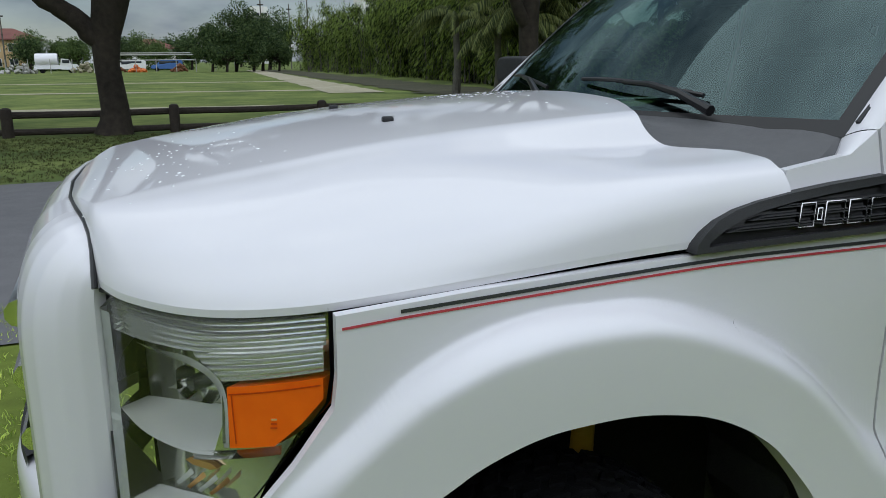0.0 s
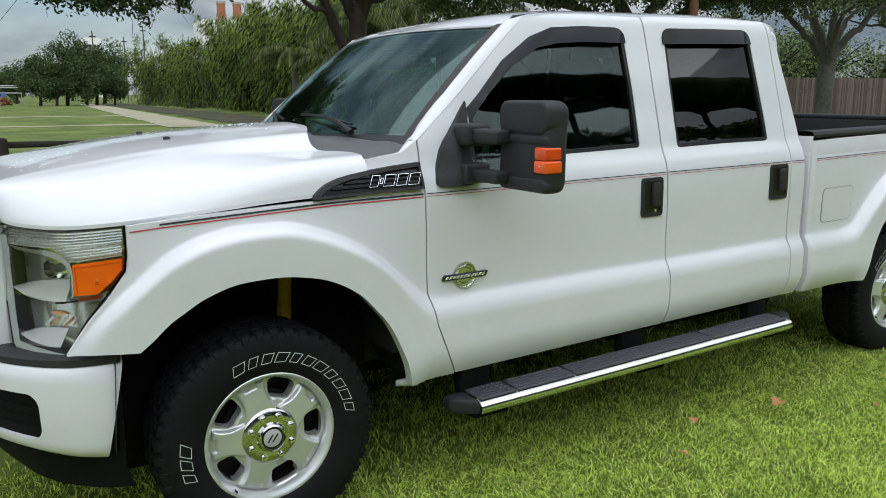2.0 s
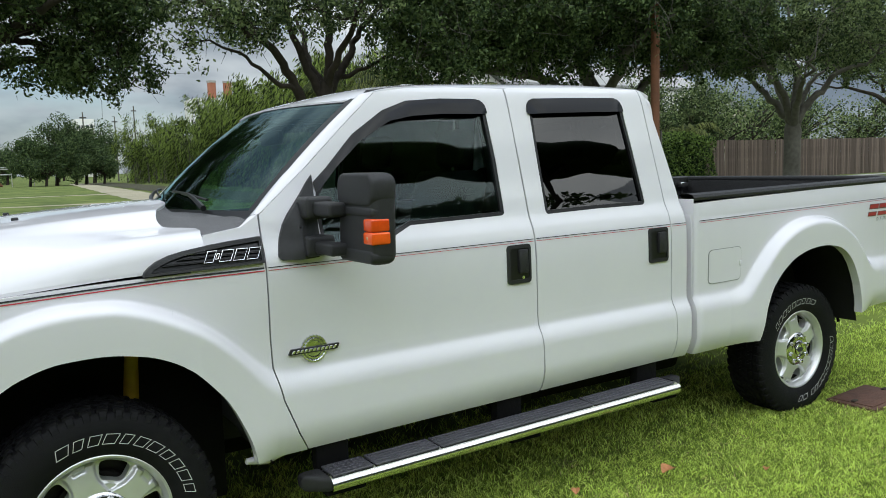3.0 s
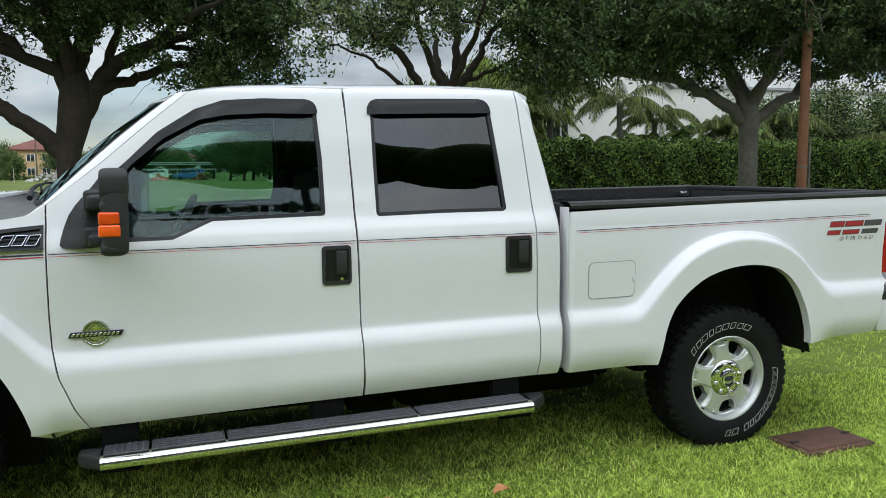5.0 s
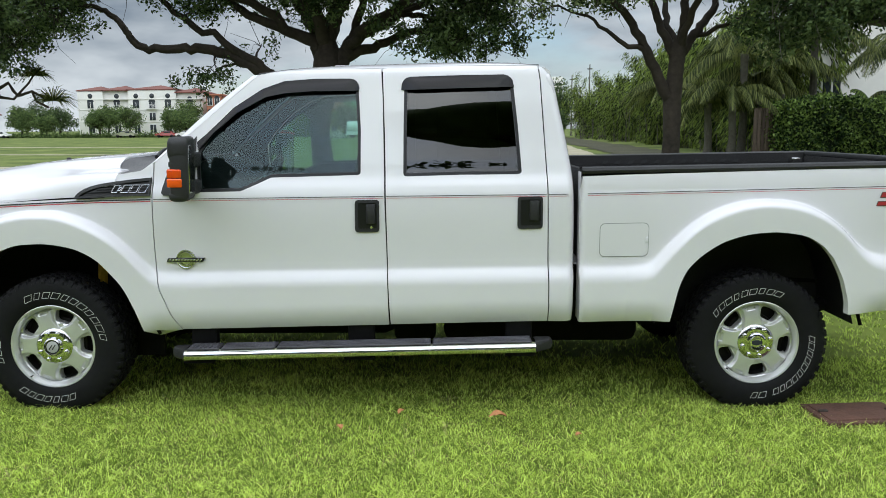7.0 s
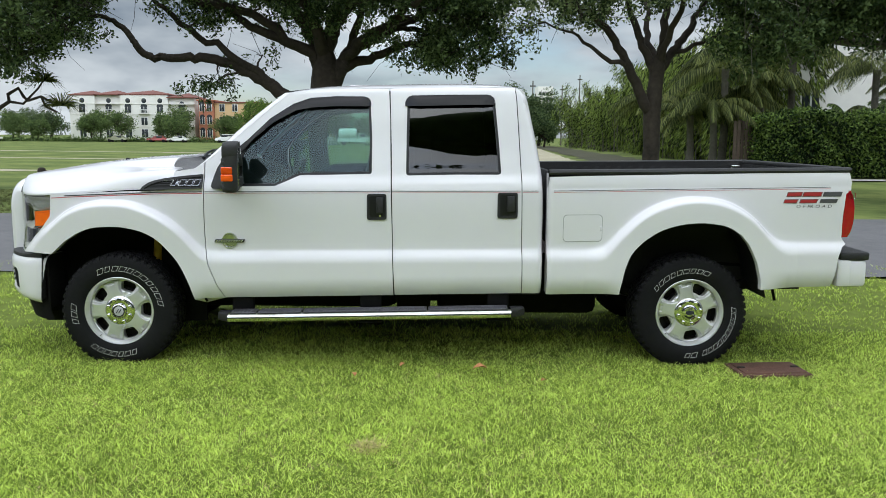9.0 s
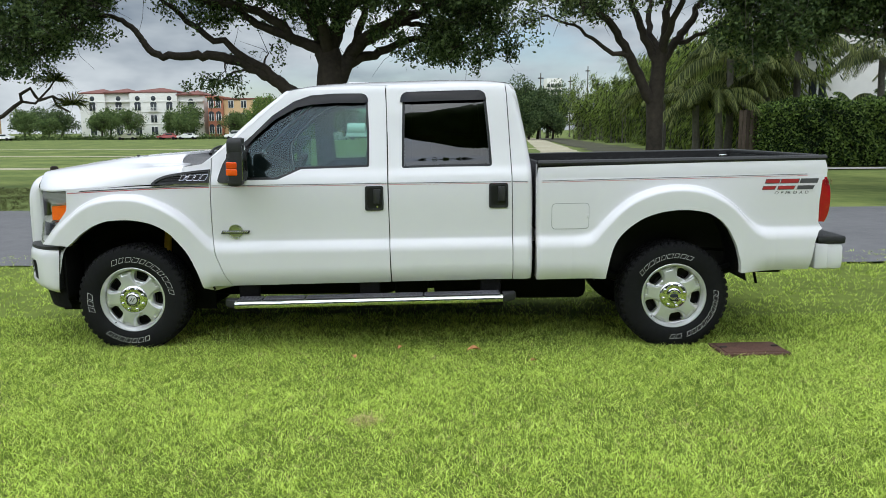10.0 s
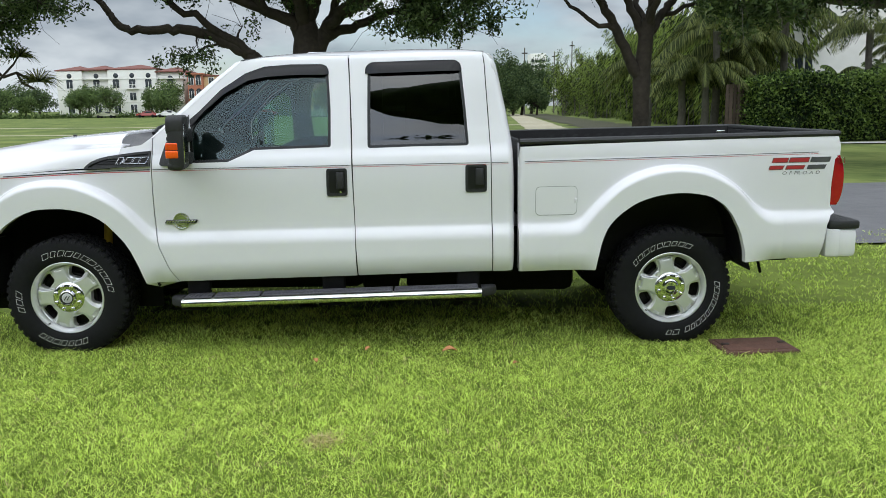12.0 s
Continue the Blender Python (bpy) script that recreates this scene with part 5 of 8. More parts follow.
# Running boards.
for sgn in (-1, 1):
    rb = thing("running_board")
    rb.parent = truck
    tagged(rb, "polished steel running board with dark grey tread pads")

    def oval(u, v, sgn=sgn):
        x = 0.790 + u * (2.700 - 0.790)
        a = 2 * math.pi * v
        return (x, sgn * (1.015 + 0.078 * math.copysign(abs(math.cos(a)) ** 0.75, math.cos(a))), 0.395 + 0.020 * (x - 0.75) + 0.033 * math.copysign(abs(math.sin(a)) ** 0.75, math.sin(a)))
    link_mesh("step_bar", *grid_mesh(16, 32, oval), STEEL, rb)
    for x0, x1, cut in ((0.700, 0.800, -1), (2.690, 2.800, 1)):
        bm = bmesh.new()
        add_box(bm, x0, x1, 0.938, 1.090, 0.368, 0.428, 0.020, 3)
        for q in bm.verts:
            k = (q.co.x - x0) / (x1 - x0)
            k = k if cut > 0 else 1 - k
            q.co.y -= max(0.0, (q.co.y - 0.985) * 1.0) * k * 0.9
            q.co.z += 0.020 * (q.co.x - 0.75)
            q.co.y *= sgn
        part("end_cap", bm, BLACK_PLASTIC, rb, "black rubber end cap")
    for x0, x1 in ((0.80, 0.975), (0.985, 1.28), (1.29, 2.13), (2.14, 2.68)):
        bm = bmesh.new()
        add_box(bm, x0, x1, 0.950, 1.070, 0.424, 0.4325, 0.003, 1)
        for y in (0.965, 0.99, 1.015, 1.04):
            if x0 > 0.9:
                add_box(bm, x0 + 0.01, x1 - 0.01, y, y + 0.009, 0.430, 0.4365, 0.002, 1)
        if x0 < 0.9:
            for i in range(6):
                for j in range(4):
                    add_box(bm, x0 + 0.012 + i * 0.026, x0 + 0.028 + i * 0.026, 0.960 + j * 0.026, 0.974 + j * 0.026, 0.430, 0.4365, 0.002, 1)
        for q in bm.verts:
            q.co.z += 0.020 * (q.co.x - 0.75)
            q.co.y *= sgn
        part("tread_pad", bm, STEP_PAD, rb, "grey ribbed rubber tread pad")
    for x in (0.86, 1.74, 2.62):
        bm = bmesh.new()
        add_box(bm, x - 0.075, x + 0.075, min(sgn * 0.88, sgn * 0.94), max(sgn * 0.88, sgn * 0.94), 0.40, 0.60, 0.02, 2)
        add_box(bm, x - 0.085, x + 0.085, min(sgn * 0.90, sgn * 1.06), max(sgn * 0.90, sgn * 1.06), 0.345 + 0.02 * (x - 0.75), 0.370 + 0.02 * (x - 0.75), 0.01, 2)
        part("step_bracket", bm, CHASSIS, rb)

# Underbody, wheel wells, axles.
for sgn in (-1, 1):
    # added black panels for the chassis and shadow inside the front wheel wells
    box("well_panel", -0.66, 0.52, min(sgn * 0.60, sgn * 0.62), max(sgn * 0.60, sgn * 0.62), 0.27, 0.95, CHASSIS, truck, 0.006)
    box("well_panel", -0.50, -0.48, min(sgn * 0.62, sgn * 0.90), max(sgn * 0.62, sgn * 0.90), 0.42, 0.80, CHASSIS, truck, 0.006)
for sgn in (-1, 1):
    for arch, yo in ((ARCH_F, 0.955), (ARCH_R, 0.955)):
        pts = [(arch[0][0] - 0.02, 0.50)] + arch + [(arch[-1][0] + 0.02, 0.48)]
        cx = sum(p[0] for p in arch) / len(arch)
        big = [(cx + (p[0] - cx) * 1.10, 0.45 + (p[1] - 0.45) * 1.06) for p in pts]
        v = [(p[0], sgn * y, p[1] + rake(p[0])) for y in (yo, 0.55) for p in big]
        n = len(big)
        f = [(k, k + 1, n + k + 1, n + k) for k in range(n - 1)] + [tuple(range(n, 2 * n))]
        link_mesh("wheel_liner", v, f, BEDLINER, truck)
    tube("frame_rail", [(-0.75, sgn * 0.45, 0.58), (0.4, sgn * 0.45, 0.52), (3.2, sgn * 0.45, 0.56), (3.9, sgn * 0.48, 0.72), (4.9, sgn * 0.48, 0.66)], 0.075, CHASSIS, truck, 8)
    tube("shock_absorber", [(0.165, sgn * 0.62, 0.62), (0.185, sgn * 0.60, 0.93)], [0.030, 0.032], YELLOW_PART, truck, 14, "yellow shock absorber")
    tube("leaf_spring", [(3.3, sgn * 0.62, 0.60), (3.65, sgn * 0.62, 0.50), (3.97, sgn * 0.62, 0.47), (4.3, sgn * 0.62, 0.52), (4.65, sgn * 0.62, 0.64)], 0.04, CHASSIS, truck, 8)
    box("rocker", 0.74, 2.92, min(sgn * 0.78, sgn * 0.90), max(sgn * 0.78, sgn * 0.90), 0.53, 0.62, CHASSIS, truck, 0.02)
    tube("rocker_end", [(0.52, sgn * 0.90, 0.50), (0.60, sgn * 0.89, 0.490), (0.74, sgn * 0.88, 0.515)], [0.012, 0.022, 0.012], PAINT, truck, 8)
box("cab_floor", 0.62, 2.90, -0.88, 0.88, 0.56, 0.66, CHASSIS, truck, 0.02)
box("engine_bay", -0.70, 0.62, -0.54, 0.54, 0.60, 1.18, CHASSIS, truck, 0.05)
box("firewall", 0.52, 0.62, -0.86, 0.86, 0.60, 1.36, TRIM_VINYL, truck, 0.02)
for x in (0.0, WHEELBASE):
    tube("axle", [(x, -0.80, HUB_Z), (x, 0, HUB_Z - 0.02), (x, 0.80, HUB_Z)], [0.055, 0.08, 0.055], CHASSIS, truck, 12)
bm = bmesh.new()
bmesh.ops.create_uvsphere(bm, u_segments=20, v_segments=12, radius=0.17, matrix=pose(WHEELBASE, 0.0, HUB_Z))
part("axle_housing", bm, CHASSIS, truck)
tube("exhaust", [(1.2, 0.3, 0.50), (3.2, 0.34, 0.55), (4.0, 0.55, 0.70), (4.5, 0.72, 0.60)], 0.045, DUSTY_SHADE, truck, 10)
box("transmission", 0.35, 1.9, -0.30, 0.26, 0.30, 0.62, CHASSIS, truck, 0.08)
# added black block that hides lit ground, keeping the underside dark
box("skid_plate", 0.75, 3.20, 0.34, 0.74, 0.22, 0.56, CHASSIS, truck, 0.05)
box("crossmember", 1.9, 2.15, -0.60, 0.60, 0.34, 0.55, CHASSIS, truck, 0.04)
tube("spare_tyre", [(4.45, 0, 0.50), (4.45, 0, 0.70)], 0.36, RUBBER, truck, 24)
box("fuel_tank", 2.2, 3.4, -0.48, -0.05, 0.30, 0.66, CHASSIS, truck, 0.06)

# Cabin.
link_mesh("headliner", *grid_mesh(20, 20, lambda u, v: (lambda p: (p[0], p[1] * 0.97, p[2] - 0.045))(roof_pt(0.02 + u * 0.96, v))), HEADLINER, truck)
link_mesh("dashboard", *grid_mesh(20, 10, lambda u, v: (0.60 + 0.42 * math.sin(v * math.pi / 2) - 0.08 * (1 - (2 * u - 1) ** 2) * (1 - v), (2 * u - 1) * 0.83, 1.40 - 0.42 * (1 - math.cos(v * math.pi / 2)) + 0.03 * math.sin(u * 9))), TRIM_VINYL, truck, "dark vinyl dashboard")
v, f = [], []
for k in range(32):
    a = 2 * math.pi * k / 32
    for j in range(8):
        b = 2 * math.pi * j / 8
        r = 0.185 + 0.016 * math.cos(b)
        p = Vector((0.016 * math.sin(b), r * math.cos(a), r * math.sin(a)))
        p.rotate(Euler((0, radians(28), 0)))
        v.append((1.12 + p.x, -0.40 + p.y, 1.28 + p.z))
        f.append((k * 8 + j, k * 8 + (j + 1) % 8, ((k + 1) % 32) * 8 + (j + 1) % 8, ((k + 1) % 32) * 8 + j))
wheel_s = link_mesh("steering_wheel", v, f, TRIM_VINYL, truck, "dark steering wheel")
bm = bmesh.new()
add_box(bm, -0.02, 0.03, -0.17, 0.17, -0.03, 0.03, 0.012, 2, pose(1.12, -0.40, 1.28, 0, 28, 0))
add_tube(bm, [(1.10, -0.40, 1.28), (0.82, -0.40, 1.12)], 0.04, 10)
part("wheel_hub", bm, TRIM_VINYL, wheel_s)


def seat(x, y, w, label):
    s = thing("cabin_seat")
    s.parent = truck
    bm = bmesh.new()
    add_box(bm, x - 0.26, x + 0.24, y - w / 2, y + w / 2, 0.86, 1.02, 0.05, 3)
    part("seat_cushion", bm, TRIM_CLOTH, s)
    bm = bmesh.new()
    add_box(bm, -0.06, 0.06, y - w / 2, y + w / 2, 0, 0.62, 0.05, 3, pose(x + 0.24, 0, 0.96, 0, 12, 0))
    part("seat_back", bm, TRIM_CLOTH, s)
    k = max(1, round(w / 0.55))
    for i in range(k):
        yy = y - w / 2 + w * (i + 0.5) / k
        bm = bmesh.new()
        add_box(bm, -0.045, 0.045, yy - 0.13, yy + 0.13, 0.64, 0.83, 0.04, 3, pose(x + 0.24, 0, 0.96, 0, 12, 0))
        part("headrest", bm, TRIM_CLOTH, s)


seat(1.42, -0.42, 0.54, "")
seat(1.42, 0.42, 0.54, "")
seat(2.40, 0.0, 1.45, "")
box("center_console", 0.95, 1.60, -0.13, 0.13, 0.66, 1.05, TRIM_VINYL, truck, 0.04)
box("inner_mirror", 1.00, 1.03, -0.13, 0.13, 1.72, 1.79, TRIM_VINYL, truck, 0.012)


# ---- wheels ----
def smooth_step(t):
    t = min(1.0, max(0.0, t))
    return t * t * (3 - 2 * t)


def build_wheel(name, words, label, hub_out):
    """A wheel with its outer face towards -y, centred on its hub."""
    w = thing(name)
    w.parent = truck
    tagged(w, label)
    R = 0.400
    prof = [(0.222, -0.085), (0.232, -0.108), (0.250, -0.118), (0.275, -0.126), (0.300, -0.129), (0.330, -0.128), (0.355, -0.124), (0.373, -0.117), (0.382, -0.109), (0.3865, -0.100), (0.3885, -0.06), (0.389, 0.0), (0.3885, 0.06), (0.3865, 0.100), (0.382, 0.108), (0.365, 0.122), (0.32, 0.130), (0.26, 0.12), (0.222, 0.085)]
    link_mesh("tyre", *lathe(prof, 96), RUBBER, w, "black all-terrain tyre with white raised marks")
    # tread blocks, staggered in five rows, and shoulder lugs
    tv, tf = [], []

    def block(a, da, y0, y1, r0, r1, slant):
        i = len(tv)
        for r, sh in ((r0, 1.0), (r1, 0.86)):
            for sa, yy in ((-1, y0), (1, y0), (1, y1), (-1, y1)):
                ang = a + sa * da * sh + slant * (yy - (y0 + y1) / 2)
                tv.append((r * math.cos(ang), (y0 + y1) / 2 + (yy - (y0 + y1) / 2) * (1 if sh == 1 else 0.92), r * math.sin(ang)))
        tf.extend([(i, i + 1, i + 5, i + 4), (i + 1, i + 2, i + 6, i + 5), (i + 2, i + 3, i + 7, i + 6), (i + 3, i, i + 4, i + 7), (i + 4, i + 5, i + 6, i + 7)])
    n = 46
    for k in range(n):
        a = 2 * math.pi * k / n
        for j, (y0, y1, sl) in enumerate(((-0.066, -0.034, 1.2), (-0.028, 0.0, -1.4), (0.005, 0.030, 1.4), (0.036, 0.068, -1.2))):
            block(a + (j % 2) * math.pi / n, 0.048, y0, y1, 0.386, R, sl)
        for sy in (-1, 1):
            block(a, 0.050, sy * 0.076, sy * 0.104, 0.384, R - 0.002, 0)
            i = len(tv)
            for r, d in ((0.385, 0.107), (0.374, 0.117), (0.364, 0.1215)):
                for sa in (-1, 1):
                    tv.append((r * math.cos(a + sa * 0.035), sy * d, r * math.sin(a + sa * 0.035)))
            for r, d in ((0.392, 0.110), (0.377, 0.1195), (0.366, 0.1225)):
                for sa in (-1, 1):
                    tv.append((r * math.cos(a + sa * 0.028), sy * d, r * math.sin(a + sa * 0.028)))
            tf.extend([(i + 6, i + 7, i + 9, i + 8), (i + 8, i + 9, i + 11, i + 10), (i, i + 6, i + 8, i + 2), (i + 2, i + 8, i + 10, i + 4), (i + 1, i + 3, i + 9, i + 7), (i + 3, i + 5, i + 11, i + 9)])
    link_mesh("tread", tv, tf, RUBBER, w, smooth=False)
    # plain raised shapes along the side wall
    for a0, a1, count, inner_r, outer_r, tall in words:
        for k in range(count):
            mv, mf = [], []
            c = radians(a0 + (a1 - a0) * (k + 0.5) / count)
            d = radians(abs(a1 - a0) / count) * 0.36
            lean = -0.035
            d *= 0.80 + 0.30 * ((k * 7 + count) % 3) / 2
            st = 0.0026
            for ra, rb in ((inner_r, inner_r + st), (outer_r - st, outer_r)):
                i = len(mv)
                for r, s in ((ra, -1), (ra, 1), (rb, 1), (rb, -1)):
                    mv.append((r * math.cos(c + s * d + lean * (r - inner_r) * 40), -0.1302, r * math.sin(c + s * d + lean * (r - inner_r) * 40)))
                mf.append((i, i + 1, i + 2, i + 3))
            for s in (-1, 1):
                i = len(mv)
                t = 0.0013 / inner_r
                for r, q in ((inner_r, -1), (inner_r, 1), (outer_r, 1), (outer_r, -1)):
                    ang = c + s * d + q * t + lean * (r - inner_r) * 40
                    mv.append((r * math.cos(ang), -0.1304, r * math.sin(ang)))
                mf.append((i, i + 1, i + 2, i + 3))
            link_mesh("side_wall_mark", mv, mf, WHITE_MARK, w, smooth=False)
    # rim: lip and barrel
    lip = [(0.205, 0.10), (0.205, -0.02), (0.214, -0.055), (0.220, -0.085), (0.228, -0.094), (0.236, -0.100), (0.2405, -0.104), (0.2405, -0.110), (0.235, -0.1135), (0.228, -0.111), (0.222, -0.100), (0.216, -0.092), (0.213, -0.078)]
    link_mesh("rim", *lathe(lip, 96), ALLOY, w, "silver five-spoke alloy rim")
    # face with five windows
    NA, NR = 300, 26
    r0, r1 = 0.095, 0.216

    def window(r, a):
        k = ((a / (2 * math.pi) * 5 + 0.5) % 1.0 - 0.5) * 2 * math.pi / 5
        u, t = (r - 0.172) / 0.035, k * r / (0.048 + 0.30 * (r - 0.172))
        return u ** 4 + t ** 4

    def face_pt(r, a):
        k = abs(((a / (2 * math.pi) * 5) % 1.0 - 0.5) * 2)
        wide = 0.040 + 5.0 * (r - 0.160) ** 2 if r > 0.160 else 0.040 + 6.0 * (0.160 - r) ** 2
        spoke = 1 - smooth_step(((k * math.pi / 5 * r) - wide) / 0.010)
        depth = -0.066 - 0.014 * (1 - ((r - 0.10) / 0.12) ** 2) - 0.014 * spoke * (1 - 0.8 * smooth_step((r - 0.201) / 0.008)) + 0.006 * min(1.0, max(0.0, 2.6 - window(r, a)))
        notch = 0.009 * smooth_step((r - 0.186) / 0.005) * (1 - smooth_step((k * math.pi / 5 * r - 0.020) / 0.006)) * (r < 0.204)
        return (r * math.cos(a), depth + notch, r * math.sin(a))

    def to_edge(r, a):
        """The nearest place on a window's outline, straight out from the window's middle."""
        mid = round(a / (2 * math.pi) * 5) * 2 * math.pi / 5
        for _ in range(6):
            s = window(r, a) ** -0.25
            r, a = 0.172 + (r - 0.172) * s, mid + (a - mid) * s
        return face_pt(r, a)

    polar = [(r0 + (r1 - r0) * j / NR, 2 * math.pi * i / NA) for j in range(NR + 1) for i in range(NA)]
    fv = [face_pt(r, a) for r, a in polar]
    ff = []
    for j in range(NR):
        for i in range(NA):
            rm, am = r0 + (r1 - r0) * (j + 0.5) / NR, 2 * math.pi * (i + 0.5) / NA
            if window(rm, am) > 1.0:
                ff.append((j * NA + i, j * NA + (i + 1) % NA, (j + 1) * NA + (i + 1) % NA, (j + 1) * NA + i))
    count = {}
    for q in ff:
        for a, b in zip(q, q[1:] + q[:1]):
            count[(min(a, b), max(a, b))] = count.get((min(a, b), max(a, b)), []) + [(a, b)]
    rim_edges = [es[0] for es in count.values() if len(es) == 1]
    for k in {k for pair in rim_edges for k in pair}:
        if NA <= k < NR * NA:
            fv[k] = to_edge(*polar[k])
    base = len(fv)
    fv2 = fv + [(x, y + 0.045, z) for x, y, z in fv]
    ff += [(b, a, base + a, base + b) for a, b in rim_edges]
    link_mesh("rim_face", fv2, ff, ALLOY, w, sharp=42)
    v, f = lathe([(0.0001, -0.015), (0.15, -0.015), (0.155, 0.0)], 48)
    link_mesh("brake_disc", v, f, DUSTY_SHADE, w)
    # dark lining over the barrel: shade behind the spokes given by colour
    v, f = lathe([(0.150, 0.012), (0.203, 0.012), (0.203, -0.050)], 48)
    link_mesh("barrel_shade", v, f, DUSTY_SHADE, w)
    # chrome hub ring with eight nuts, and the hub cap
    hp = [(0.106, -0.078), (0.106, -0.088), (0.102, -0.095), (0.094, -0.1005), (0.080, -0.105), (0.066, -0.107), (0.060, -0.105), (0.055, -0.106)]
    if hub_out:
        hp += [(0.0525, -0.112), (0.050, -0.120), (0.044, -0.124), (0.0425, -0.119), (0.0001, -0.119)]
    else:
        hp += [(0.050, -0.110), (0.040, -0.113), (0.0001, -0.114)]
    hub = link_mesh("hub_cap", *lathe(hp, 64), HUB_CHROME, w, "chrome hub cap with eight nuts")
    for k in range(8):
        a = 2 * math.pi * (k + 0.5) / 8
        x, z = 0.079 * math.cos(a), 0.079 * math.sin(a)
        tube("wheel_nut", [(x, -0.098, z), (x, -0.112, z), (x, -0.119, z), (x, -0.122, z)], [0.0135, 0.013, 0.011, 0.006], CHROME, hub, 10)
    v, f = lathe([(0.0001, -0.002), (0.026, -0.002), (0.029, 0.0), (0.029, 0.006)], 32)
    if hub_out:
        for d in (-0.009, 0.009):
            bm = bmesh.new()
            add_box(bm, -0.003, 0.003, -0.1235, -0.1215, -0.017, 0.017, 0.001, 1, pose(d, 0, 0, 0, 35, 0))
            part("emblem_bar", bm, SATIN_BLACK, hub, "dark slanted bar")
    link_mesh("hub_emblem", [(a * 1.15, b - (0.120 if hub_out else 0.1145), c * 1.15 if hub_out else c * 0.5 + a * 0.12) for a, b, c in v], f, surface("emblem_" + name, (0.52, 0.52, 0.53) if hub_out else (0.03, 0.035, 0.05), rough=0.35), hub, "plain silver emblem" if hub_out else "plain dark oval emblem")
    v, f = lathe([(0.030, -0.118), (0.040, -0.121), (0.041, -0.119)], 48)
    link_mesh("hub_ring", v, f, SATIN_BLACK if hub_out else CHROME, hub)
    v, f = lathe([(0.0025, 0), (0.004, -0.02), (0.004, -0.03)], 8)
    link_mesh("valve", [(a + 0.185 * math.cos(2.4), b - 0.085, c - 0.185 * math.sin(1.2)) for a, b, c in v], f, SATIN_BLACK, w)
    return w


fw = build_wheel("front_wheel", [(118, 8, 11, 0.282, 0.318, 1), (200, 172, 3, 0.285, 0.325, 1), (295, 232, 7, 0.285, 0.320, 1)], "alloy front wheel with a chrome hub cap", True)
rw = build_wheel("rear_wheel", [(158, 75, 9, 0.284, 0.316, 1), (18, -62, 10, 0.286, 0.320, 1), (-68, -86, 2, 0.286, 0.320, 1)], "alloy rear wheel with a chrome hub cap", False)
fw.matrix_basis = pose(0.0, -0.815, HUB_Z, 0, 0, 0)
rw.matrix_basis = pose(WHEELBASE, -0.785, HUB_Z, 0, 8, 0)
copy_thing(fw, pose(0.0, 0.815, HUB_Z, 0, 40, 180))
copy_thing(rw, pose(WHEELBASE, 0.785, HUB_Z, 0, 20, 180))

# ---- the place ----
LAWN = surface("lawn_soil", (0.165, 0.212, 0.040), (0.080, 0.106, 0.022), rough=0.95, scale=9, bump=0.6, bump_scale=60, spec=0.15)
FIELD = surface("field_grass", (0.180, 0.215, 0.065), (0.075, 0.105, 0.032), rough=0.95, scale=2.6, bump=0.6, bump_scale=14, spec=0.1, big=0.6)
ASPHALT = surface("asphalt", (0.165, 0.163, 0.168), (0.115, 0.114, 0.120), rough=0.85, scale=5, bump=0.5, bump_scale=160, spec=0.3)
SAND = surface("sandy_track", (0.42, 0.375, 0.28), (0.25, 0.235, 0.15), rough=0.95, scale=3, bump=0.5, bump_scale=30)
CONCRETE = surface("pale_concrete", (0.42, 0.41, 0.38), (0.33, 0.32, 0.30), rough=0.9, scale=6, bump=0.3)
BARK = surface("oak_bark", (0.062, 0.049, 0.037), (0.018, 0.015, 0.012), rough=0.95, scale=9, bump=1.0, bump_scale=22)
BARK_GREY = surface("grey_bark", (0.16, 0.15, 0.125), (0.07, 0.064, 0.052), rough=0.95, scale=9, bump=1.0, bump_scale=30)
OAK_LEAF = leafy("oak_leaves", (0.115, 0.165, 0.055), (0.026, 0.048, 0.016), through_light=0.28)
OAK_LEAF_PALE = leafy("oak_leaves_pale", (0.225, 0.285, 0.115), (0.034, 0.058, 0.022), through_light=0.34)
BAMBOO_LEAF = leafy("bamboo_leaves", (0.215, 0.290, 0.055), (0.018, 0.030, 0.008), through_light=0.38)
HEDGE_LEAF = leafy("hedge_leaves", (0.170, 0.250, 0.055), (0.013, 0.032, 0.008), through_light=0.25)
PALM_LEAF = leafy("palm_leaves", (0.190, 0.215, 0.060), (0.024, 0.038, 0.010), through_light=0.40)
FAR_LEAF = leafy("far_leaves", (0.170, 0.235, 0.075), (0.050, 0.085, 0.028), through_light=0.30)
FAR_DARK = leafy("far_dark_leaves", (0.119, 0.168, 0.063), (0.031, 0.056, 0.021), through_light=0.25)
LIME_LEAF = leafy("lime_green_leaves", (0.190, 0.280, 0.060), (0.060, 0.110, 0.025), through_light=0.32)
PLANK = surface("weathered_plank", (0.160, 0.120, 0.095), (0.085, 0.063, 0.050), rough=0.9, scale=7, bump=0.5, per_object=0.6)
LOG = surface("fence_log", (0.060, 0.048, 0.038), (0.030, 0.024, 0.020), rough=0.95, scale=12, bump=0.6)
POLE_WOOD = surface("orange_brown_pole", (0.21, 0.090, 0.042), (0.11, 0.050, 0.027), rough=0.85, scale=6, bump=0.5)
STUCCO_W = surface("white_stucco", (0.74, 0.73, 0.69), (0.66, 0.65, 0.61), rough=0.9, scale=3, bump=0.2)
STUCCO_Y = surface("tan_stucco", (0.62, 0.43, 0.24), (0.54, 0.37, 0.20), rough=0.9, scale=3, bump=0.2)
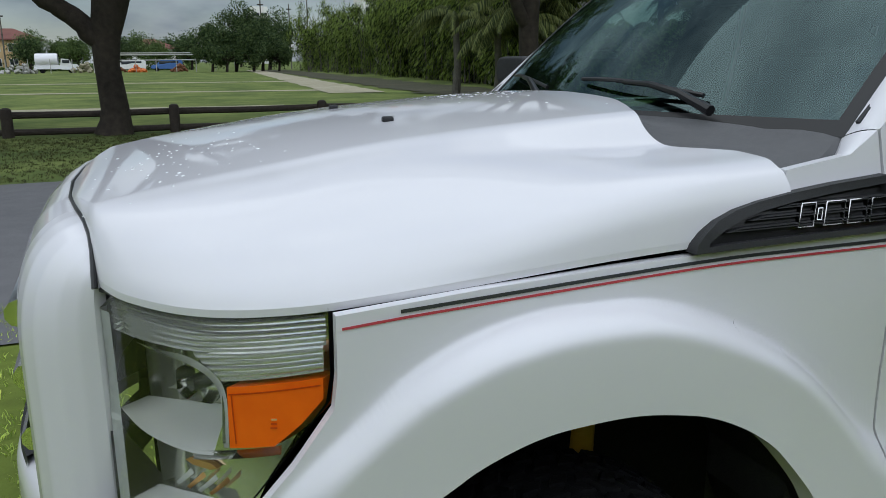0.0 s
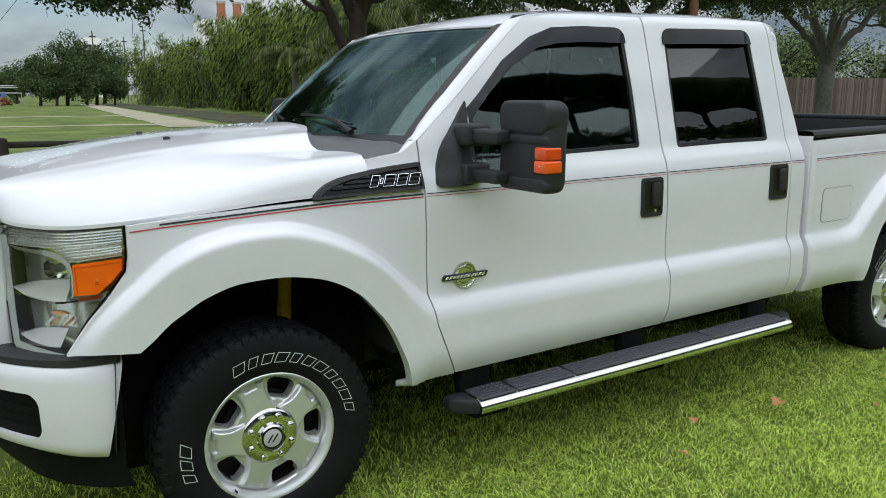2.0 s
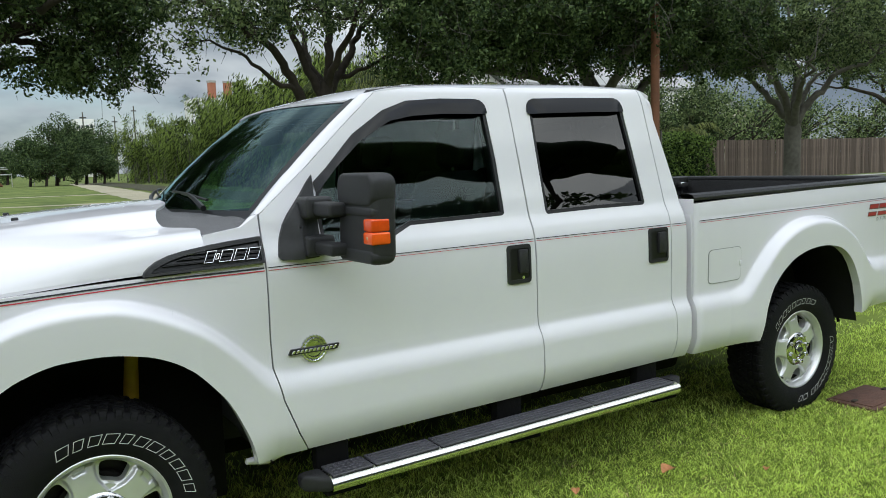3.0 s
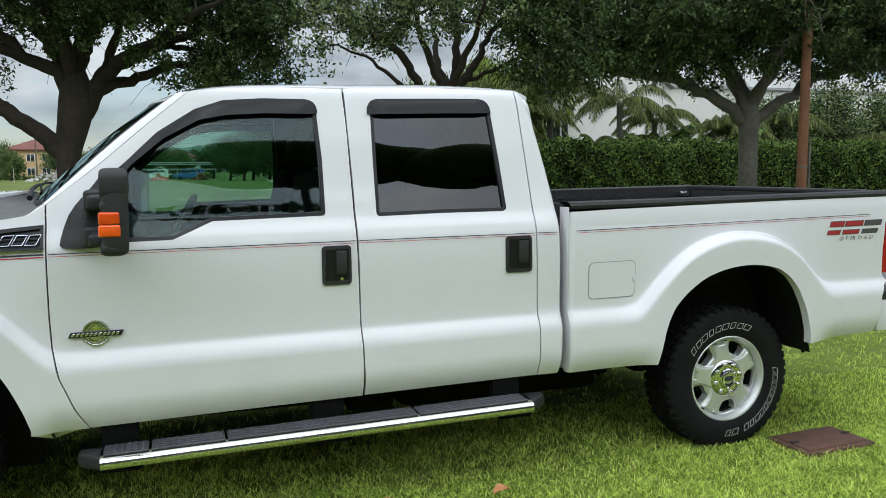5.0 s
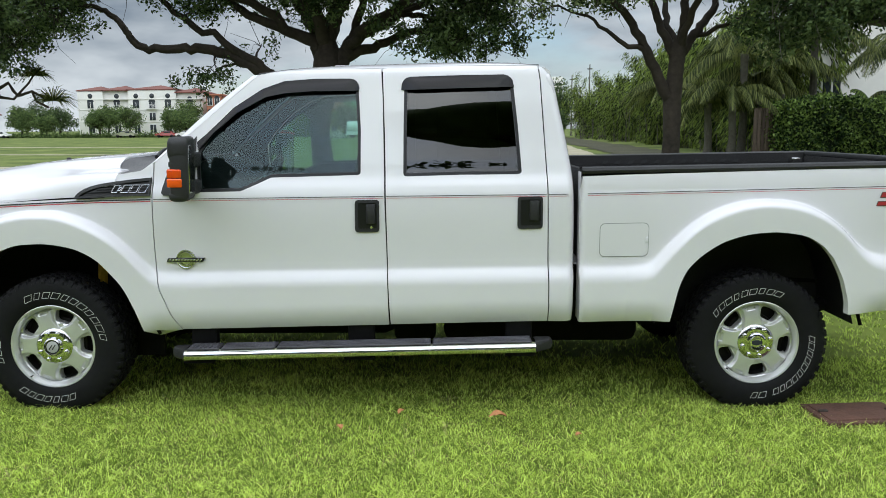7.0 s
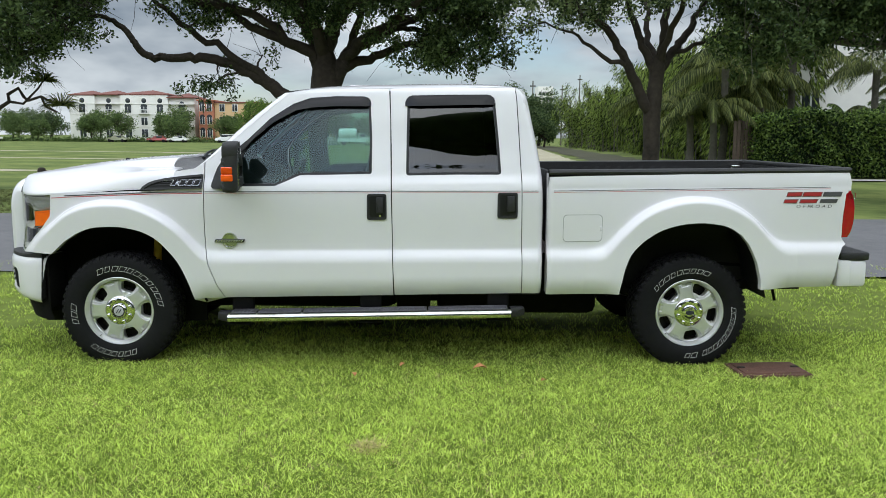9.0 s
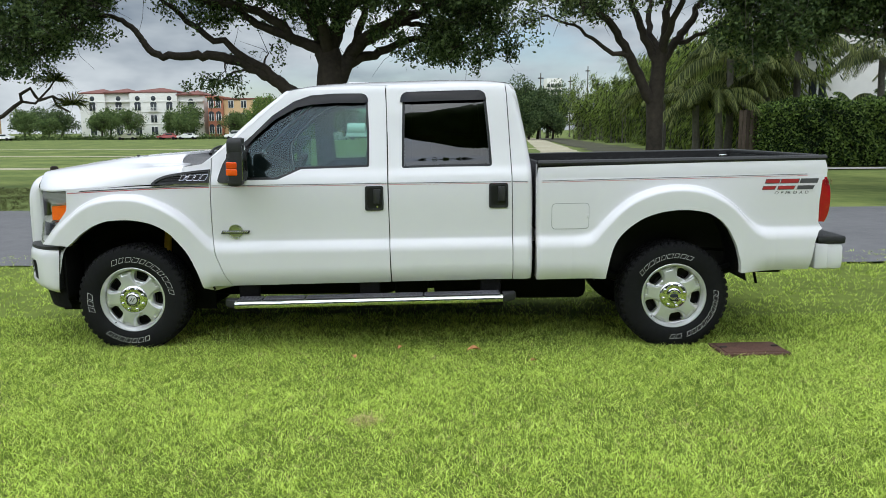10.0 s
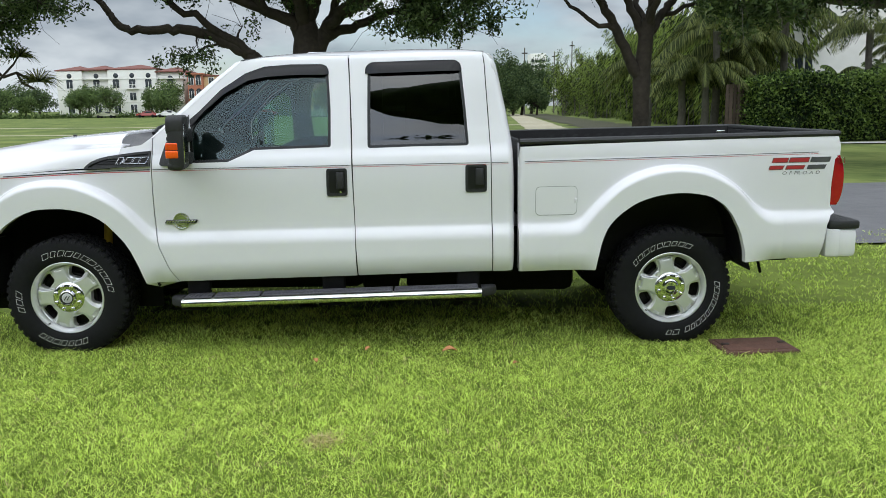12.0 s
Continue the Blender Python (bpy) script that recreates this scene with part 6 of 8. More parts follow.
STUCCO_O = surface("brick_red_stucco", (0.42, 0.17, 0.10), (0.34, 0.13, 0.08), rough=0.9, scale=3, bump=0.2)
ROOF_TILE = surface("red_roof_tile", (0.205, 0.080, 0.062), (0.135, 0.050, 0.042), rough=0.8, scale=4, bump=0.5)
DARK_GLASS = surface("dark_window_glass", (0.035, 0.042, 0.05), rough=0.08, scale=5)
RUST = surface("rusty_lid", (0.165, 0.085, 0.060), (0.085, 0.048, 0.036), rough=0.75, metal=0.3, scale=14, bump=0.6, bump_scale=70)
DRY_LEAF = surface("dry_leaf", (0.58, 0.27, 0.11), (0.34, 0.14, 0.055), rough=0.7, scale=40, bump=0.4)

# Ground: one sheet to the horizon, the near lawn a little uneven.
def ground_z(x, y):
    return 0.03 + 0.012 * math.sin(x * 0.9 + 0.3) * math.cos(y * 1.1) * stair(3 - abs(y + 1), -3, 0)


GX = [-900, -300, -120, -60, -30, -16, -10] + [-8 + 0.5 * k for k in range(45)] + [16, 22, 30, 60, 120, 300, 900]
GY = [-300, -100, -40, -20, -12] + [-10 + 0.5 * k for k in range(27)] + [4.2, 6, 9, 12, 16, 20, 26, 34, 46, 60, 80, 110, 150, 220, 400, 900, 2000]
gv = [(x, y, ground_z(x, y)) for y in GY for x in GX]
gf = [(j * len(GX) + i, j * len(GX) + i + 1, (j + 1) * len(GX) + i + 1, (j + 1) * len(GX) + i) for j in range(len(GY) - 1) for i in range(len(GX) - 1)]
ground = tagged(link_mesh("ground", gv, gf, LAWN), "green lawn and open grass field", "ground", kind="structure")
ground.data.materials.append(FIELD)
for poly in ground.data.polygons:
    if poly.center.y > 9.0:
        poly.material_index = 1


def ragged_strip(name, p0, p1, half, z, material, label, category, kind, seed, rough=0.15, step=1.0):
    """A strip of ground with uneven edges between two points."""
    rnd = random.Random(seed)
    a, b = Vector((*p0, 0)), Vector((*p1, 0))
    n = max(4, int((b - a).length / step))
    d = (b - a).normalized()
    s = Vector((-d.y, d.x, 0))
    v, f = [], []
    for k in range(n + 1):
        c = a.lerp(b, k / n)
        w0, w1 = half * (1 + rough * rnd.uniform(-1, 1)), half * (1 + rough * rnd.uniform(-1, 1))
        v += [tuple(c - s * w0 + Vector((0, 0, z))), tuple(c + s * w1 + Vector((0, 0, z)))]
        if k:
            f.append((2 * k - 2, 2 * k, 2 * k + 1, 2 * k - 1))
    return tagged(link_mesh(name, v, f, material, None, smooth=False), label, category, kind=kind)


ragged_strip("road", (-140, 7.4), (160, 4.6), 3.35, 0.050, ASPHALT, "grey asphalt road beside the lawn", "road", "structure", 3, 0.012, 0.7)
for k, (p0, p1, h) in enumerate((((-70, 36.0), (4.0, 26.2), 0.75), ((-70, 56.5), (10.0, 40.4), 0.75), ((-70, 77.0), (11.0, 60.2), 1.0))):
    ragged_strip("track", p0, p1, h, 0.045, SAND, "pale sandy track across the grass field", "track", "structure", 11 + k, 0.3, 0.8)
ragged_strip("path", (9.2, 36.0), (18.0, 140.0), 1.4, 0.055, SAND, "sandy driveway beside the bamboo row", "path", "structure", 21, 0.08, 1.4)
# the verge strip's dark colour stands for shade at the foot of the bamboo
ragged_strip("verge", (13.6, 28.0), (21.2, 140.0), 2.2, 0.060, surface("shade_dark_soil", (0.075, 0.068, 0.036), (0.030, 0.034, 0.016), rough=0.95, scale=3, bump=0.6, bump_scale=25), "verge coloured dark as soil in the bamboo shade", "verge", "structure", 22, 0.25, 0.9)
ragged_strip("pavement", (12.0, 24.3), (90.0, 23.6), 0.55, 0.075, CONCRETE, "narrow pale concrete walk before the hedge", "pavement", "structure", 31, 0.02, 1.5)


# Leaves in bulk, with numpy.
def leaf_mesh(name, centers, length, width, material, parent, seed, droop=0.0, fold=0.35, label="", kind="", flat=0.0, dirs=None):
    """Many small leaves, each a folded diamond of four triangles' outline, at the given places."""
    rng = np.random.default_rng(seed)
    n = len(centers)
    d = rng.normal(size=(n, 3)) if dirs is None else dirs + rng.normal(size=(n, 3)) * 0.35
    d[:, 2] = d[:, 2] * (1 - flat) - droop
    d /= np.linalg.norm(d, axis=1, keepdims=True)
    r = rng.normal(size=(n, 3))
    s = np.cross(d, r)
    s /= np.linalg.norm(s, axis=1, keepdims=True) + 1e-9
    up = np.cross(s, d)
    ln = (length * rng.uniform(0.65, 1.25, n))[:, None]
    wd = (width * rng.uniform(0.7, 1.2, n))[:, None]
    c = np.asarray(centers)
    tip, tail = c + d * ln * 0.5, c - d * ln * 0.5
    left, right = c + s * wd * 0.5 + up * wd * fold * 0.5, c - s * wd * 0.5 + up * wd * fold * 0.5
    verts = np.stack([tail, left, tip, right], 1).reshape(-1, 3)
    me = bpy.data.meshes.new(name)
    me.vertices.add(4 * n)
    me.vertices.foreach_set("co", verts.ravel())
    idx = (np.arange(n) * 4)[:, None]
    tris = np.concatenate([idx + [0, 1, 2], idx + [0, 2, 3]], 1).reshape(-1)
    me.loops.add(len(tris))
    me.loops.foreach_set("vertex_index", tris.astype(np.int32))
    me.polygons.add(2 * n)
    me.polygons.foreach_set("loop_start", np.arange(0, 6 * n, 3, dtype=np.int32))
    me.update(calc_edges=True)
    me.materials.append(material)
    ob = new(name, me)
    if parent:
        ob.parent = parent
    return tagged(ob, label, kind=kind)


def limb_path(a, b, rnd, bend=0.15, n=6):
    a, b = Vector(a), Vector(b)
    d = b - a
    off = Vector((rnd.uniform(-1, 1), rnd.uniform(-1, 1), rnd.uniform(-0.2, 1))) * d.length * bend
    return [a.lerp(b, k / n) + off * math.sin(math.pi * k / n) + Vector((rnd.gauss(0, 1), rnd.gauss(0, 1), rnd.gauss(0, 1))) * d.length * 0.018 * (0 < k < n) for k in range(n + 1)]


def oak(base, trunk, limbs, lobes, clusters, per, seed, leaf_len=0.11, bark=BARK, leaf=OAK_LEAF, label="", low=None, spread_r=0.75):
    """trunk: points with radii from the ground up; limbs: lists of points with radii; lobes: (centre, radii) where the crown's leaves hang."""
    rnd = random.Random(seed)
    rng = np.random.default_rng(seed)
    tree = thing("oak_tree", label, "tree")
    tree.location = base
    B = Vector(base)
    bm = bmesh.new()
    add_tube(bm, [Vector(p[:3]) - B for p in trunk], [p[3] for p in trunk], 14, cap=False)
    part("trunk", bm, bark, tree, sharp=80)
    nodes = []
    for lm in limbs:
        pts, rad = [], []
        for (p, q) in zip(lm, lm[1:]):
            a, b = Vector(p[:3]), Vector(q[:3])
            for k in range(5):
                t = k / 5
                pts.append(a.lerp(b, t) + Vector((rnd.gauss(0, 1), rnd.gauss(0, 1), rnd.gauss(0, 1))) * 0.035 * (a - b).length * (k > 0))
                rad.append(p[3] + (q[3] - p[3]) * t)
        pts.append(Vector(lm[-1][:3]))
        rad.append(lm[-1][3])
        bm = bmesh.new()
        add_tube(bm, [p - B for p in pts], rad, 9)
        part("limb", bm, bark, tree, sharp=80)
        nodes += list(zip(pts[3:], rad[3:]))
    # leaf clusters in the lobes, each on a twig from the nearest limb
    vol = np.array([np.prod(r) ** 0.8 for _, r in lobes])
    bm = bmesh.new()
    spots = []
    for _ in range(clusters):
        c, r = lobes[rng.choice(len(lobes), p=vol / vol.sum())]
        d = rng.normal(size=3)
        d /= np.linalg.norm(d)
        p = Vector(np.array(c) + d * np.array(r) * rng.uniform(0.35, 1.0) ** 0.6)
        if low and p.z < low(p.x, p.y):
            continue
        q, rq = min(nodes, key=lambda n: (n[0] - p).length + (0.8 if n[0].z > p.z + 0.5 else 0))
        path = limb_path(q, p, rnd, 0.16, 5)
        r0 = min(0.045, rq * 0.6)
        add_tube(bm, [s - B for s in path], [r0 + (0.008 - r0) * k / 5 for k in range(6)], 5, cap=False)
        for k in range(3):
            e = p + Vector(rng.normal(size=3)) * spread_r * 0.7
            add_tube(bm, [s - B for s in limb_path(path[4], e, rnd, 0.2, 3)], [0.010, 0.008, 0.006, 0.004], 4, cap=False)
        m = int(per * rng.uniform(0.5, 1.4))
        sub = rng.normal(size=(6, 3)) * np.array([1, 1, 0.7]) * spread_r * 0.48
        g = rng.normal(size=(m, 3)) * spread_r * 0.15 + sub[rng.integers(0, 6, m)]
        spots.append(np.array(p) + g)
        nodes.append((path[3], 0.02))
    part("twig", bm, bark, tree, sharp=80)
    tagged(tree.children[-1], kind="stuff")
    pts = np.concatenate(spots) - np.array(base)
    leaf_mesh("crown", pts, leaf_len, leaf_len * 0.46, leaf, tree, seed + 1, droop=0.35, kind="stuff")
    return tree


# The wide oak by the log fence.
TA = (-1.25, 17.0, 0.0)
oak(TA, [(-1.28, 17.0, 0.0, 0.44), (-1.23, 17.0, 0.3, 0.34), (-1.22, 17.0, 0.6, 0.30), (-1.29, 17.0, 1.5, 0.265), (-1.27, 17.0, 2.1, 0.31), (-1.13, 17.0, 2.7, 0.37), (-1.03, 17.0, 3.2, 0.42), (-1.02, 17.05, 3.6, 0.38), (-1.05, 17.1, 4.0, 0.26)],
    [[(-1.30, 17.0, 1.95, 0.24), (-1.75, 17.0, 2.42, 0.215), (-2.18, 17.0, 2.75, 0.195), (-2.83, 17.0, 3.22, 0.18), (-3.64, 17.0, 3.65, 0.16), (-4.29, 17.0, 3.79, 0.14), (-5.11, 17.0, 3.81, 0.125), (-5.93, 17.0, 3.77, 0.11), (-6.33, 17.0, 4.02, 0.10), (-6.53, 17.0, 4.33, 0.09), (-6.79, 17.0, 4.65, 0.082), (-7.27, 17.0, 4.92, 0.07), (-8.2, 16.9, 5.1, 0.05), (-9.6, 16.7, 5.4, 0.03)],
     [(-0.90, 17.0, 3.0, 0.27), (-0.62, 17.0, 3.52, 0.235), (-0.35, 17.0, 3.97, 0.20), (0.47, 16.9, 4.45, 0.165), (0.95, 16.8, 4.69, 0.14), (1.6, 16.7, 4.93, 0.10), (2.6, 16.4, 5.4, 0.05)],
     [(-1.2, 17.1, 3.6, 0.24), (-1.6, 17.4, 4.8, 0.19), (-2.4, 17.6, 5.7, 0.14), (-3.6, 17.8, 6.5, 0.09), (-5.0, 18.0, 7.2, 0.05)],
     [(-1.05, 17.1, 3.9, 0.24), (-0.8, 17.5, 5.0, 0.2), (-0.3, 18.2, 6.1, 0.15), (0.8, 18.8, 7.2, 0.1), (1.8, 19.4, 8.0, 0.05)],
     [(-1.05, 17.0, 3.9, 0.20), (-1.3, 16.4, 4.9, 0.16), (-1.8, 15.2, 5.8, 0.12), (-2.6, 13.6, 6.4, 0.07), (-3.2, 12.4, 6.6, 0.04)],
     [(-1.2, 17.05, 3.5, 0.20), (-1.38, 17.0, 3.98, 0.175), (-2.15, 16.9, 4.28, 0.145), (-3.12, 16.8, 4.67, 0.115), (-3.75, 16.7, 5.22, 0.085), (-4.7, 16.5, 5.9, 0.045)],
     [(-2.55, 17.0, 3.02, 0.13), (-2.98, 16.9, 3.47, 0.12), (-3.79, 16.8, 3.95, 0.105), (-5.07, 16.6, 4.74, 0.08), (-5.7, 16.4, 5.36, 0.06), (-6.9, 16.0, 6.0, 0.03)],
     [(-1.3, 17.0, 4.0, 0.15), (-3.0, 16.6, 5.0, 0.12), (-5.0, 16.0, 5.5, 0.09), (-6.8, 15.6, 6.0, 0.05)],
     [(-0.62, 17.0, 3.6, 0.15), (0.5, 16.2, 4.5, 0.12), (1.6, 14.9, 5.0, 0.08), (2.6, 13.6, 5.4, 0.04)],
     [(-0.85, 17.0, 3.3, 0.17), (-0.2, 17.1, 3.75, 0.15), (0.55, 17.1, 3.95, 0.12), (1.4, 17.0, 4.25, 0.09), (2.1, 16.8, 4.2, 0.05)],
     [(-1.0, 17.0, 4.0, 0.17), (-0.55, 16.8, 4.9, 0.14), (0.1, 16.6, 5.7, 0.10), (0.9, 16.3, 6.5, 0.05)],
     [(-0.35, 17.0, 3.97, 0.13), (-0.1, 16.8, 4.7, 0.11), (0.2, 16.5, 5.6, 0.07), (0.1, 16.2, 6.6, 0.03)],
     [(0.95, 16.8, 4.69, 0.09), (1.6, 16.8, 4.62, 0.07), (2.2, 16.8, 4.5, 0.04)]],
    [((-5.5, 16.5, 6.9), (4.2, 3.6, 1.4)), ((-0.4, 16.8, 7.2), (3.4, 4.0, 1.9)), ((-9.2, 16.6, 5.5), (2.4, 2.4, 1.6)), ((-9.9, 16.4, 4.7), (1.9, 1.6, 1.1)), ((-7.9, 16.5, 5.6), (1.2, 1.2, 0.8)), ((2.2, 16.0, 5.6), (1.6, 2.2, 1.3)), ((2.7, 16.5, 4.4), (1.25, 1.2, 1.0)), ((2.9, 16.6, 5.0), (1.3, 1.4, 1.3)), ((3.0, 16.5, 5.9), (1.5, 1.6, 1.1)), ((-4.3, 17.0, 3.25), (0.55, 0.6, 0.5)), ((-3.0, 17.0, 4.05), (0.8, 0.7, 0.35)), ((-2.5, 13.2, 6.9), (3.6, 2.4, 1.1)), ((-10.4, 16.3, 3.9), (1.6, 1.4, 0.7)), ((-2.6, 17.2, 5.5), (2.0, 1.6, 0.7)), ((-5.0, 16.6, 5.5), (1.4, 1.0, 0.5)), ((-8.6, 15.6, 4.6), (1.0, 1.0, 0.7)), ((0.6, 16.4, 6.0), (2.6, 1.8, 0.9)), ((-4.4, 16.6, 4.75), (0.7, 0.7, 0.35)), ((1.5, 16.3, 4.3), (1.2, 1.0, 0.6)), ((2.5, 16.3, 3.45), (0.8, 0.8, 0.45)), ((3.6, 16.3, 3.9), (0.8, 0.8, 0.5)), ((-0.5, 16.0, 5.2), (1.6, 1.2, 0.6))],
    500, 290, 41, 0.130, BARK, OAK_LEAF, "large spreading oak with a dark forked trunk by the log fence")

# Slimmer oaks along the far side of the road.
def street_oak(x, y, h, seed, label, bark=BARK_GREY, leaf=OAK_LEAF_PALE, r=0.24, fork=2.1, clusters=150, per=210, wide=3.6, drop=0.0):
    rnd = random.Random(seed)
    lean = rnd.uniform(-0.15, 0.15)
    limbs = []
    for k in range(6):
        a = k * 2 * math.pi / 6 + rnd.uniform(-0.3, 0.3)
        up = rnd.uniform(0.5, 1.0)
        limbs.append([(x + lean, y, fork - 0.1 + 0.12 * (k % 3), r * 0.62), (x + lean + 0.55 * math.cos(a), y + 0.55 * math.sin(a), fork + 0.9 * up + 0.2, r * 0.46), (x + 1.5 * math.cos(a), y + 1.5 * math.sin(a), fork + 1.9 * up + 0.3, r * 0.30), (x + wide * 0.8 * math.cos(a), y + wide * 0.8 * math.sin(a), fork + 2.4 * up + 0.7, 0.03)])
    limbs.append([(x + lean, y, fork, r * 0.7), (x + 0.2, y, fork + 1.5, r * 0.45), (x - 0.1, y + 0.2, h - 1.0, 0.04)])
    return oak((x, y, 0.0), [(x, y, 0.0, r * 1.5), (x, y, 0.3, r * 1.08), (x + lean * 0.5, y, fork * 0.6, r), (x + lean, y, fork, r * 1.05), (x + lean, y, fork + 0.4, r * 0.7)], limbs,
               [((x, y, h - 1.4), (wide * 0.85, wide * 0.85, 1.5)), ((x - wide * 0.55, y, h - 2.3 - drop), (wide * 0.5, wide * 0.6, 1.1)), ((x + wide * 0.55, y, h - 2.3 - drop), (wide * 0.55, wide * 0.6, 1.1)), ((x, y - wide * 0.5, h - 2.0), (wide * 0.6, wide * 0.4, 1.0))],
               clusters, int(per * 1.25), seed, 0.14, bark, leaf, label)


X, Y = 7.95, 15.3
oak((X, Y, 0.0), [(X, Y, 0.0, 0.34), (X, Y, 0.3, 0.25), (X + 0.04, Y, 1.3, 0.215), (X + 0.02, Y, 2.3, 0.23), (X + 0.08, Y, 3.0, 0.20), (X + 0.12, Y, 3.5, 0.19), (X + 0.14, Y, 3.8, 0.14)],
    [[(X - 0.02, Y, 2.15, 0.17), (X - 0.32, Y - 0.1, 2.75, 0.14), (X - 0.72, Y - 0.25, 3.5, 0.125), (X - 1.25, Y - 0.4, 4.3, 0.10), (X - 2.2, Y - 0.6, 5.0, 0.07), (X - 3.4, Y - 0.8, 5.5, 0.03)],
     [(X + 0.10, Y, 3.3, 0.14), (X + 0.50, Y + 0.2, 3.85, 0.12), (X + 0.95, Y + 0.4, 4.4, 0.10), (X + 1.4, Y + 0.5, 5.2, 0.075), (X + 2.3, Y + 0.7, 6.0, 0.03)],
     [(X + 0.12, Y, 3.5, 0.14), (X + 0.22, Y - 0.1, 4.3, 0.115), (X + 0.30, Y, 5.2, 0.09), (X + 0.15, Y + 0.2, 6.8, 0.04)],
     [(X + 0.08, Y, 3.2, 0.13), (X - 0.18, Y + 0.1, 3.9, 0.11), (X - 0.50, Y + 0.2, 4.7, 0.09), (X - 0.9, Y + 0.3, 6.0, 0.04)],
     [(X - 0.72, Y - 0.25, 3.5, 0.075), (X - 1.5, Y - 0.5, 3.75, 0.055), (X - 2.3, Y - 0.7, 4.3, 0.035), (X - 3.2, Y - 0.8, 4.5, 0.02)],
     [(X + 0.50, Y + 0.2, 3.85, 0.07), (X + 1.4, Y - 0.1, 4.2, 0.05), (X + 2.4, Y - 0.3, 4.7, 0.025)],
     [(X + 0.12, Y, 3.6, 0.11), (X + 0.3, Y - 0.9, 4.6, 0.08), (X + 0.2, Y - 2.2, 5.5, 0.035)],
     [(X + 0.12, Y, 3.6, 0.11), (X + 0.0, Y + 0.9, 4.6, 0.08), (X + 0.3, Y + 2.2, 5.8, 0.035)]],
    [((X, Y, 7.0), (3.3, 3.3, 1.5)), ((X - 2.3, Y - 0.6, 5.6), (2.0, 2.0, 1.1)), ((X + 2.2, Y, 6.0), (2.0, 2.2, 1.1)), ((X - 2.6, Y - 0.7, 4.6), (1.3, 1.0, 0.6)), ((X, Y - 1.9, 5.8), (2.2, 1.5, 0.9))],
    125, 220, 51, 0.13, BARK, OAK_LEAF_PALE, "oak tree with several rising dark limbs")
OX, OY = 16.58, 14.2
oak((OX, OY, 0.0), [(OX, OY, 0.0, 0.40), (OX, OY, 0.3, 0.30), (OX + 0.02, OY, 1.4, 0.26), (OX, OY, 2.5, 0.27), (OX, OY, 3.0, 0.29), (OX - 0.02, OY, 3.4, 0.20)],
    [[(OX - 0.05, OY, 2.8, 0.19), (15.3, OY, 3.55, 0.16), (14.2, OY, 3.95, 0.135), (12.1, OY - 0.1, 4.1, 0.09), (10.6, OY - 0.3, 4.6, 0.04)],
     [(OX - 0.05, OY, 3.1, 0.18), (15.85, OY + 0.2, 4.45, 0.135), (15.2, OY + 0.3, 5.6, 0.09), (14.3, OY + 0.4, 6.8, 0.04)],
     [(OX + 0.05, OY, 2.8, 0.18), (17.6, OY, 3.43, 0.15), (18.9, OY, 4.15, 0.12), (21.3, OY - 0.2, 4.6, 0.075), (23.0, OY - 0.4, 5.2, 0.03)],
     [(OX + 0.05, OY, 3.1, 0.17), (17.3, OY - 0.2, 4.4, 0.13), (18.2, OY - 0.3, 5.5, 0.09), (18.9, OY - 0.3, 6.9, 0.04)],
     [(OX, OY, 3.1, 0.16), (16.4, OY - 1.2, 4.6, 0.11), (16.8, OY - 2.6, 5.4, 0.05)],
     [(OX, OY, 3.1, 0.16), (16.8, OY + 1.2, 4.8, 0.11), (16.5, OY + 2.6, 6.0, 0.05)],
     [(14.2, OY, 3.95, 0.08), (13.4, OY - 0.3, 4.9, 0.06), (12.6, OY - 0.5, 5.7, 0.03)]],
    [((OX, OY, 7.2), (4.6, 3.4, 1.5)), ((12.9, OY - 0.2, 5.7), (2.5, 2.0, 0.9)), ((20.6, OY - 0.2, 6.0), (2.7, 2.2, 1.1)), ((OX, OY - 2.2, 5.9), (3.2, 1.4, 0.8)), ((10.5, OY - 0.4, 5.0), (1.4, 1.2, 1.4)), ((10.3, OY - 0.4, 5.4), (1.3, 1.2, 1.6)), ((23.0, OY, 5.4), (1.6, 1.4, 0.8)), ((15.0, OY - 1.0, 6.2), (3.4, 2.0, 1.0)), ((19.0, OY - 1.0, 6.2), (3.2, 2.0, 1.0)), ((14.4, OY - 0.6, 5.1), (2.6, 1.5, 0.6)), ((18.9, OY - 0.6, 5.2), (2.8, 1.5, 0.7)), ((21.6, OY - 0.5, 5.2), (2.2, 1.4, 0.7)), ((13.2, OY - 0.4, 4.75), (2.2, 1.6, 0.55)), ((16.5, OY - 1.0, 4.9), (2.4, 1.4, 0.55)), ((19.5, OY - 0.6, 4.8), (2.6, 1.5, 0.6)), ((10.4, OY - 0.4, 4.15), (1.3, 1.2, 0.6)), ((12.2, OY - 0.3, 4.5), (1.5, 1.2, 0.45)), ((13.8, OY - 0.4, 4.45), (1.6, 1.2, 0.5)), ((15.2, OY - 0.5, 4.3), (1.3, 1.1, 0.5))],
    680, 235, 52, 0.135, BARK_GREY, OAK_LEAF, "leafy street oak with low spreading limbs and a grey trunk")
street_oak(25.6, 14.0, 7.8, 53, "street oak with a leaning grey trunk", BARK_GREY, OAK_LEAF_PALE, 0.28, 2.4, 150, 220, 4.6, 0.2)
street_oak(39.0, 17.0, 8.4, 54, "street oak with a dark trunk by the plank fence", BARK, OAK_LEAF_PALE, 0.30, 2.6, 115, 220, 5.2, 0.5)


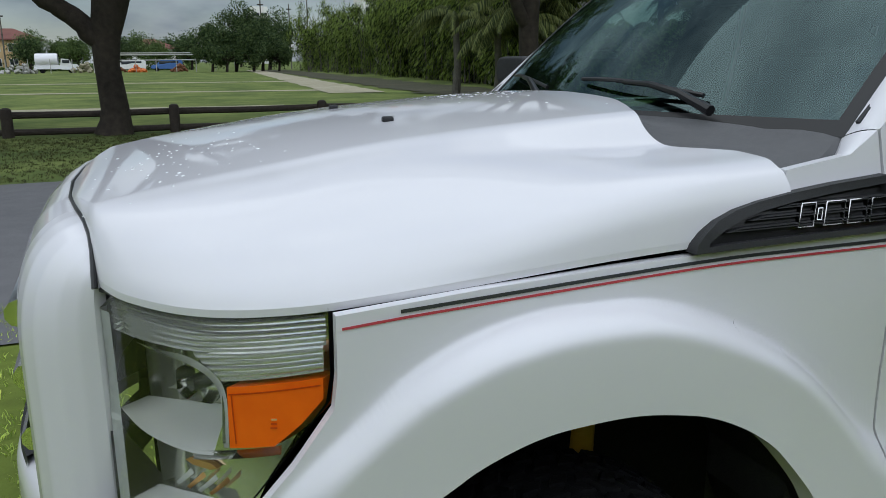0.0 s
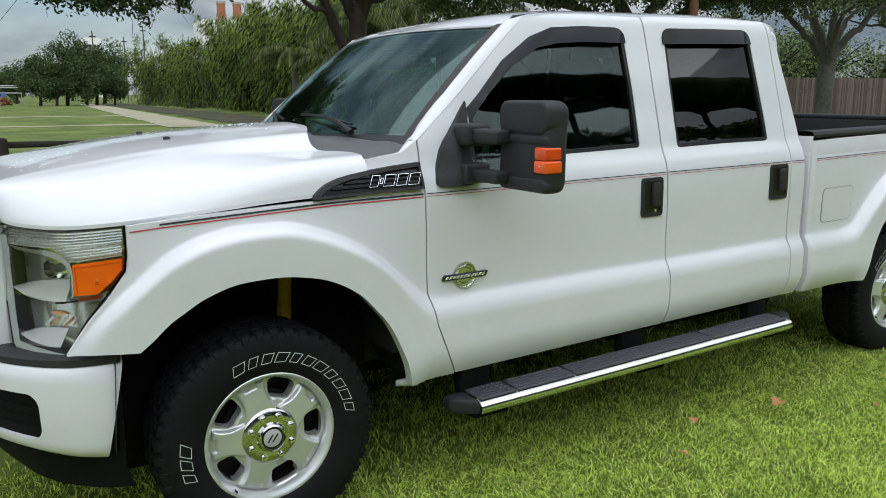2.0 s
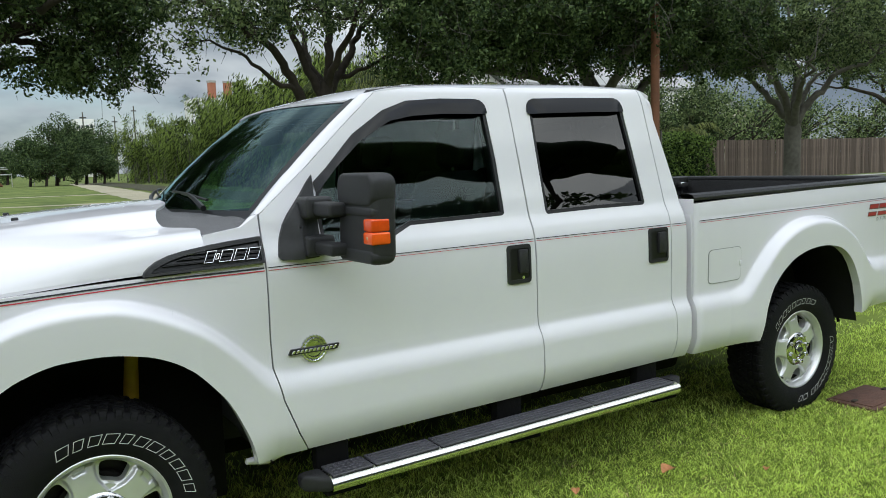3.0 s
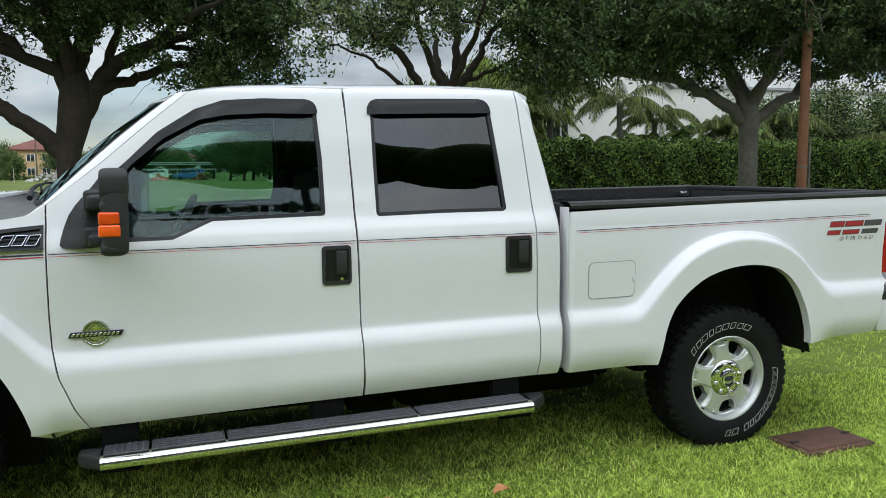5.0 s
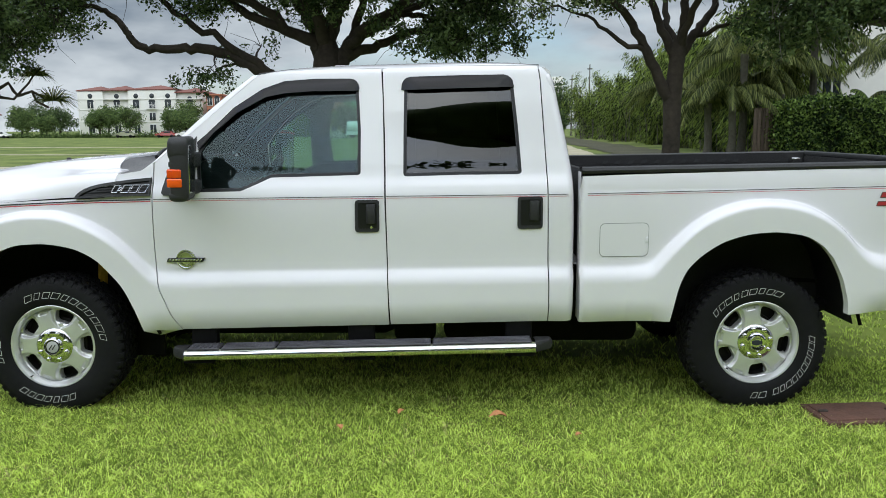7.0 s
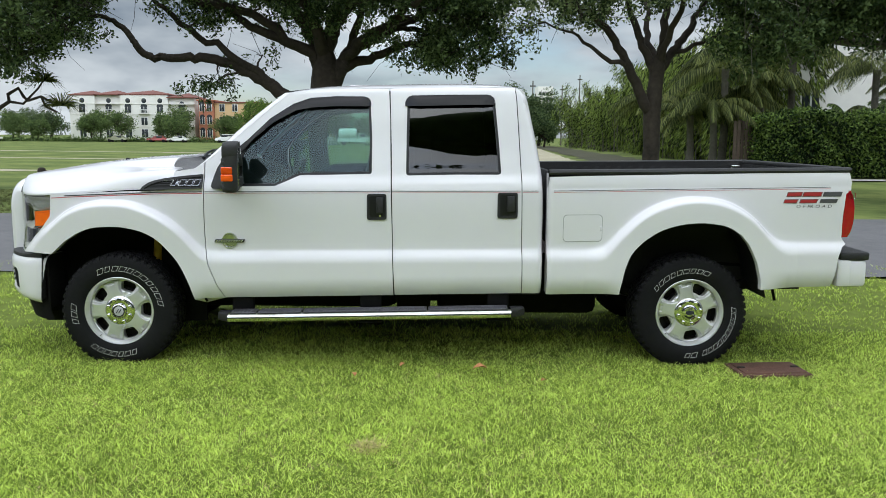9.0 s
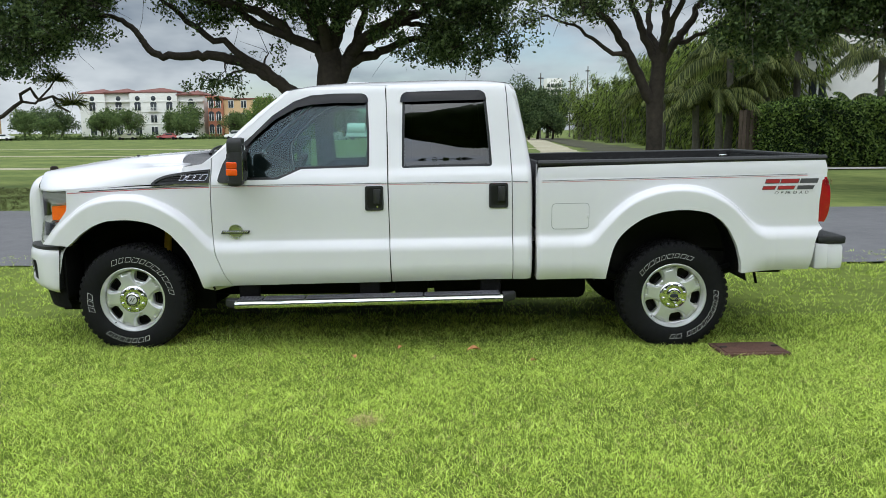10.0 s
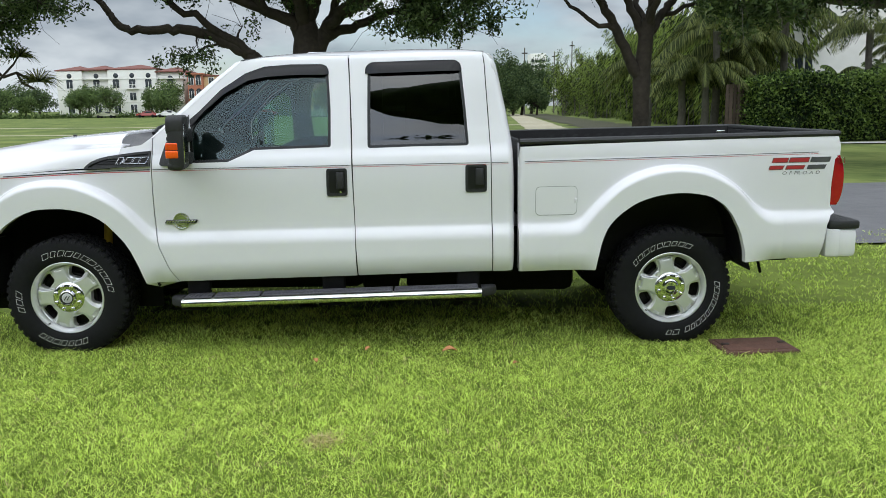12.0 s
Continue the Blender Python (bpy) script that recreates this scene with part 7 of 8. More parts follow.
# ---- bamboo row, hedge, palms ----
def bamboo(x, y, h, r, seed, n_stems=42, leaves=3600):
    """Arching stems with drooping strap leaves from the ground to the tips."""
    rng = np.random.default_rng(seed)
    b = thing("bamboo_clump", "tall arching clump of yellow-green bamboo", "bamboo", "bamboo row")
    b.location = (x, y, 0)
    bm = bmesh.new()
    paths, outs = [], []
    for k in range(n_stems):
        a, rr = rng.uniform(0, 6.283), r * 0.62 * rng.uniform(0, 1) ** 0.5
        p0 = Vector((rr * math.cos(a), rr * math.sin(a), 0))
        hh = h * rng.uniform(0.55, 1.08)
        out = Vector((math.cos(a), math.sin(a), 0)) * r * rng.uniform(0.25, 0.65)
        path = [p0 + out * (t ** 2.4) + Vector((0, 0, hh * (t - 0.20 * t ** 4))) for t in np.linspace(0, 1, 7)]
        add_tube(bm, path, [0.045 * (1 - 0.85 * t) for t in np.linspace(0, 1, 7)], 5, cap=False)
        paths.append([tuple(q) for q in path])
        outs.append(tuple(out))
    part("culm", bm, BARK_GREY, b)
    tagged(b.children[-1], kind="stuff")
    paths, outs = np.array(paths), np.array(outs)
    plumes = 9
    knots, swing = rng.uniform(0.02, 1.0, (n_stems, plumes)) ** 0.85, rng.normal(size=(n_stems, plumes, 3)) * np.array([0.42, 0.42, 0.30])
    st, pk = rng.integers(0, n_stems, leaves), rng.integers(0, plumes, leaves)
    tt = np.clip(knots[st, pk] + rng.normal(size=leaves) * 0.015, 0.02, 0.999) * 6
    i = np.minimum(tt.astype(int), 5)
    f = (tt - i)[:, None]
    s = rng.normal(size=(leaves, 3)) * np.array([0.24, 0.24, 0.34])
    pts = paths[st, i] * (1 - f) + paths[st, i + 1] * f + swing[st, pk] + s
    pts[:, 2] = np.abs(pts[:, 2])
    d = np.stack([outs[st, 0] + s[:, 0] * 1.5, outs[st, 1] + s[:, 1] * 1.5, np.full(leaves, -1.0)], 1)
    leaf_mesh("foliage", pts, 0.46, 0.085, BAMBOO_LEAF, b, seed + 5, droop=0.9, kind="stuff", dirs=d / (np.linalg.norm(d, axis=1, keepdims=True) + 1e-6))
    return b


row = curve([(38, 20.2), (55, 22.4), (75, 24.0), (100, 24.8), (150, 27.0)])
for k, y in enumerate((38, 42.5, 47, 52, 57.5, 63.5, 70, 78, 88, 100, 114, 130)):
    bamboo(row(y) + (0.7 if k % 2 else -0.4), y, 8.6 + 1.2 * math.sin(k * 2.1) + 0.01 * y, 3.0 + 0.015 * y, 100 + k, 46, 20000 if k < 8 else 12000)


def clipped_hedge(x0, x1, y0, y1, h, seed, label, n):
    hd = thing("hedge", label, "hedge")
    rng = np.random.default_rng(seed)
    # near-black core: the shade between the leaves is put into its colour
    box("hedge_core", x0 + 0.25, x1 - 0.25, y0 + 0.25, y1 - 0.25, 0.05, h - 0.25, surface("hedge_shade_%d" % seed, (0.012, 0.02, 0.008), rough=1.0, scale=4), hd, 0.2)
    area = np.array([(x1 - x0) * h, (x1 - x0) * (y1 - y0), (y1 - y0) * h])
    pick = rng.choice(3, n, p=area / area.sum())
    p = np.empty((n, 3))
    p[:, 0], p[:, 1], p[:, 2] = rng.uniform(x0, x1, n), rng.uniform(y0, y1, n), rng.uniform(0.1, h, n)
    wob = 0.16 * np.sin(p[:, 0] * 1.9) + 0.1 * np.sin(p[:, 0] * 4.3 + p[:, 2] * 3) + rng.normal(size=n) * 0.09
    p[pick == 0, 1] = y0 + wob[pick == 0]
    p[pick == 1, 2] = h + wob[pick == 1] * 0.8
    p[pick == 2, 0] = x0 + wob[pick == 2]
    leaf_mesh("hedge_leaves", p, 0.15, 0.085, HEDGE_LEAF, hd, seed + 1, kind="stuff")
    return hd


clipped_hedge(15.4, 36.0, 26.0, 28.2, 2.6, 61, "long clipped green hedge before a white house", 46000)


def palm(x, y, h, seed, n=15, size=2.6, trunk=True, banana=False):
    rng = np.random.default_rng(seed)
    p = thing("palm", "palm with arching feathery fronds", "palm")
    p.location = (x, y, 0)
    tube("palm_trunk", [(0, 0, 0), (0.1, 0.05, h * 0.4), (0.05, 0.1, h * 0.8), (0, 0, h)], [0.20, 0.16, 0.14, 0.16], BARK_GREY, p, 10)
    for k in range(n):
        a = k * 2.4 + rng.uniform(-0.3, 0.3)
        rise = rng.uniform(0.25, 1.25)
        L = size * rng.uniform(0.8, 1.15)
        out = Vector((math.cos(a), math.sin(a), 0))
        path = [Vector((0, 0, h)) + out * L * t * (1 - 0.12 * t) + Vector((0, 0, L * (rise * t - (0.55 + rise * 0.55) * t * t))) for t in np.linspace(0, 1, 9)]
        v, f = [], []
        side = Vector((-out.y, out.x, 0))
        for j in range(84):
            t = 0.08 + 0.92 * j / 84
            i = min(int(t * 8), 7)
            c = path[i].lerp(path[i + 1], t * 8 - i)
            dr = (path[i + 1] - path[i]).normalized()
            ll = (0.62 if not banana else 0.35) * L / 2.6 * math.sin(math.pi * min(0.97, 0.12 + 0.85 * t)) ** 0.6
            for s in (-1, 1):
                tip = c + (side * s * 0.85 + dr * 0.55 + Vector((0, 0, -0.9 - 0.7 * rng.uniform()))).normalized() * ll
                b0, b1 = c - dr * 0.011, c + dr * 0.011
                m = len(v)
                v += [b0, b1, (b1 + tip) / 2 + dr * 0.010 + Vector((0, 0, 0.05)), tip, (b0 + tip) / 2 - dr * 0.010 + Vector((0, 0, 0.05))]
                f += [(m, m + 1, m + 2, m + 4), (m + 4, m + 2, m + 3)]
        for t0, t1 in zip(path, path[1:]):
            m = len(v)
            v += [t0 - side * 0.02, t0 + side * 0.02, t1 + side * 0.015, t1 - side * 0.015]
            f.append((m, m + 1, m + 2, m + 3))
        link_mesh("frond", v, f, PALM_LEAF, p, smooth=False)
    return p


for k, (x, y, h, sz) in enumerate(((16.6, 29.5, 3.9, 2.9), (14.0, 28.0, 3.0, 2.6), (28.3, 31.0, 3.6, 2.6), (23.0, 31.4, 2.6, 2.2), (30.0, 31.0, 3.4, 2.6), (12.5, 31.5, 3.4, 2.6), (39.0, 30.5, 3.0, 2.5), (34.0, 32.0, 4.2, 2.7), (17.8, 29.2, 5.3, 2.9), (13.2, 28.6, 2.6, 2.4), (14.6, 28.5, 4.6, 3.0), (21.7, 29.5, 4.7, 3.2), (24.4, 30.6, 4.0, 2.6), (15.6, 29.4, 3.4, 2.6))):
    palm(x, y, h, 200 + k, 15, sz)


def paddle_plant(x, y, h, seed, n=9):
    """Tall stalks, each with one long torn paddle leaf that arches over."""
    rng = np.random.default_rng(seed)
    p = thing("banana_plant", "clump of tall arching paddle-leaved plants", "plant")
    p.location = (x, y, 0)
    for k in range(n):
        a = k * 2.4 + rng.uniform(-0.3, 0.3)
        out = Vector((math.cos(a), math.sin(a), 0))
        side = Vector((-out.y, out.x, 0))
        hh, reach = h * rng.uniform(0.7, 1.05), rng.uniform(0.9, 1.7)
        path = [out * (0.15 + reach * t * t) + Vector((0, 0, hh * (t * 1.25 - 0.42 * t ** 3.2))) for t in np.linspace(0, 1, 13)]
        stalk = tube("stalk", path, [0.06 * (1 - 0.8 * t) for t in np.linspace(0, 1, 13)], LEAF_STALK, p, 6)
        v, f = [], []
        for j in range(30):
            t = 0.50 + 0.50 * j / 30
            i = min(int(t * 12), 11)
            c = path[i].lerp(path[i + 1], t * 12 - i)
            dr = (path[i + 1] - path[i]).normalized()
            w = 0.34 * math.sin(math.pi * min(0.98, 0.05 + (t - 0.50) * 1.86)) ** 0.6
            for s in (-1, 1):
                m = len(v)
                tip = c + side * s * w + dr * 0.10 + Vector((0, 0, -0.55 * w - 0.12 * rng.uniform()))
                v += [c - dr * 0.03, c + dr * 0.03, tip + dr * 0.022, tip - dr * 0.022]
                f.append((m, m + 1, m + 2, m + 3))
        link_mesh("paddle_leaf", v, f, HEDGE_LEAF, stalk, smooth=False)
    return p


LEAF_STALK = surface("green_stalk", (0.10, 0.13, 0.05), (0.06, 0.08, 0.03), rough=0.6, scale=10)
for k, (x, y, h) in enumerate(((21.2, 29.6, 3.9), (24.8, 29.4, 4.6), (23.4, 30.4, 4.2), (28.4, 29.6, 4.4))):
    paddle_plant(x, y, h, 250 + k)


def bush(x, y, r, h, seed, n=2600, leaf=FAR_LEAF, size=0.22, name="bush", label="rounded green shrub", category="shrub", trunk=True, group=""):
    """A far tree or shrub: a short trunk, a few limbs, and clumps of leaves with gaps."""
    rng = np.random.default_rng(seed)
    b = thing(name, label, category, group)
    b.location = (x, y, 0)
    bm = bmesh.new()
    add_tube(bm, [(0, 0, 0), (0.05 * r, 0, h * 0.25), (0, 0.05 * r, h * 0.55)], [0.05 * r + 0.05, 0.04 * r + 0.04, 0.03 * r], 7, cap=False)
    clumps = []
    for k in range(40):
        d = rng.normal(size=3)
        d /= np.linalg.norm(d)
        c = np.array([0, 0, h * 0.56]) + d * np.array([r * 0.80, r * 0.80, h * 0.36]) * rng.uniform(0.35, 1.0)
        clumps.append((c, rng.uniform(0.24, 0.40) * r))
        add_tube(bm, [(0, 0, h * 0.3), Vector(c) * 0.6 + Vector((0, 0, h * 0.12)), Vector(c)], [0.03 * r, 0.02 * r, 0.008 * r], 4, cap=False)
    part("trunk", bm, BARK, b)
    which = rng.integers(0, len(clumps), n)
    cc, rr = np.array([c for c, _ in clumps]), np.array([q for _, q in clumps])
    q = rng.normal(size=(n, 3))
    q /= np.linalg.norm(q, axis=1, keepdims=True)
    p = cc[which] + q * (rng.uniform(0, 1, n) ** 0.45 * rr[which] * 0.92)[:, None]
    p[:, 2] = np.maximum(p[:, 2], 0.15)
    leaf_mesh("crown", p, size, size * 0.55, leaf, b, seed + 1, kind="stuff")
    return b


# Round tree at the end of the bamboo row, and greenery behind the plank fence.
for k, (x, y, r, h, n) in enumerate(((9.8, 125, 3.6, 7.6, 9000), (13.2, 124, 4.6, 10.2, 14000), (17.4, 126, 4.2, 8.8, 11000), (11.6, 122, 3.2, 5.4, 6000), (15.6, 122.5, 3.4, 5.2, 6000), (19.6, 124, 3.0, 4.6, 5000))):
    bush(x, y, r, h, 301 + 30 * k, n, FAR_DARK, 0.34, "tree", "dark round tree at the end of the field", "tree", group="trees at the end of the field")
bush(21.5, 146, 6.0, 10.5, 302, 15000, FAR_DARK, 0.40, "tree", "dark round tree at the end of the field", "tree")
for k, (x, y, r, h) in enumerate(((44, 33, 4, 6.5), (50, 35, 4.5, 7.5), (57, 36, 4.5, 7), (64, 34, 4, 6.5), (71, 33, 4.5, 7.5), (80, 36, 5, 8), (90, 33, 5, 8), (40, 36, 3.5, 6), (102, 36, 6, 9), (60, 46, 6, 9), (76, 48, 6, 9.5))):
    bush(x, y, r, h, 310 + k, 3400, OAK_LEAF_PALE, 0.26, "tree", "leafy green tree behind the plank fence", "tree", group="trees behind the fence")
for k, (x, y, r, h) in enumerate(((24.0, 56, 4.5, 9), (32, 54, 4.5, 9.5), (40, 55, 5, 10))):
    bush(x, y, r, h, 330 + k, 6000, OAK_LEAF_PALE, 0.26, "tree", "green tree behind the white houses", "tree")

for k, (x, h) in enumerate(((33.5, 6.6), (38.0, 7.4), (43.0, 7.0))):
    bush(x, 33.2, 2.9, h, 350 + k, 7000, OAK_LEAF_PALE, 0.20, "tree", "leafy tree close before the white house", "tree")

# ---- fences, pole ----
gate = thing("garden_gate", "brown wooden garden gate under the palms", "gate")
for k in range(6):
    box("gate_board", 14.55 + 0.16 * k, 14.69 + 0.16 * k, 27.0, 27.03, 0.08, 2.36 + 0.02 * (k % 2), PLANK, gate, 0.006)
for z in (0.5, 1.9):
    box("gate_rail", 14.55, 15.49, 27.03, 27.08, z, z + 0.10, PLANK, gate, 0.006)

log_fence = thing("log_fence", "low dark log rail fence along the field", "fence")
posts = [-9.35] + [3.36 * k for k in range(-2, 4)]
for i, x in enumerate(posts):
    tube("post", [(x, 17.0, 0.0), (x, 17.0, 0.58), (x, 17.0, 0.63), (x, 17.0, 0.66)], [0.12, 0.115, 0.10, 0.05], LOG, log_fence, 10)
    if i + 1 < len(posts):
        x2 = posts[i + 1]
        tube("rail", [(x, 17.03, 0.50), ((x + x2) / 2, 17.03, 0.485), (x2, 17.03, 0.50)], [0.075, 0.07, 0.072], LOG, log_fence, 8)
        tube("rail", [(x, 17.03, 0.14), ((x + x2) / 2, 17.03, 0.13), (x2, 17.03, 0.14)], [0.07, 0.072, 0.07], LOG, log_fence, 8)

pole = thing("utility_pole", "orange-brown wooden utility pole with a metal conduit", "pole")
tube("pole_shaft", [(16.27, 11.8, 0.0), (16.28, 11.8, 3.0), (16.32, 11.8, 9.0)], [0.130, 0.122, 0.105], POLE_WOOD, pole, 14)
tube("conduit", [(16.43, 11.72, 0.0), (16.43, 11.72, 2.3)], 0.028, BARK_GREY, pole, 8)
for z in (0.95, 1.55):
    tube("pole_band", [(16.275, 11.8, z), (16.275, 11.8, z + 0.05)], 0.136, BARK_GREY, pole, 14)
for k, (x, y, h) in enumerate(((31.5, 160, 14.4), (27.9, 160, 12.3), (-21.2, 150, 10.0), (19.0, 136, 11.5))):
    up = thing("utility_pole", "far thin utility pole with a crossarm", "pole")
    tube("pole_shaft", [(x, y, 0), (x, y, h)], [0.15, 0.10], BARK_GREY, up, 8)
    box("crossarm", x - 0.5, x + 0.5, y - 0.08, y + 0.08, h - 1.0, h - 0.8, BARK, up, 0.02)


# ---- buildings ----
def hip_roof(name, x0, x1, y0, y1, z, h, over, parent):
    x0, x1, y0, y1 = x0 - over, x1 + over, y0 - over, y1 + over
    w = (y1 - y0) / 2
    rx0, rx1, ym = min(x0 + w, (x0 + x1) / 2 - 0.1), max(x1 - w, (x0 + x1) / 2 + 0.1), (y0 + y1) / 2
    v = [(x0, y0, z), (x1, y0, z), (x1, y1, z), (x0, y1, z), (rx0, ym, z + h), (rx1, ym, z + h), (x0, y0, z - 0.25), (x1, y0, z - 0.25), (x1, y1, z - 0.25), (x0, y1, z - 0.25)]
    f = [(0, 1, 5, 4), (1, 2, 5), (2, 3, 4, 5), (3, 0, 4), (0, 6, 7, 1), (1, 7, 8, 2), (2, 8, 9, 3), (3, 9, 6, 0), (9, 8, 7, 6)]
    return link_mesh(name, v, f, ROOF_TILE, parent, smooth=False)


FRAME_W = surface("white_window_frame", (0.7, 0.7, 0.68), rough=0.6, scale=8)


def facade_window(parent, x, y, z, w, h, arch=False, rail=False):
    """A window set into a wall that faces -y: frame, pane and sill."""
    fr = box("window", x - w / 2 - 0.12, x + w / 2 + 0.12, y - 0.10, y + 0.05, z - 0.1, z + h + 0.12, FRAME_W, parent, 0.03)
    box("pane", x - w / 2, x + w / 2, y - 0.13, y - 0.02, z, z + h, DARK_GLASS, fr, 0.02)
    box("mullion", x - 0.05, x + 0.05, y - 0.16, y - 0.10, z, z + h, FRAME_W, fr, 0.01)
    if arch:
        vv = [(x + (w / 2 + 0.10) * math.cos(a), y - 0.115, z + h + (w / 2 + 0.10) * math.sin(a)) for a in np.linspace(0, math.pi, 9)]
        vv2 = [(p[0], y + 0.02, p[2]) for p in vv]
        link_mesh("arch_pane", vv + vv2, [tuple(range(9))] + [(k, k + 1, 10 + k, 9 + k) for k in range(8)], DARK_GLASS, fr, smooth=False)
    if rail:
        box("balcony", x - w * 0.9, x + w * 0.9, y - 0.9, y, z - 0.35, z - 0.15, STUCCO_W, fr, 0.03)
        for k in range(9):
            xx = x - w * 0.85 + k * w * 1.7 / 8
            box("baluster", xx - 0.03, xx + 0.03, y - 0.88, y - 0.82, z - 0.15, z + 0.75, FRAME_W, fr, 0.005)
        box("handrail", x - w * 0.9, x + w * 0.9, y - 0.92, y - 0.80, z + 0.72, z + 0.82, FRAME_W, fr, 0.01)


BY = 196.0
white_block = thing("apartment_building", "white four-storey apartment building with red tile roofs", "building")
for i, (x0, x1, h) in enumerate(((-90.0, -83.7, 11.3), (-83.7, -77.4, 11.4), (-77.4, -65.4, 11.5), (-65.4, -59.0, 10.8))):
    box("wall", x0, x1, BY + (0.8 if i % 2 else 0), BY + 14, 0, h, STUCCO_W, white_block, 0.05)
    hip_roof("roof", x0 + 0.3, x1 - 0.3, BY + 0.5, BY + 13.5, h + 0.25, 1.3, 0.6, white_block)
    wy = BY + (0.8 if i % 2 else 0)
    n = max(1, int((x1 - x0) / 3.6))
    for j in range(n):
        x = x0 + (x1 - x0) * (j + 0.5) / n
        for z, hh, arch, rail in ((1.0, 2.0, False, False), (4.1, 1.8, False, j % 2 == 0), (7.1, 1.5, True, (i + j) % 2 == 1)):
            facade_window(white_block, x, wy, z, 1.5, hh, arch, rail)
        v, f = lathe([(0.0001, 0), (0.5, 0), (0.62, 0.06)], 14)
        link_mesh("round_window", [(a + x, wy - 0.06 + b, c + 10.1 if h > 11 else c + 9.4) for a, b, c in v], f, DARK_GLASS, white_block)
for z in (3.6, 6.6, 9.2):
    box("string_course", -90.2, -58.8, BY - 0.12, BY + 1.0, z, z + 0.25, STUCCO_W, white_block, 0.03)

red_block = thing("apartment_building", "brick-red and tan three-storey corner building", "building")
box("wall", -57.2, -53.5, BY - 2, BY + 10, 0, 10.0, STUCCO_O, red_block, 0.05)
box("wall", -53.5, -42.0, BY - 1, BY + 10, 0, 9.6, STUCCO_Y, red_block, 0.05)
box("cornice", -57.6, -53.3, BY - 2.4, BY + 10, 10.0, 10.4, STUCCO_O, red_block, 0.1)
box("cornice", -53.5, -41.8, BY - 1.3, BY + 10, 9.6, 9.95, ROOF_TILE, red_block, 0.1)
for x in (-56.3, -54.5):
    for z in (1.2, 4.4, 7.6):
        facade_window(red_block, x, BY - 2, z, 1.1, 1.7, True)
for x in (-51.6, -48.4, -45.2):
    for z in (1.2, 4.4, 7.6):
        facade_window(red_block, x, BY - 1, z, 1.2, 1.7)

# More low buildings along the far side of the field.
def low_house(x0, x1, y, h, wall_mat, label, n_win=4):
    b = thing("house", label, "house")
    box("wall", x0, x1, y, y + 9, 0, h, wall_mat, b, 0.05)
    hip_roof("roof", x0, x1, y, y + 9, h + 0.25, 2.2, 0.7, b)
    for j in range(n_win):
        facade_window(b, x0 + (x1 - x0) * (j + 0.5) / n_win, y, 1.0, 1.4, 1.4)
        if h > 5:
            facade_window(b, x0 + (x1 - x0) * (j + 0.5) / n_win, y, 4.0, 1.4, 1.4)
    return b


low_house(-32, -20, 186, 6.2, STUCCO_Y, "tan two-storey house with a red tile roof")
low_house(-3, 8, 205, 4.6, STUCCO_W, "pale house with a red tile roof behind trees")
low_house(-135, -112, 190, 5.5, STUCCO_Y, "tan house with a red tile roof behind trees", 6)

tower = thing("tower_block", "distant white high-rise tower", "building")
box("wall", 60.5, 69.5, 462, 476, 0, 31, STUCCO_W, tower, 0.1)
for z in range(2, 29, 3):
    for x in (61.8, 63.9, 66.1, 68.2):
        box("window", x - 0.8, x + 0.8, 461.7, 462.3, z, z + 1.6, DARK_GLASS, tower, 0.05)
tank_tower = thing("tower_block", "distant white block with two terracotta tanks", "building")
box("wall", 62.0, 78.0, 232, 242, 0, 22.5, STUCCO_W, tank_tower, 0.1)
for x in (66.3, 71.0):
    tube("roof_tank", [(x + 2, 234, 22.5), (x + 2, 234, 27.2)], 1.25, STUCCO_O, tank_tower, 14)
    tube("tank_cap", [(x + 2, 234, 27.2), (x + 2, 234, 27.8)], 1.4, CONCRETE, tank_tower, 14)
for z in range(3, 21, 3):
    for x in (64.0, 67.5, 71.0, 74.5):
        box("window", x - 0.9, x + 0.9, 231.7, 232.3, z, z + 1.6, DARK_GLASS, tank_tower, 0.05)

# White houses behind the hedge.
def gable_house(x0, x1, y0, y1, h, ridge, wall_mat, label, axis="x"):
    b = thing("house", label, "house")
    v = [(x0, y0, 0), (x1, y0, 0), (x1, y1, 0), (x0, y1, 0), (x0, y0, h), (x1, y0, h), (x1, y1, h), (x0, y1, h)]
    if axis == "x":
        v += [((x0 + x1) / 2, y0, ridge), ((x0 + x1) / 2, y1, ridge)]
        f = [(0, 1, 5, 8, 4), (1, 2, 6, 5), (2, 3, 7, 9, 6), (3, 0, 4, 7)]
        r = [(4, 8, 9, 7), (8, 5, 6, 9)]
    else:
        v += [(x0, (y0 + y1) / 2, ridge), (x1, (y0 + y1) / 2, ridge)]
        f = [(0, 1, 5, 4), (1, 2, 6, 9, 5), (2, 3, 7, 6), (3, 0, 4, 8, 7)]
        r = [(4, 5, 9, 8), (6, 7, 8, 9)]
    link_mesh("wall", v, f, wall_mat, b, smooth=False)
    rv, rf = [], []
    for q in r:
        m = len(rv)
        c = sum((Vector(v[k]) for k in q), Vector()) / 4
        pts = [c + (Vector(v[k]) - c) * 1.08 + Vector((0, 0, 0.06)) for k in q]
        rv += pts + [p + Vector((0, 0, 0.16)) for p in pts]
        rf += [(m, m + 1, m + 2, m + 3), (m + 4, m + 5, m + 6, m + 7)] + [(m + k, m + (k + 1) % 4, m + 4 + (k + 1) % 4, m + 4 + k) for k in range(4)]
    link_mesh("roof", rv, rf, surface("grey_roof_" + label[:6].strip().replace(" ", "_"), (0.38, 0.38, 0.37), (0.3, 0.3, 0.29), rough=0.8, scale=3, bump=0.3), b, smooth=False)
    return b


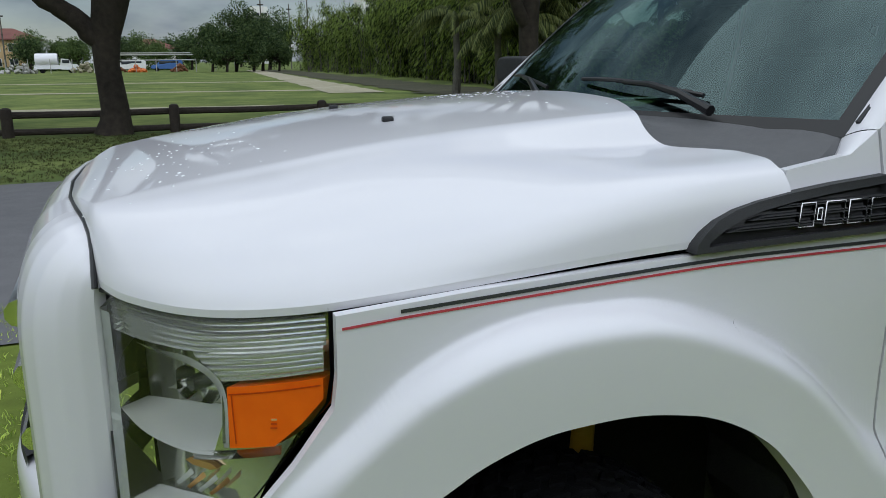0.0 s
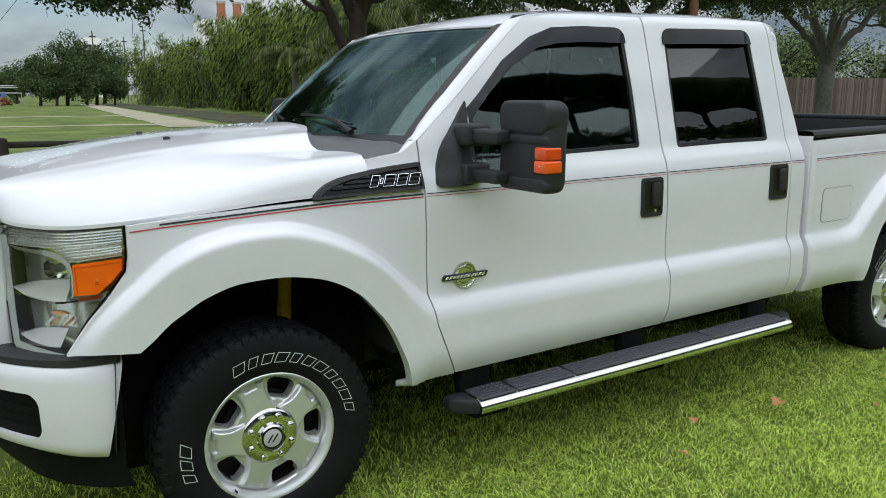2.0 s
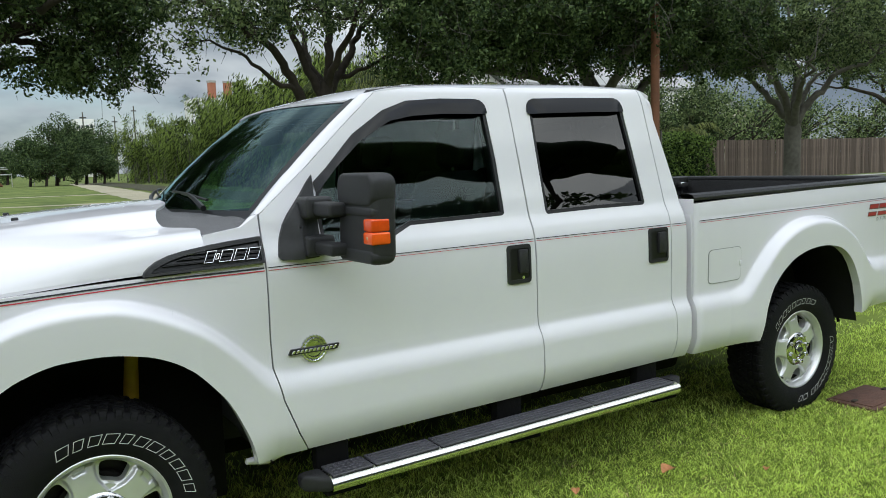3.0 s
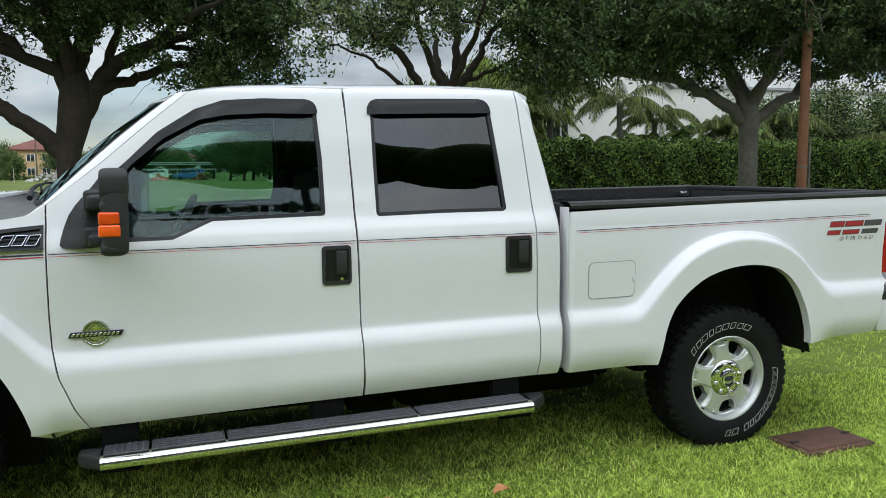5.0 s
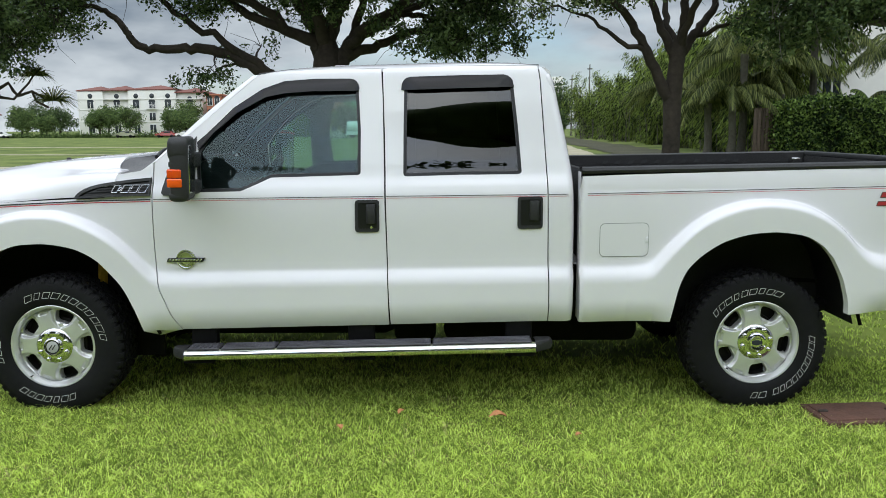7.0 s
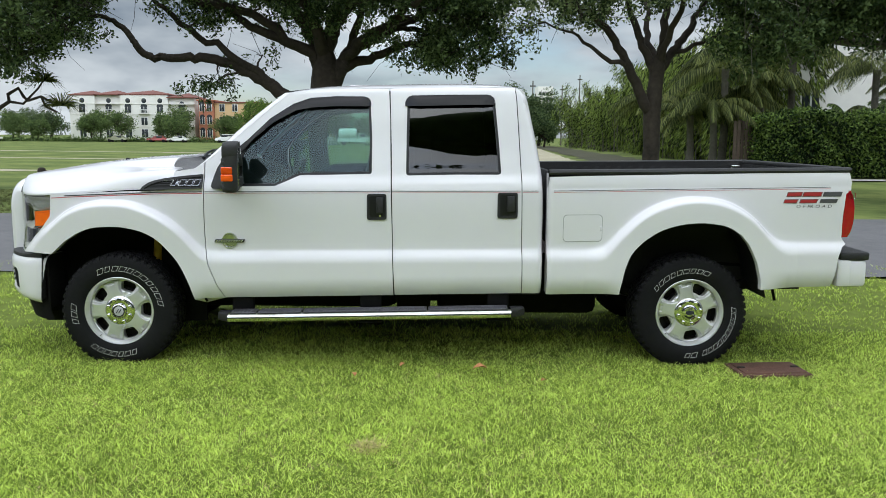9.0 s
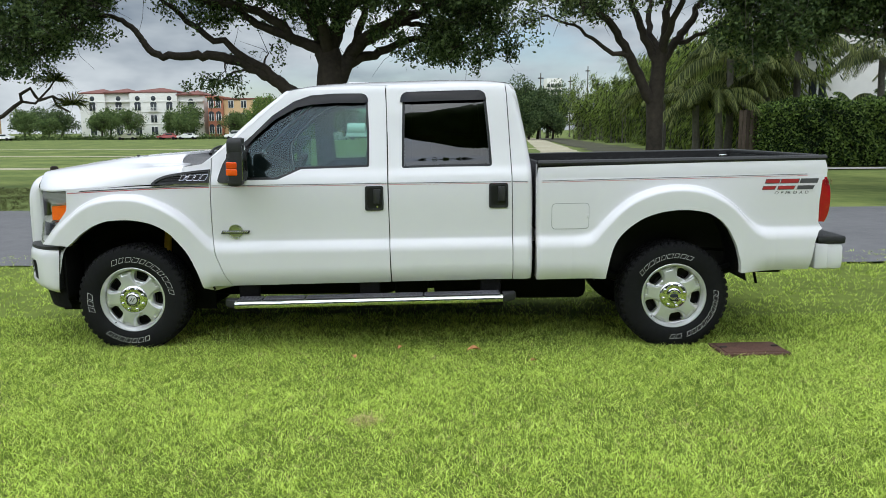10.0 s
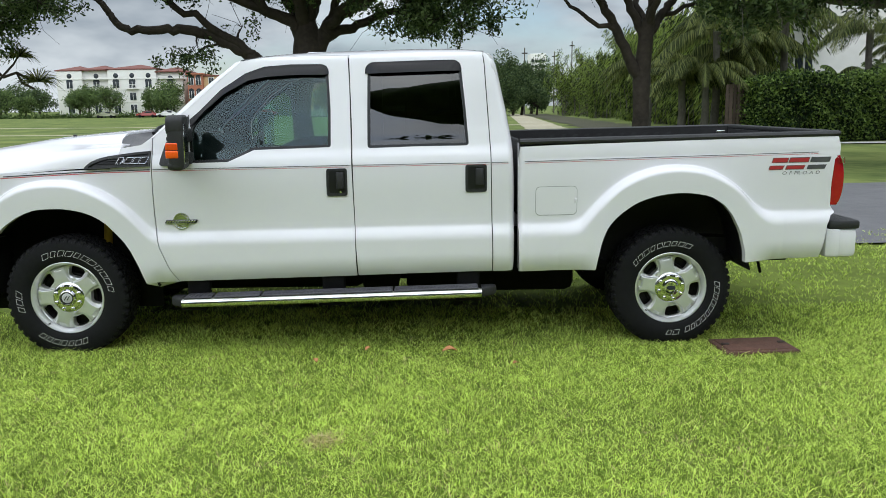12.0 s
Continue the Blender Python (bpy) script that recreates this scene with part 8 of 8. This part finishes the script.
h1 = gable_house(20.4, 29.0, 36.0, 46.0, 6.2, 8.8, STUCCO_W, "white stucco house behind the hedge")
facade_window(h1, 21.8, 36.0, 3.2, 0.9, 1.1)
facade_window(h1, 26.0, 36.0, 1.4, 1.6, 1.4)
h2 = gable_house(29.4, 48.0, 37.0, 47.0, 6.4, 8.4, STUCCO_W, "white stucco bungalow behind the hedge", "y")
facade_window(h2, 34.0, 37.0, 1.5, 1.6, 1.4)
facade_window(h2, 41.0, 37.0, 1.5, 1.6, 1.4)
gable_house(51.0, 60.0, 40.0, 50.0, 3.6, 5.6, surface("cream_stucco", (0.66, 0.62, 0.50), (0.58, 0.54, 0.43), rough=0.9, scale=3), "cream house with a gable behind the plank fence")

# ---- far trees before the buildings ----
rnd = random.Random(77)
k = 0
for x in range(-150, 20, 8):
    y = 176 + rnd.uniform(-5, 7)
    h = rnd.uniform(5.0, 8.2)
    if -62 < x < -52:
        h = 6.5
    bush(x + rnd.uniform(-2, 2), y, h * 0.55, h, 400 + k, 3600, FAR_LEAF, 0.38, "tree", "round street tree at the far edge of the field", "tree", group="far street trees")
    k += 1
for x in range(-160, 30, 14):
    h = rnd.uniform(6.5, 10.0)
    bush(x + rnd.uniform(-4, 4), 222 + rnd.uniform(-6, 6), h * 0.75, h, 440 + k, 2600, FAR_DARK, 0.62, "tree", "tall tree behind the far buildings", "tree", group="far background trees")
    k += 1
bush(-33.0, 150, 4.9, 9.6, 470, 9000, LIME_LEAF, 0.34, "tree", "bright green round tree before the tan building", "tree")
for k, (x, h) in enumerate(((-27, 5.6), (-19, 6.4), (-11, 5.8), (-4, 6.2), (3, 5.4), (9, 6.6))):
    bush(x, 160 + 2 * (k % 2), h * 0.62, h, 480 + k, 4200, FAR_DARK if k % 2 else FAR_LEAF, 0.36, "tree", "green tree behind the builders' yard", "tree", group="trees behind the yard")
clip_row = thing("far_hedge", "low dark hedge along the far edge of the field", "hedge")
rng = np.random.default_rng(5)
n = 16000
p = np.stack([rng.uniform(-160, 10, n), 171 + rng.normal(size=n) * 0.4, np.abs(rng.normal(size=n)) * 0.55], 1)
leaf_mesh("hedge_leaves", p, 0.5, 0.3, FAR_LEAF, clip_row, 9, kind="stuff")


# ---- far cars and the builders' yard ----
def far_car(x, y, paint, label, kind="car", turn=0.0):
    c = thing("parked_car", label, "car", "parked cars")
    L, W = (4.5, 1.8)
    if kind == "van":
        L = 5.2
    if kind == "truck":
        L = 6.5
    secs = {"car": [(-2.25, 0.55, 0.75), (-2.1, 0.45, 0.85), (-1.1, 0.42, 0.95), (-0.45, 0.42, 1.42), (0.7, 0.42, 1.45), (1.5, 0.42, 1.0), (2.1, 0.45, 0.95), (2.25, 0.55, 0.75)],
            "van": [(-2.6, 0.55, 0.8), (-2.4, 0.45, 1.0), (-1.6, 0.42, 1.15), (-1.0, 0.42, 1.85), (2.3, 0.42, 1.9), (2.55, 0.5, 1.6)],
            "truck": [(-3.2, 0.6, 1.0), (-3.0, 0.5, 1.3), (-2.2, 0.5, 1.4), (-1.8, 0.5, 2.1), (-0.8, 0.5, 2.2), (-0.6, 0.6, 1.2), (3.1, 0.6, 1.2)]}[kind]
    prof = [(q[0], q[2]) for q in secs] + [(q[0], q[1]) for q in reversed(secs)]
    v = [(a, s * W / 2 * (1.0 if b < 1.0 else 0.86), b) for s in (-1, 1) for a, b in prof]
    n = len(prof)
    f = [tuple(range(n)), tuple(range(2 * n - 1, n - 1, -1))] + [(k, n + k, n + (k + 1) % n, (k + 1) % n) for k in range(n)]
    m = pose(x, y, 0.03, 0, 0, turn)
    body = link_mesh("body", [m @ Vector(q) for q in v], f, paint, c, smooth=False)
    g0, g1, gz0, gz1 = {"car": (-0.75, 1.15, 0.98, 1.36), "van": (-1.2, 1.9, 1.2, 1.7), "truck": (-1.95, -0.95, 1.5, 2.0)}[kind]
    for s in (-1, 1):
        box("side_glass", g0, g1, s * W / 2 * 0.88 - 0.03, s * W / 2 * 0.88 + 0.03, gz0, gz1, DARK_GLASS, c, 0.02, m=m)
    for wx in (-L * 0.31, L * 0.31):
        for s in (-1, 1):
            vv, ff = lathe([(0.0001, -0.1), (0.2, -0.1), (0.21, -0.12), (0.33, -0.11), (0.34, 0.0), (0.33, 0.1)], 14)
            link_mesh("wheel", [m @ Vector((a + wx, b + s * (W / 2 - 0.1), q + 0.33)) for a, b, q in vv], ff, RUBBER, c)
    if kind == "truck":
        vv, ff = lathe([(0.0001, -1.6), (0.9, -1.6), (1.0, -1.4), (1.0, 1.4), (0.9, 1.6), (0.0001, 1.6)], 18)
        link_mesh("tank", [m @ Vector((b + 1.3, a, q + 2.0)) for a, b, q in vv], ff, PAINT, c)
    return c


car_white = surface("car_white", (0.7, 0.7, 0.69), rough=0.3, coat=0.8)
car_red = surface("car_red", (0.30, 0.03, 0.025), rough=0.3, coat=0.8)
car_olive = surface("car_olive", (0.25, 0.26, 0.16), rough=0.3, coat=0.8)
car_orange = surface("machine_orange", (0.65, 0.16, 0.03), rough=0.5)
car_blue = surface("machine_blue", (0.05, 0.13, 0.35), rough=0.5)
for x, paint, lb, kd in ((-110, car_white, "far white parked car", "car"), (-95, car_white, "far white parked car", "car"), (-67.5, car_olive, "far olive parked car", "car"), (-58.6, car_red, "far dark red parked car", "car"), (-54.3, car_white, "far white parked car", "car"), (-43.5, car_white, "far white parked pickup", "van"), (-104, car_white, "far silver parked car", "car"), (-33, car_red, "far red parked car", "car")):
    far_car(x, 168.5, paint, lb, kd)
far_car(-12.6, 138, car_white, "white tank truck in the builders' yard", "truck", 180)
far_car(-2.0, 141, car_white, "white van in the builders' yard", "van")
far_car(3.9, 144, car_blue, "blue machine in the builders' yard", "van")


def rubble(x, y, r, h, seed, material, label):
    rnd = random.Random(seed)
    ob = thing("material_heap", label, "heap")
    bm = bmesh.new()
    for k in range(34):
        a, q = rnd.uniform(0, 6.28), r * rnd.uniform(0, 1) ** 0.7
        s = rnd.uniform(0.15, 0.45)
        z = h * max(0.0, 1 - q / r) * rnd.uniform(0.2, 1)
        add_box(bm, -s, s, -s * 0.7, s * 0.7, -s * 0.5, s * 0.6, 0.05, 1, pose(x + q * math.cos(a), y + q * math.sin(a) * 0.6, 0.1 + z, rnd.uniform(0, 60), rnd.uniform(0, 60), rnd.uniform(0, 180)))
    part("heap_pieces", bm, material, ob)
    tagged(ob.children[-1], kind="stuff")


rubble(-17.6, 134, 2.8, 1.8, 1, CONCRETE, "grey heap of rubble in the builders' yard")
rubble(-4.6, 136, 2.4, 1.5, 2, POLE_WOOD, "brown heap of timber in the builders' yard")
rubble(-8.4, 135, 2.8, 1.5, 3, SAND, "heap of sand in the builders' yard")
rubble(-0.9, 133.6, 1.3, 0.9, 4, car_orange, "orange barriers in the builders' yard")
rubble(5.6, 136, 1.2, 1.2, 5, POLE_WOOD, "brown crates in the builders' yard")
yard = thing("yard_fence", "wire fence round the builders' yard", "fence")
for x in range(-22, 17, 3):
    tube("post", [(x, 133, 0), (x, 133, 2.1)], 0.06, CONCRETE, yard, 6)
for z in (2.0, 2.9, 3.2):
    tube("rail", [(-4, 146 + z, z - 0.1), (9, 146 + z, z - 0.1)], 0.10, CONCRETE, yard, 6)
cone = thing("traffic_cone", "small orange traffic cone on the field", "cone")
v, f = lathe([(0.03, 0.75), (0.05, 0.7), (0.19, 0.05), (0.28, 0.05), (0.28, 0.0)], 16)
link_mesh("cone_body", [(-37.5 + a, 62 + c, b + 0.04) for a, b, c in v], f, car_orange, cone)

# ---- behind the camera: unseen trees, added to close the view in reflections ----
rng = np.random.default_rng(505)
n = 100000
wx = rng.uniform(-52, 62, n)
wz = (14.5 + 0.45 * np.sin(wx * 0.31) + 0.3 * np.sin(wx * 0.83 + 1)) * rng.uniform(0.0, 1.0, n) ** 0.7
woods = leaf_mesh("woods", np.stack([wx, rng.uniform(-36, -31, n), wz + 0.3], 1), 0.60, 0.42, OAK_LEAF, None, 506)
tagged(woods, "unseen dark leafy woods added for the window reflections", "woods", kind="stuff")
for k, (x, y, r, h) in enumerate(((-46, -20, 6, 12), (56, -18, 6.5, 12))):
    bush(x, y, r, h, 500 + k, 5000, OAK_LEAF, 0.5, "tree", "unseen dark leafy tree added for the reflections", "tree", group="trees across the lawn")
# flat crowns set at the height that darkens a band of the windows
for k, (x, y) in enumerate(((5.2, -22), (13, -22), (21, -22), (29, -22), (37, -22))):
    tr = thing("tall_tree", "unseen flat-crowned tree added for the dark band in the windows", "tree", "tall flat-crowned trees")
    tr.location = (x, y, 0.09 - 0.018 * x)
    bm = bmesh.new()
    add_tube(bm, [(0, 0, 0), (0.2, 0.1, 6), (0, 0, 12.8)], [0.30, 0.22, 0.12], 10)
    for j in range(7):
        a = j * 0.9
        add_tube(bm, [(0, 0, 12.0), (1.8 * math.cos(a), 0.5 * math.sin(a), 12.6), (4.0 * math.cos(a), 0.8 * math.sin(a), 13.0)], [0.09, 0.06, 0.02], 6)
    part("trunk", bm, BARK, tr)
    v, f = [], []
    nu, nv = 48, 12
    for j in range(nv + 1):
        for i in range(nu):
            a, b = 2 * math.pi * i / nu, math.pi * (j / nv - 0.5)
            w = math.cos(b) ** 0.5 if abs(b) < 1.57 else 0.0
            rip = 1 + 0.04 * math.sin(5 * a + k) + 0.03 * math.sin(11 * a + 2 * k + 3 * b)
            v.append((5.3 * w * rip * math.cos(a), 1.4 * w * rip * math.sin(a), 12.93 + 0.42 * math.sin(b) * (1 + 0.12 * math.sin(3 * a + k)) + 0.05 * math.sin(7 * a)))
    f = [(j * nu + i, j * nu + (i + 1) % nu, (j + 1) * nu + (i + 1) % nu, (j + 1) * nu + i) for j in range(nv) for i in range(nu)]
    link_mesh("crown", v, f, OAK_LEAF, tr)

# Fuller trees along the front of the white apartments.
for k, (x, r, h) in enumerate(((-112, 5.0, 8.6), (-101, 4.6, 7.6), (-79, 4.2, 8.2), (-61, 5.2, 9.6), (-47, 4.0, 7.0))):
    bush(x, 187 + 2 * (k % 2), r, h, 640 + k, 4200, FAR_LEAF, 0.44, "tree", "round green tree before the white apartments", "tree", group="trees before the apartments")

# A spiky-leaved tree whose twisted branches reach past the oak.
spiky = thing("dracaena", "twisted grey branches with spiky sword-leaved tufts", "tree")
DY = 17.4
for pts, r in ((((-14.2, 0.0), (-13.6, 0.9), (-12.4, 1.6), (-11.3, 1.98), (-10.93, 2.13), (-10.6, 2.40), (-10.38, 2.56), (-10.40, 2.77), (-10.11, 2.95), (-9.98, 2.71), (-9.86, 2.59), (-9.43, 2.71), (-9.29, 2.42), (-8.95, 2.26)), 0.075),
               (((-10.38, 2.56), (-10.0, 2.50), (-9.5, 2.95), (-9.3, 3.20)), 0.045), (((-9.43, 2.71), (-9.1, 2.55), (-8.95, 2.62)), 0.04)):
    tube("branch", [(x, DY + 0.08 * math.sin(3 * x), z) for x, z in pts], [r * (1 - 0.55 * k / (len(pts) - 1)) for k in range(len(pts))], BARK, spiky, 7)
for k, (cx, cz, size) in enumerate(((-8.85, 2.45, 0.78), (-9.30, 3.15, 0.62), (-12.4, 1.7, 0.7))):
    rng = np.random.default_rng(660 + k)
    v, f = [], []
    for j in range(150):
        d = Vector(rng.normal(size=3))
        d.z = abs(d.z) * 0.8 - 0.1
        d.normalize()
        side = d.cross(Vector((0, 1, 0.1))).normalized() * 0.011
        c, m = Vector((cx, DY, cz)), len(v)
        L = size * rng.uniform(0.6, 1.15)
        p1, p2 = c + d * L * 0.5, c + d * L * 0.9 + Vector((0, 0, -0.42 * L * rng.uniform(0.5, 1.2)))
        v += [c - side * 0.6, c + side * 0.6, p1 + side, p2, p1 - side]
        f += [(m, m + 1, m + 2, m + 4), (m + 4, m + 2, m + 3)]
    link_mesh("leaf_tuft", v, f, PALM_LEAF, spiky, smooth=False)

# ---- on the lawn ----
lid = thing("utility_cover", "rusty brown square metal cover set in the lawn", "utility cover")
m = pose(4.475, -1.05, 0.036, 0, 0, 4)
box("lid_frame", -0.245, 0.245, -0.155, 0.155, -0.05, 0.022, RUST, lid, 0.012, m=m)
box("lid_plate", -0.215, 0.215, -0.127, 0.127, 0.0, 0.030, RUST, lid, 0.008, m=m)
for x in (-0.19, 0.19):
    box("lid_bolt", x - 0.025, x + 0.025, -0.012, 0.012, 0.026, 0.038, LOG, lid, 0.004, m=m)


def fallen_leaf(x, y, s, turn, seed):
    rnd = random.Random(seed)
    v, f = [], []
    for i in range(9):
        t = i / 8
        w = 0.5 * math.sin(math.pi * min(0.98, max(0.02, t))) ** 0.8
        for j, q in enumerate((-1, 0, 1)):
            v.append((s * (t - 0.5), s * q * w * 0.75, s * (0.10 * abs(q) * w * 3 + 0.12 * math.sin(t * 3.1) + rnd.uniform(-0.02, 0.02))))
        if i:
            a = (i - 1) * 3
            f += [(a, a + 3, a + 4, a + 1), (a + 1, a + 4, a + 5, a + 2)]
    m = pose(x, y, 0.092, rnd.uniform(-15, 15), rnd.uniform(-15, 15), turn)
    ob = link_mesh("fallen_leaf", [m @ Vector(q) for q in v], f, DRY_LEAF)
    tagged(ob, "dry orange-brown leaf lying on the grass", "leaf", "fallen leaves")


for k, (x, y, s, a) in enumerate(((2.49, -1.20, 0.10, 10), (1.97, -1.12, 0.055, 50), (1.66, -1.34, 0.05, 120), (2.88, -1.46, 0.05, 30))):
    fallen_leaf(x, y, s, a, 700 + k)

# ---- grass blades of the near lawn ----
GRASS = leafy("grass_blades", (0.82, 0.96, 0.235), (0.225, 0.320, 0.052), rough=0.45, through_light=0.45, scale=2.2)
# much darker blade colour, carrying the oak's shade on the far verge
OAK_SHADE_GRASS = leafy("shaded_grass_blades", (0.150, 0.165, 0.060), (0.050, 0.055, 0.022), rough=0.6, through_light=0.2, scale=0.35)
STRAW = leafy("dry_grass_blades", (0.78, 0.66, 0.36), (0.46, 0.40, 0.19), rough=0.6, through_light=0.35, scale=0.35)


def grass(name, x0, x1, y0, y1, count, h, w, seed, label, skip=None, material=GRASS, most=1.1):
    rng = np.random.default_rng(seed)
    tufts = count // 6
    cx, cy, tall = rng.uniform(x0, x1, tufts), rng.uniform(y0, y1, tufts), rng.uniform(0.62, 1.22, tufts)
    own = rng.integers(0, tufts, count)
    x, y = cx[own] + rng.normal(size=count) * 0.024, cy[own] + rng.normal(size=count) * 0.024
    tall, turn = tall[own], rng.uniform(0, 2 * np.pi, tufts)[own]
    # thinner towards the edges of the plot
    edge = np.minimum(np.minimum(x - x0, x1 - x), y - y0 if y0 < -1 else 9.0)
    ok = rng.uniform(0, 1, count) < np.clip(edge / 0.8, 0.15, 1)
    if skip is not None:
        ok &= ~skip(x, y)
    x, y, tall, turn = x[ok], y[ok], tall[ok], turn[ok]
    n = len(x)
    z = 0.026 + 0.012 * np.sin(x * 0.9 + 0.3) * np.cos(y * 1.1) * (y < 2)
    patch = 0.85 + 0.16 * np.sin(x * 2.1 + 1.3 * np.sin(y * 1.7)) * np.cos(y * 2.6 + x) + 0.08 * np.sin(x * 7 + y * 5)
    hh = h * 0.84 * rng.uniform(0.55, 1.2, n) * patch * tall
    a = turn + rng.normal(size=n) * 1.3
    lean = rng.uniform(0.15, most, n) * hh
    dx, dy = np.cos(a), np.sin(a)
    b = rng.uniform(0, 2 * np.pi, n)
    ww = w * rng.uniform(0.7, 1.3, n) * 0.5
    sx, sy = np.cos(b) * ww, np.sin(b) * ww
    base = np.stack([x, y, z], 1)
    tip = base + np.stack([dx * lean, dy * lean, hh * 0.85], 1)
    s = np.stack([sx, sy, np.zeros(n)], 1)
    mid = base + np.stack([dx * lean * 0.22, dy * lean * 0.22, hh * 0.5], 1)
    verts = np.stack([base, mid - s, mid + s, tip], 1).reshape(-1, 3)
    me = bpy.data.meshes.new(name)
    me.vertices.add(4 * n)
    me.vertices.foreach_set("co", verts.ravel())
    i = (np.arange(n) * 4)[:, None]
    loops = np.concatenate([i + [0, 2, 1], i + [1, 2, 3]], 1).reshape(-1)
    me.loops.add(6 * n)
    me.loops.foreach_set("vertex_index", loops.astype(np.int32))
    me.polygons.add(2 * n)
    me.polygons.foreach_set("loop_start", np.arange(0, 6 * n, 3, dtype=np.int32))
    me.update(calc_edges=True)
    me.materials.append(material)
    return tagged(new(name, me), label, "grass", kind="stuff")


def on_lid(x, y):
    return (np.abs(x - 4.475) < 0.235) & (np.abs(y + 1.05) < 0.145)


grass("lawn_grass", -2.6, 7.6, -4.8, -0.75, 560000, 0.058, 0.0056, 1, "short bright green lawn grass", on_lid, most=1.5)
grass("dry_grass", -2.6, 7.6, -4.8, -0.75, 26000, 0.044, 0.0044, 9, "pale dry blades among the lawn grass", on_lid, STRAW, 2.2)
grass("straw_patch", 1.79, 1.90, -2.46, -2.38, 2600, 0.060, 0.0060, 11, "small patch of dead straw-coloured grass", None, STRAW, 2.2)
grass("shade_grass", -2.6, 7.6, -0.75, 0.1, 55000, 0.060, 0.0054, 6, "short green lawn grass beside the truck", on_lid)
grass("verge_grass", -5.5, 11.5, -0.75, 3.6, 72000, 0.062, 0.0070, 2, "short bright green lawn grass")
grass("side_grass", 7.0, 13.0, -4.4, -0.75, 60000, 0.064, 0.0070, 3, "short bright green lawn grass")
grass("side_grass", -6.0, -2.0, -4.4, -0.75, 42000, 0.064, 0.0070, 4, "short bright green lawn grass")
grass("far_verge_grass", -13.0, 4.0, 9.6, 16.6, 60000, 0.070, 0.012, 7, "thin grass coloured dark as oak shade across the road", None, OAK_SHADE_GRASS)
grass("side_grass", -6.0, 12.0, -9.5, -4.3, 60000, 0.064, 0.0080, 5, "short bright green lawn grass")

# ---- plank fence, board by board ----
fence = thing("plank_fence", "weathered brown vertical plank fence", "fence")
for x in range(36, 77, 2):
    box("fence_post", x - 0.05, x + 0.05, 26.55, 26.65, 0, 2.3, PLANK, fence, 0.01)
box("fence_rail", 36, 76.2, 26.50, 26.55, 0.5, 0.6, PLANK, fence, 0.01)
box("fence_rail", 36, 76.2, 26.50, 26.55, 1.8, 1.9, PLANK, fence, 0.01)
bm = bmesh.new()
add_box(bm, -0.075, 0.075, -0.012, 0.012, 0, 2.35, 0.004, 1)
board_mesh = bpy.data.meshes.new("board")
bm.to_mesh(board_mesh)
bm.free()
board_mesh.materials.append(PLANK)
rnd = random.Random(8)
for k in range(250):
    b = new("board", board_mesh)
    b.parent = fence
    b.matrix_basis = pose(36.05 + 0.16 * k, 26.48 + rnd.uniform(-0.008, 0.008), 0.03 + rnd.uniform(-0.03, 0.03), 0, rnd.uniform(-0.6, 0.6), rnd.uniform(-2, 2))
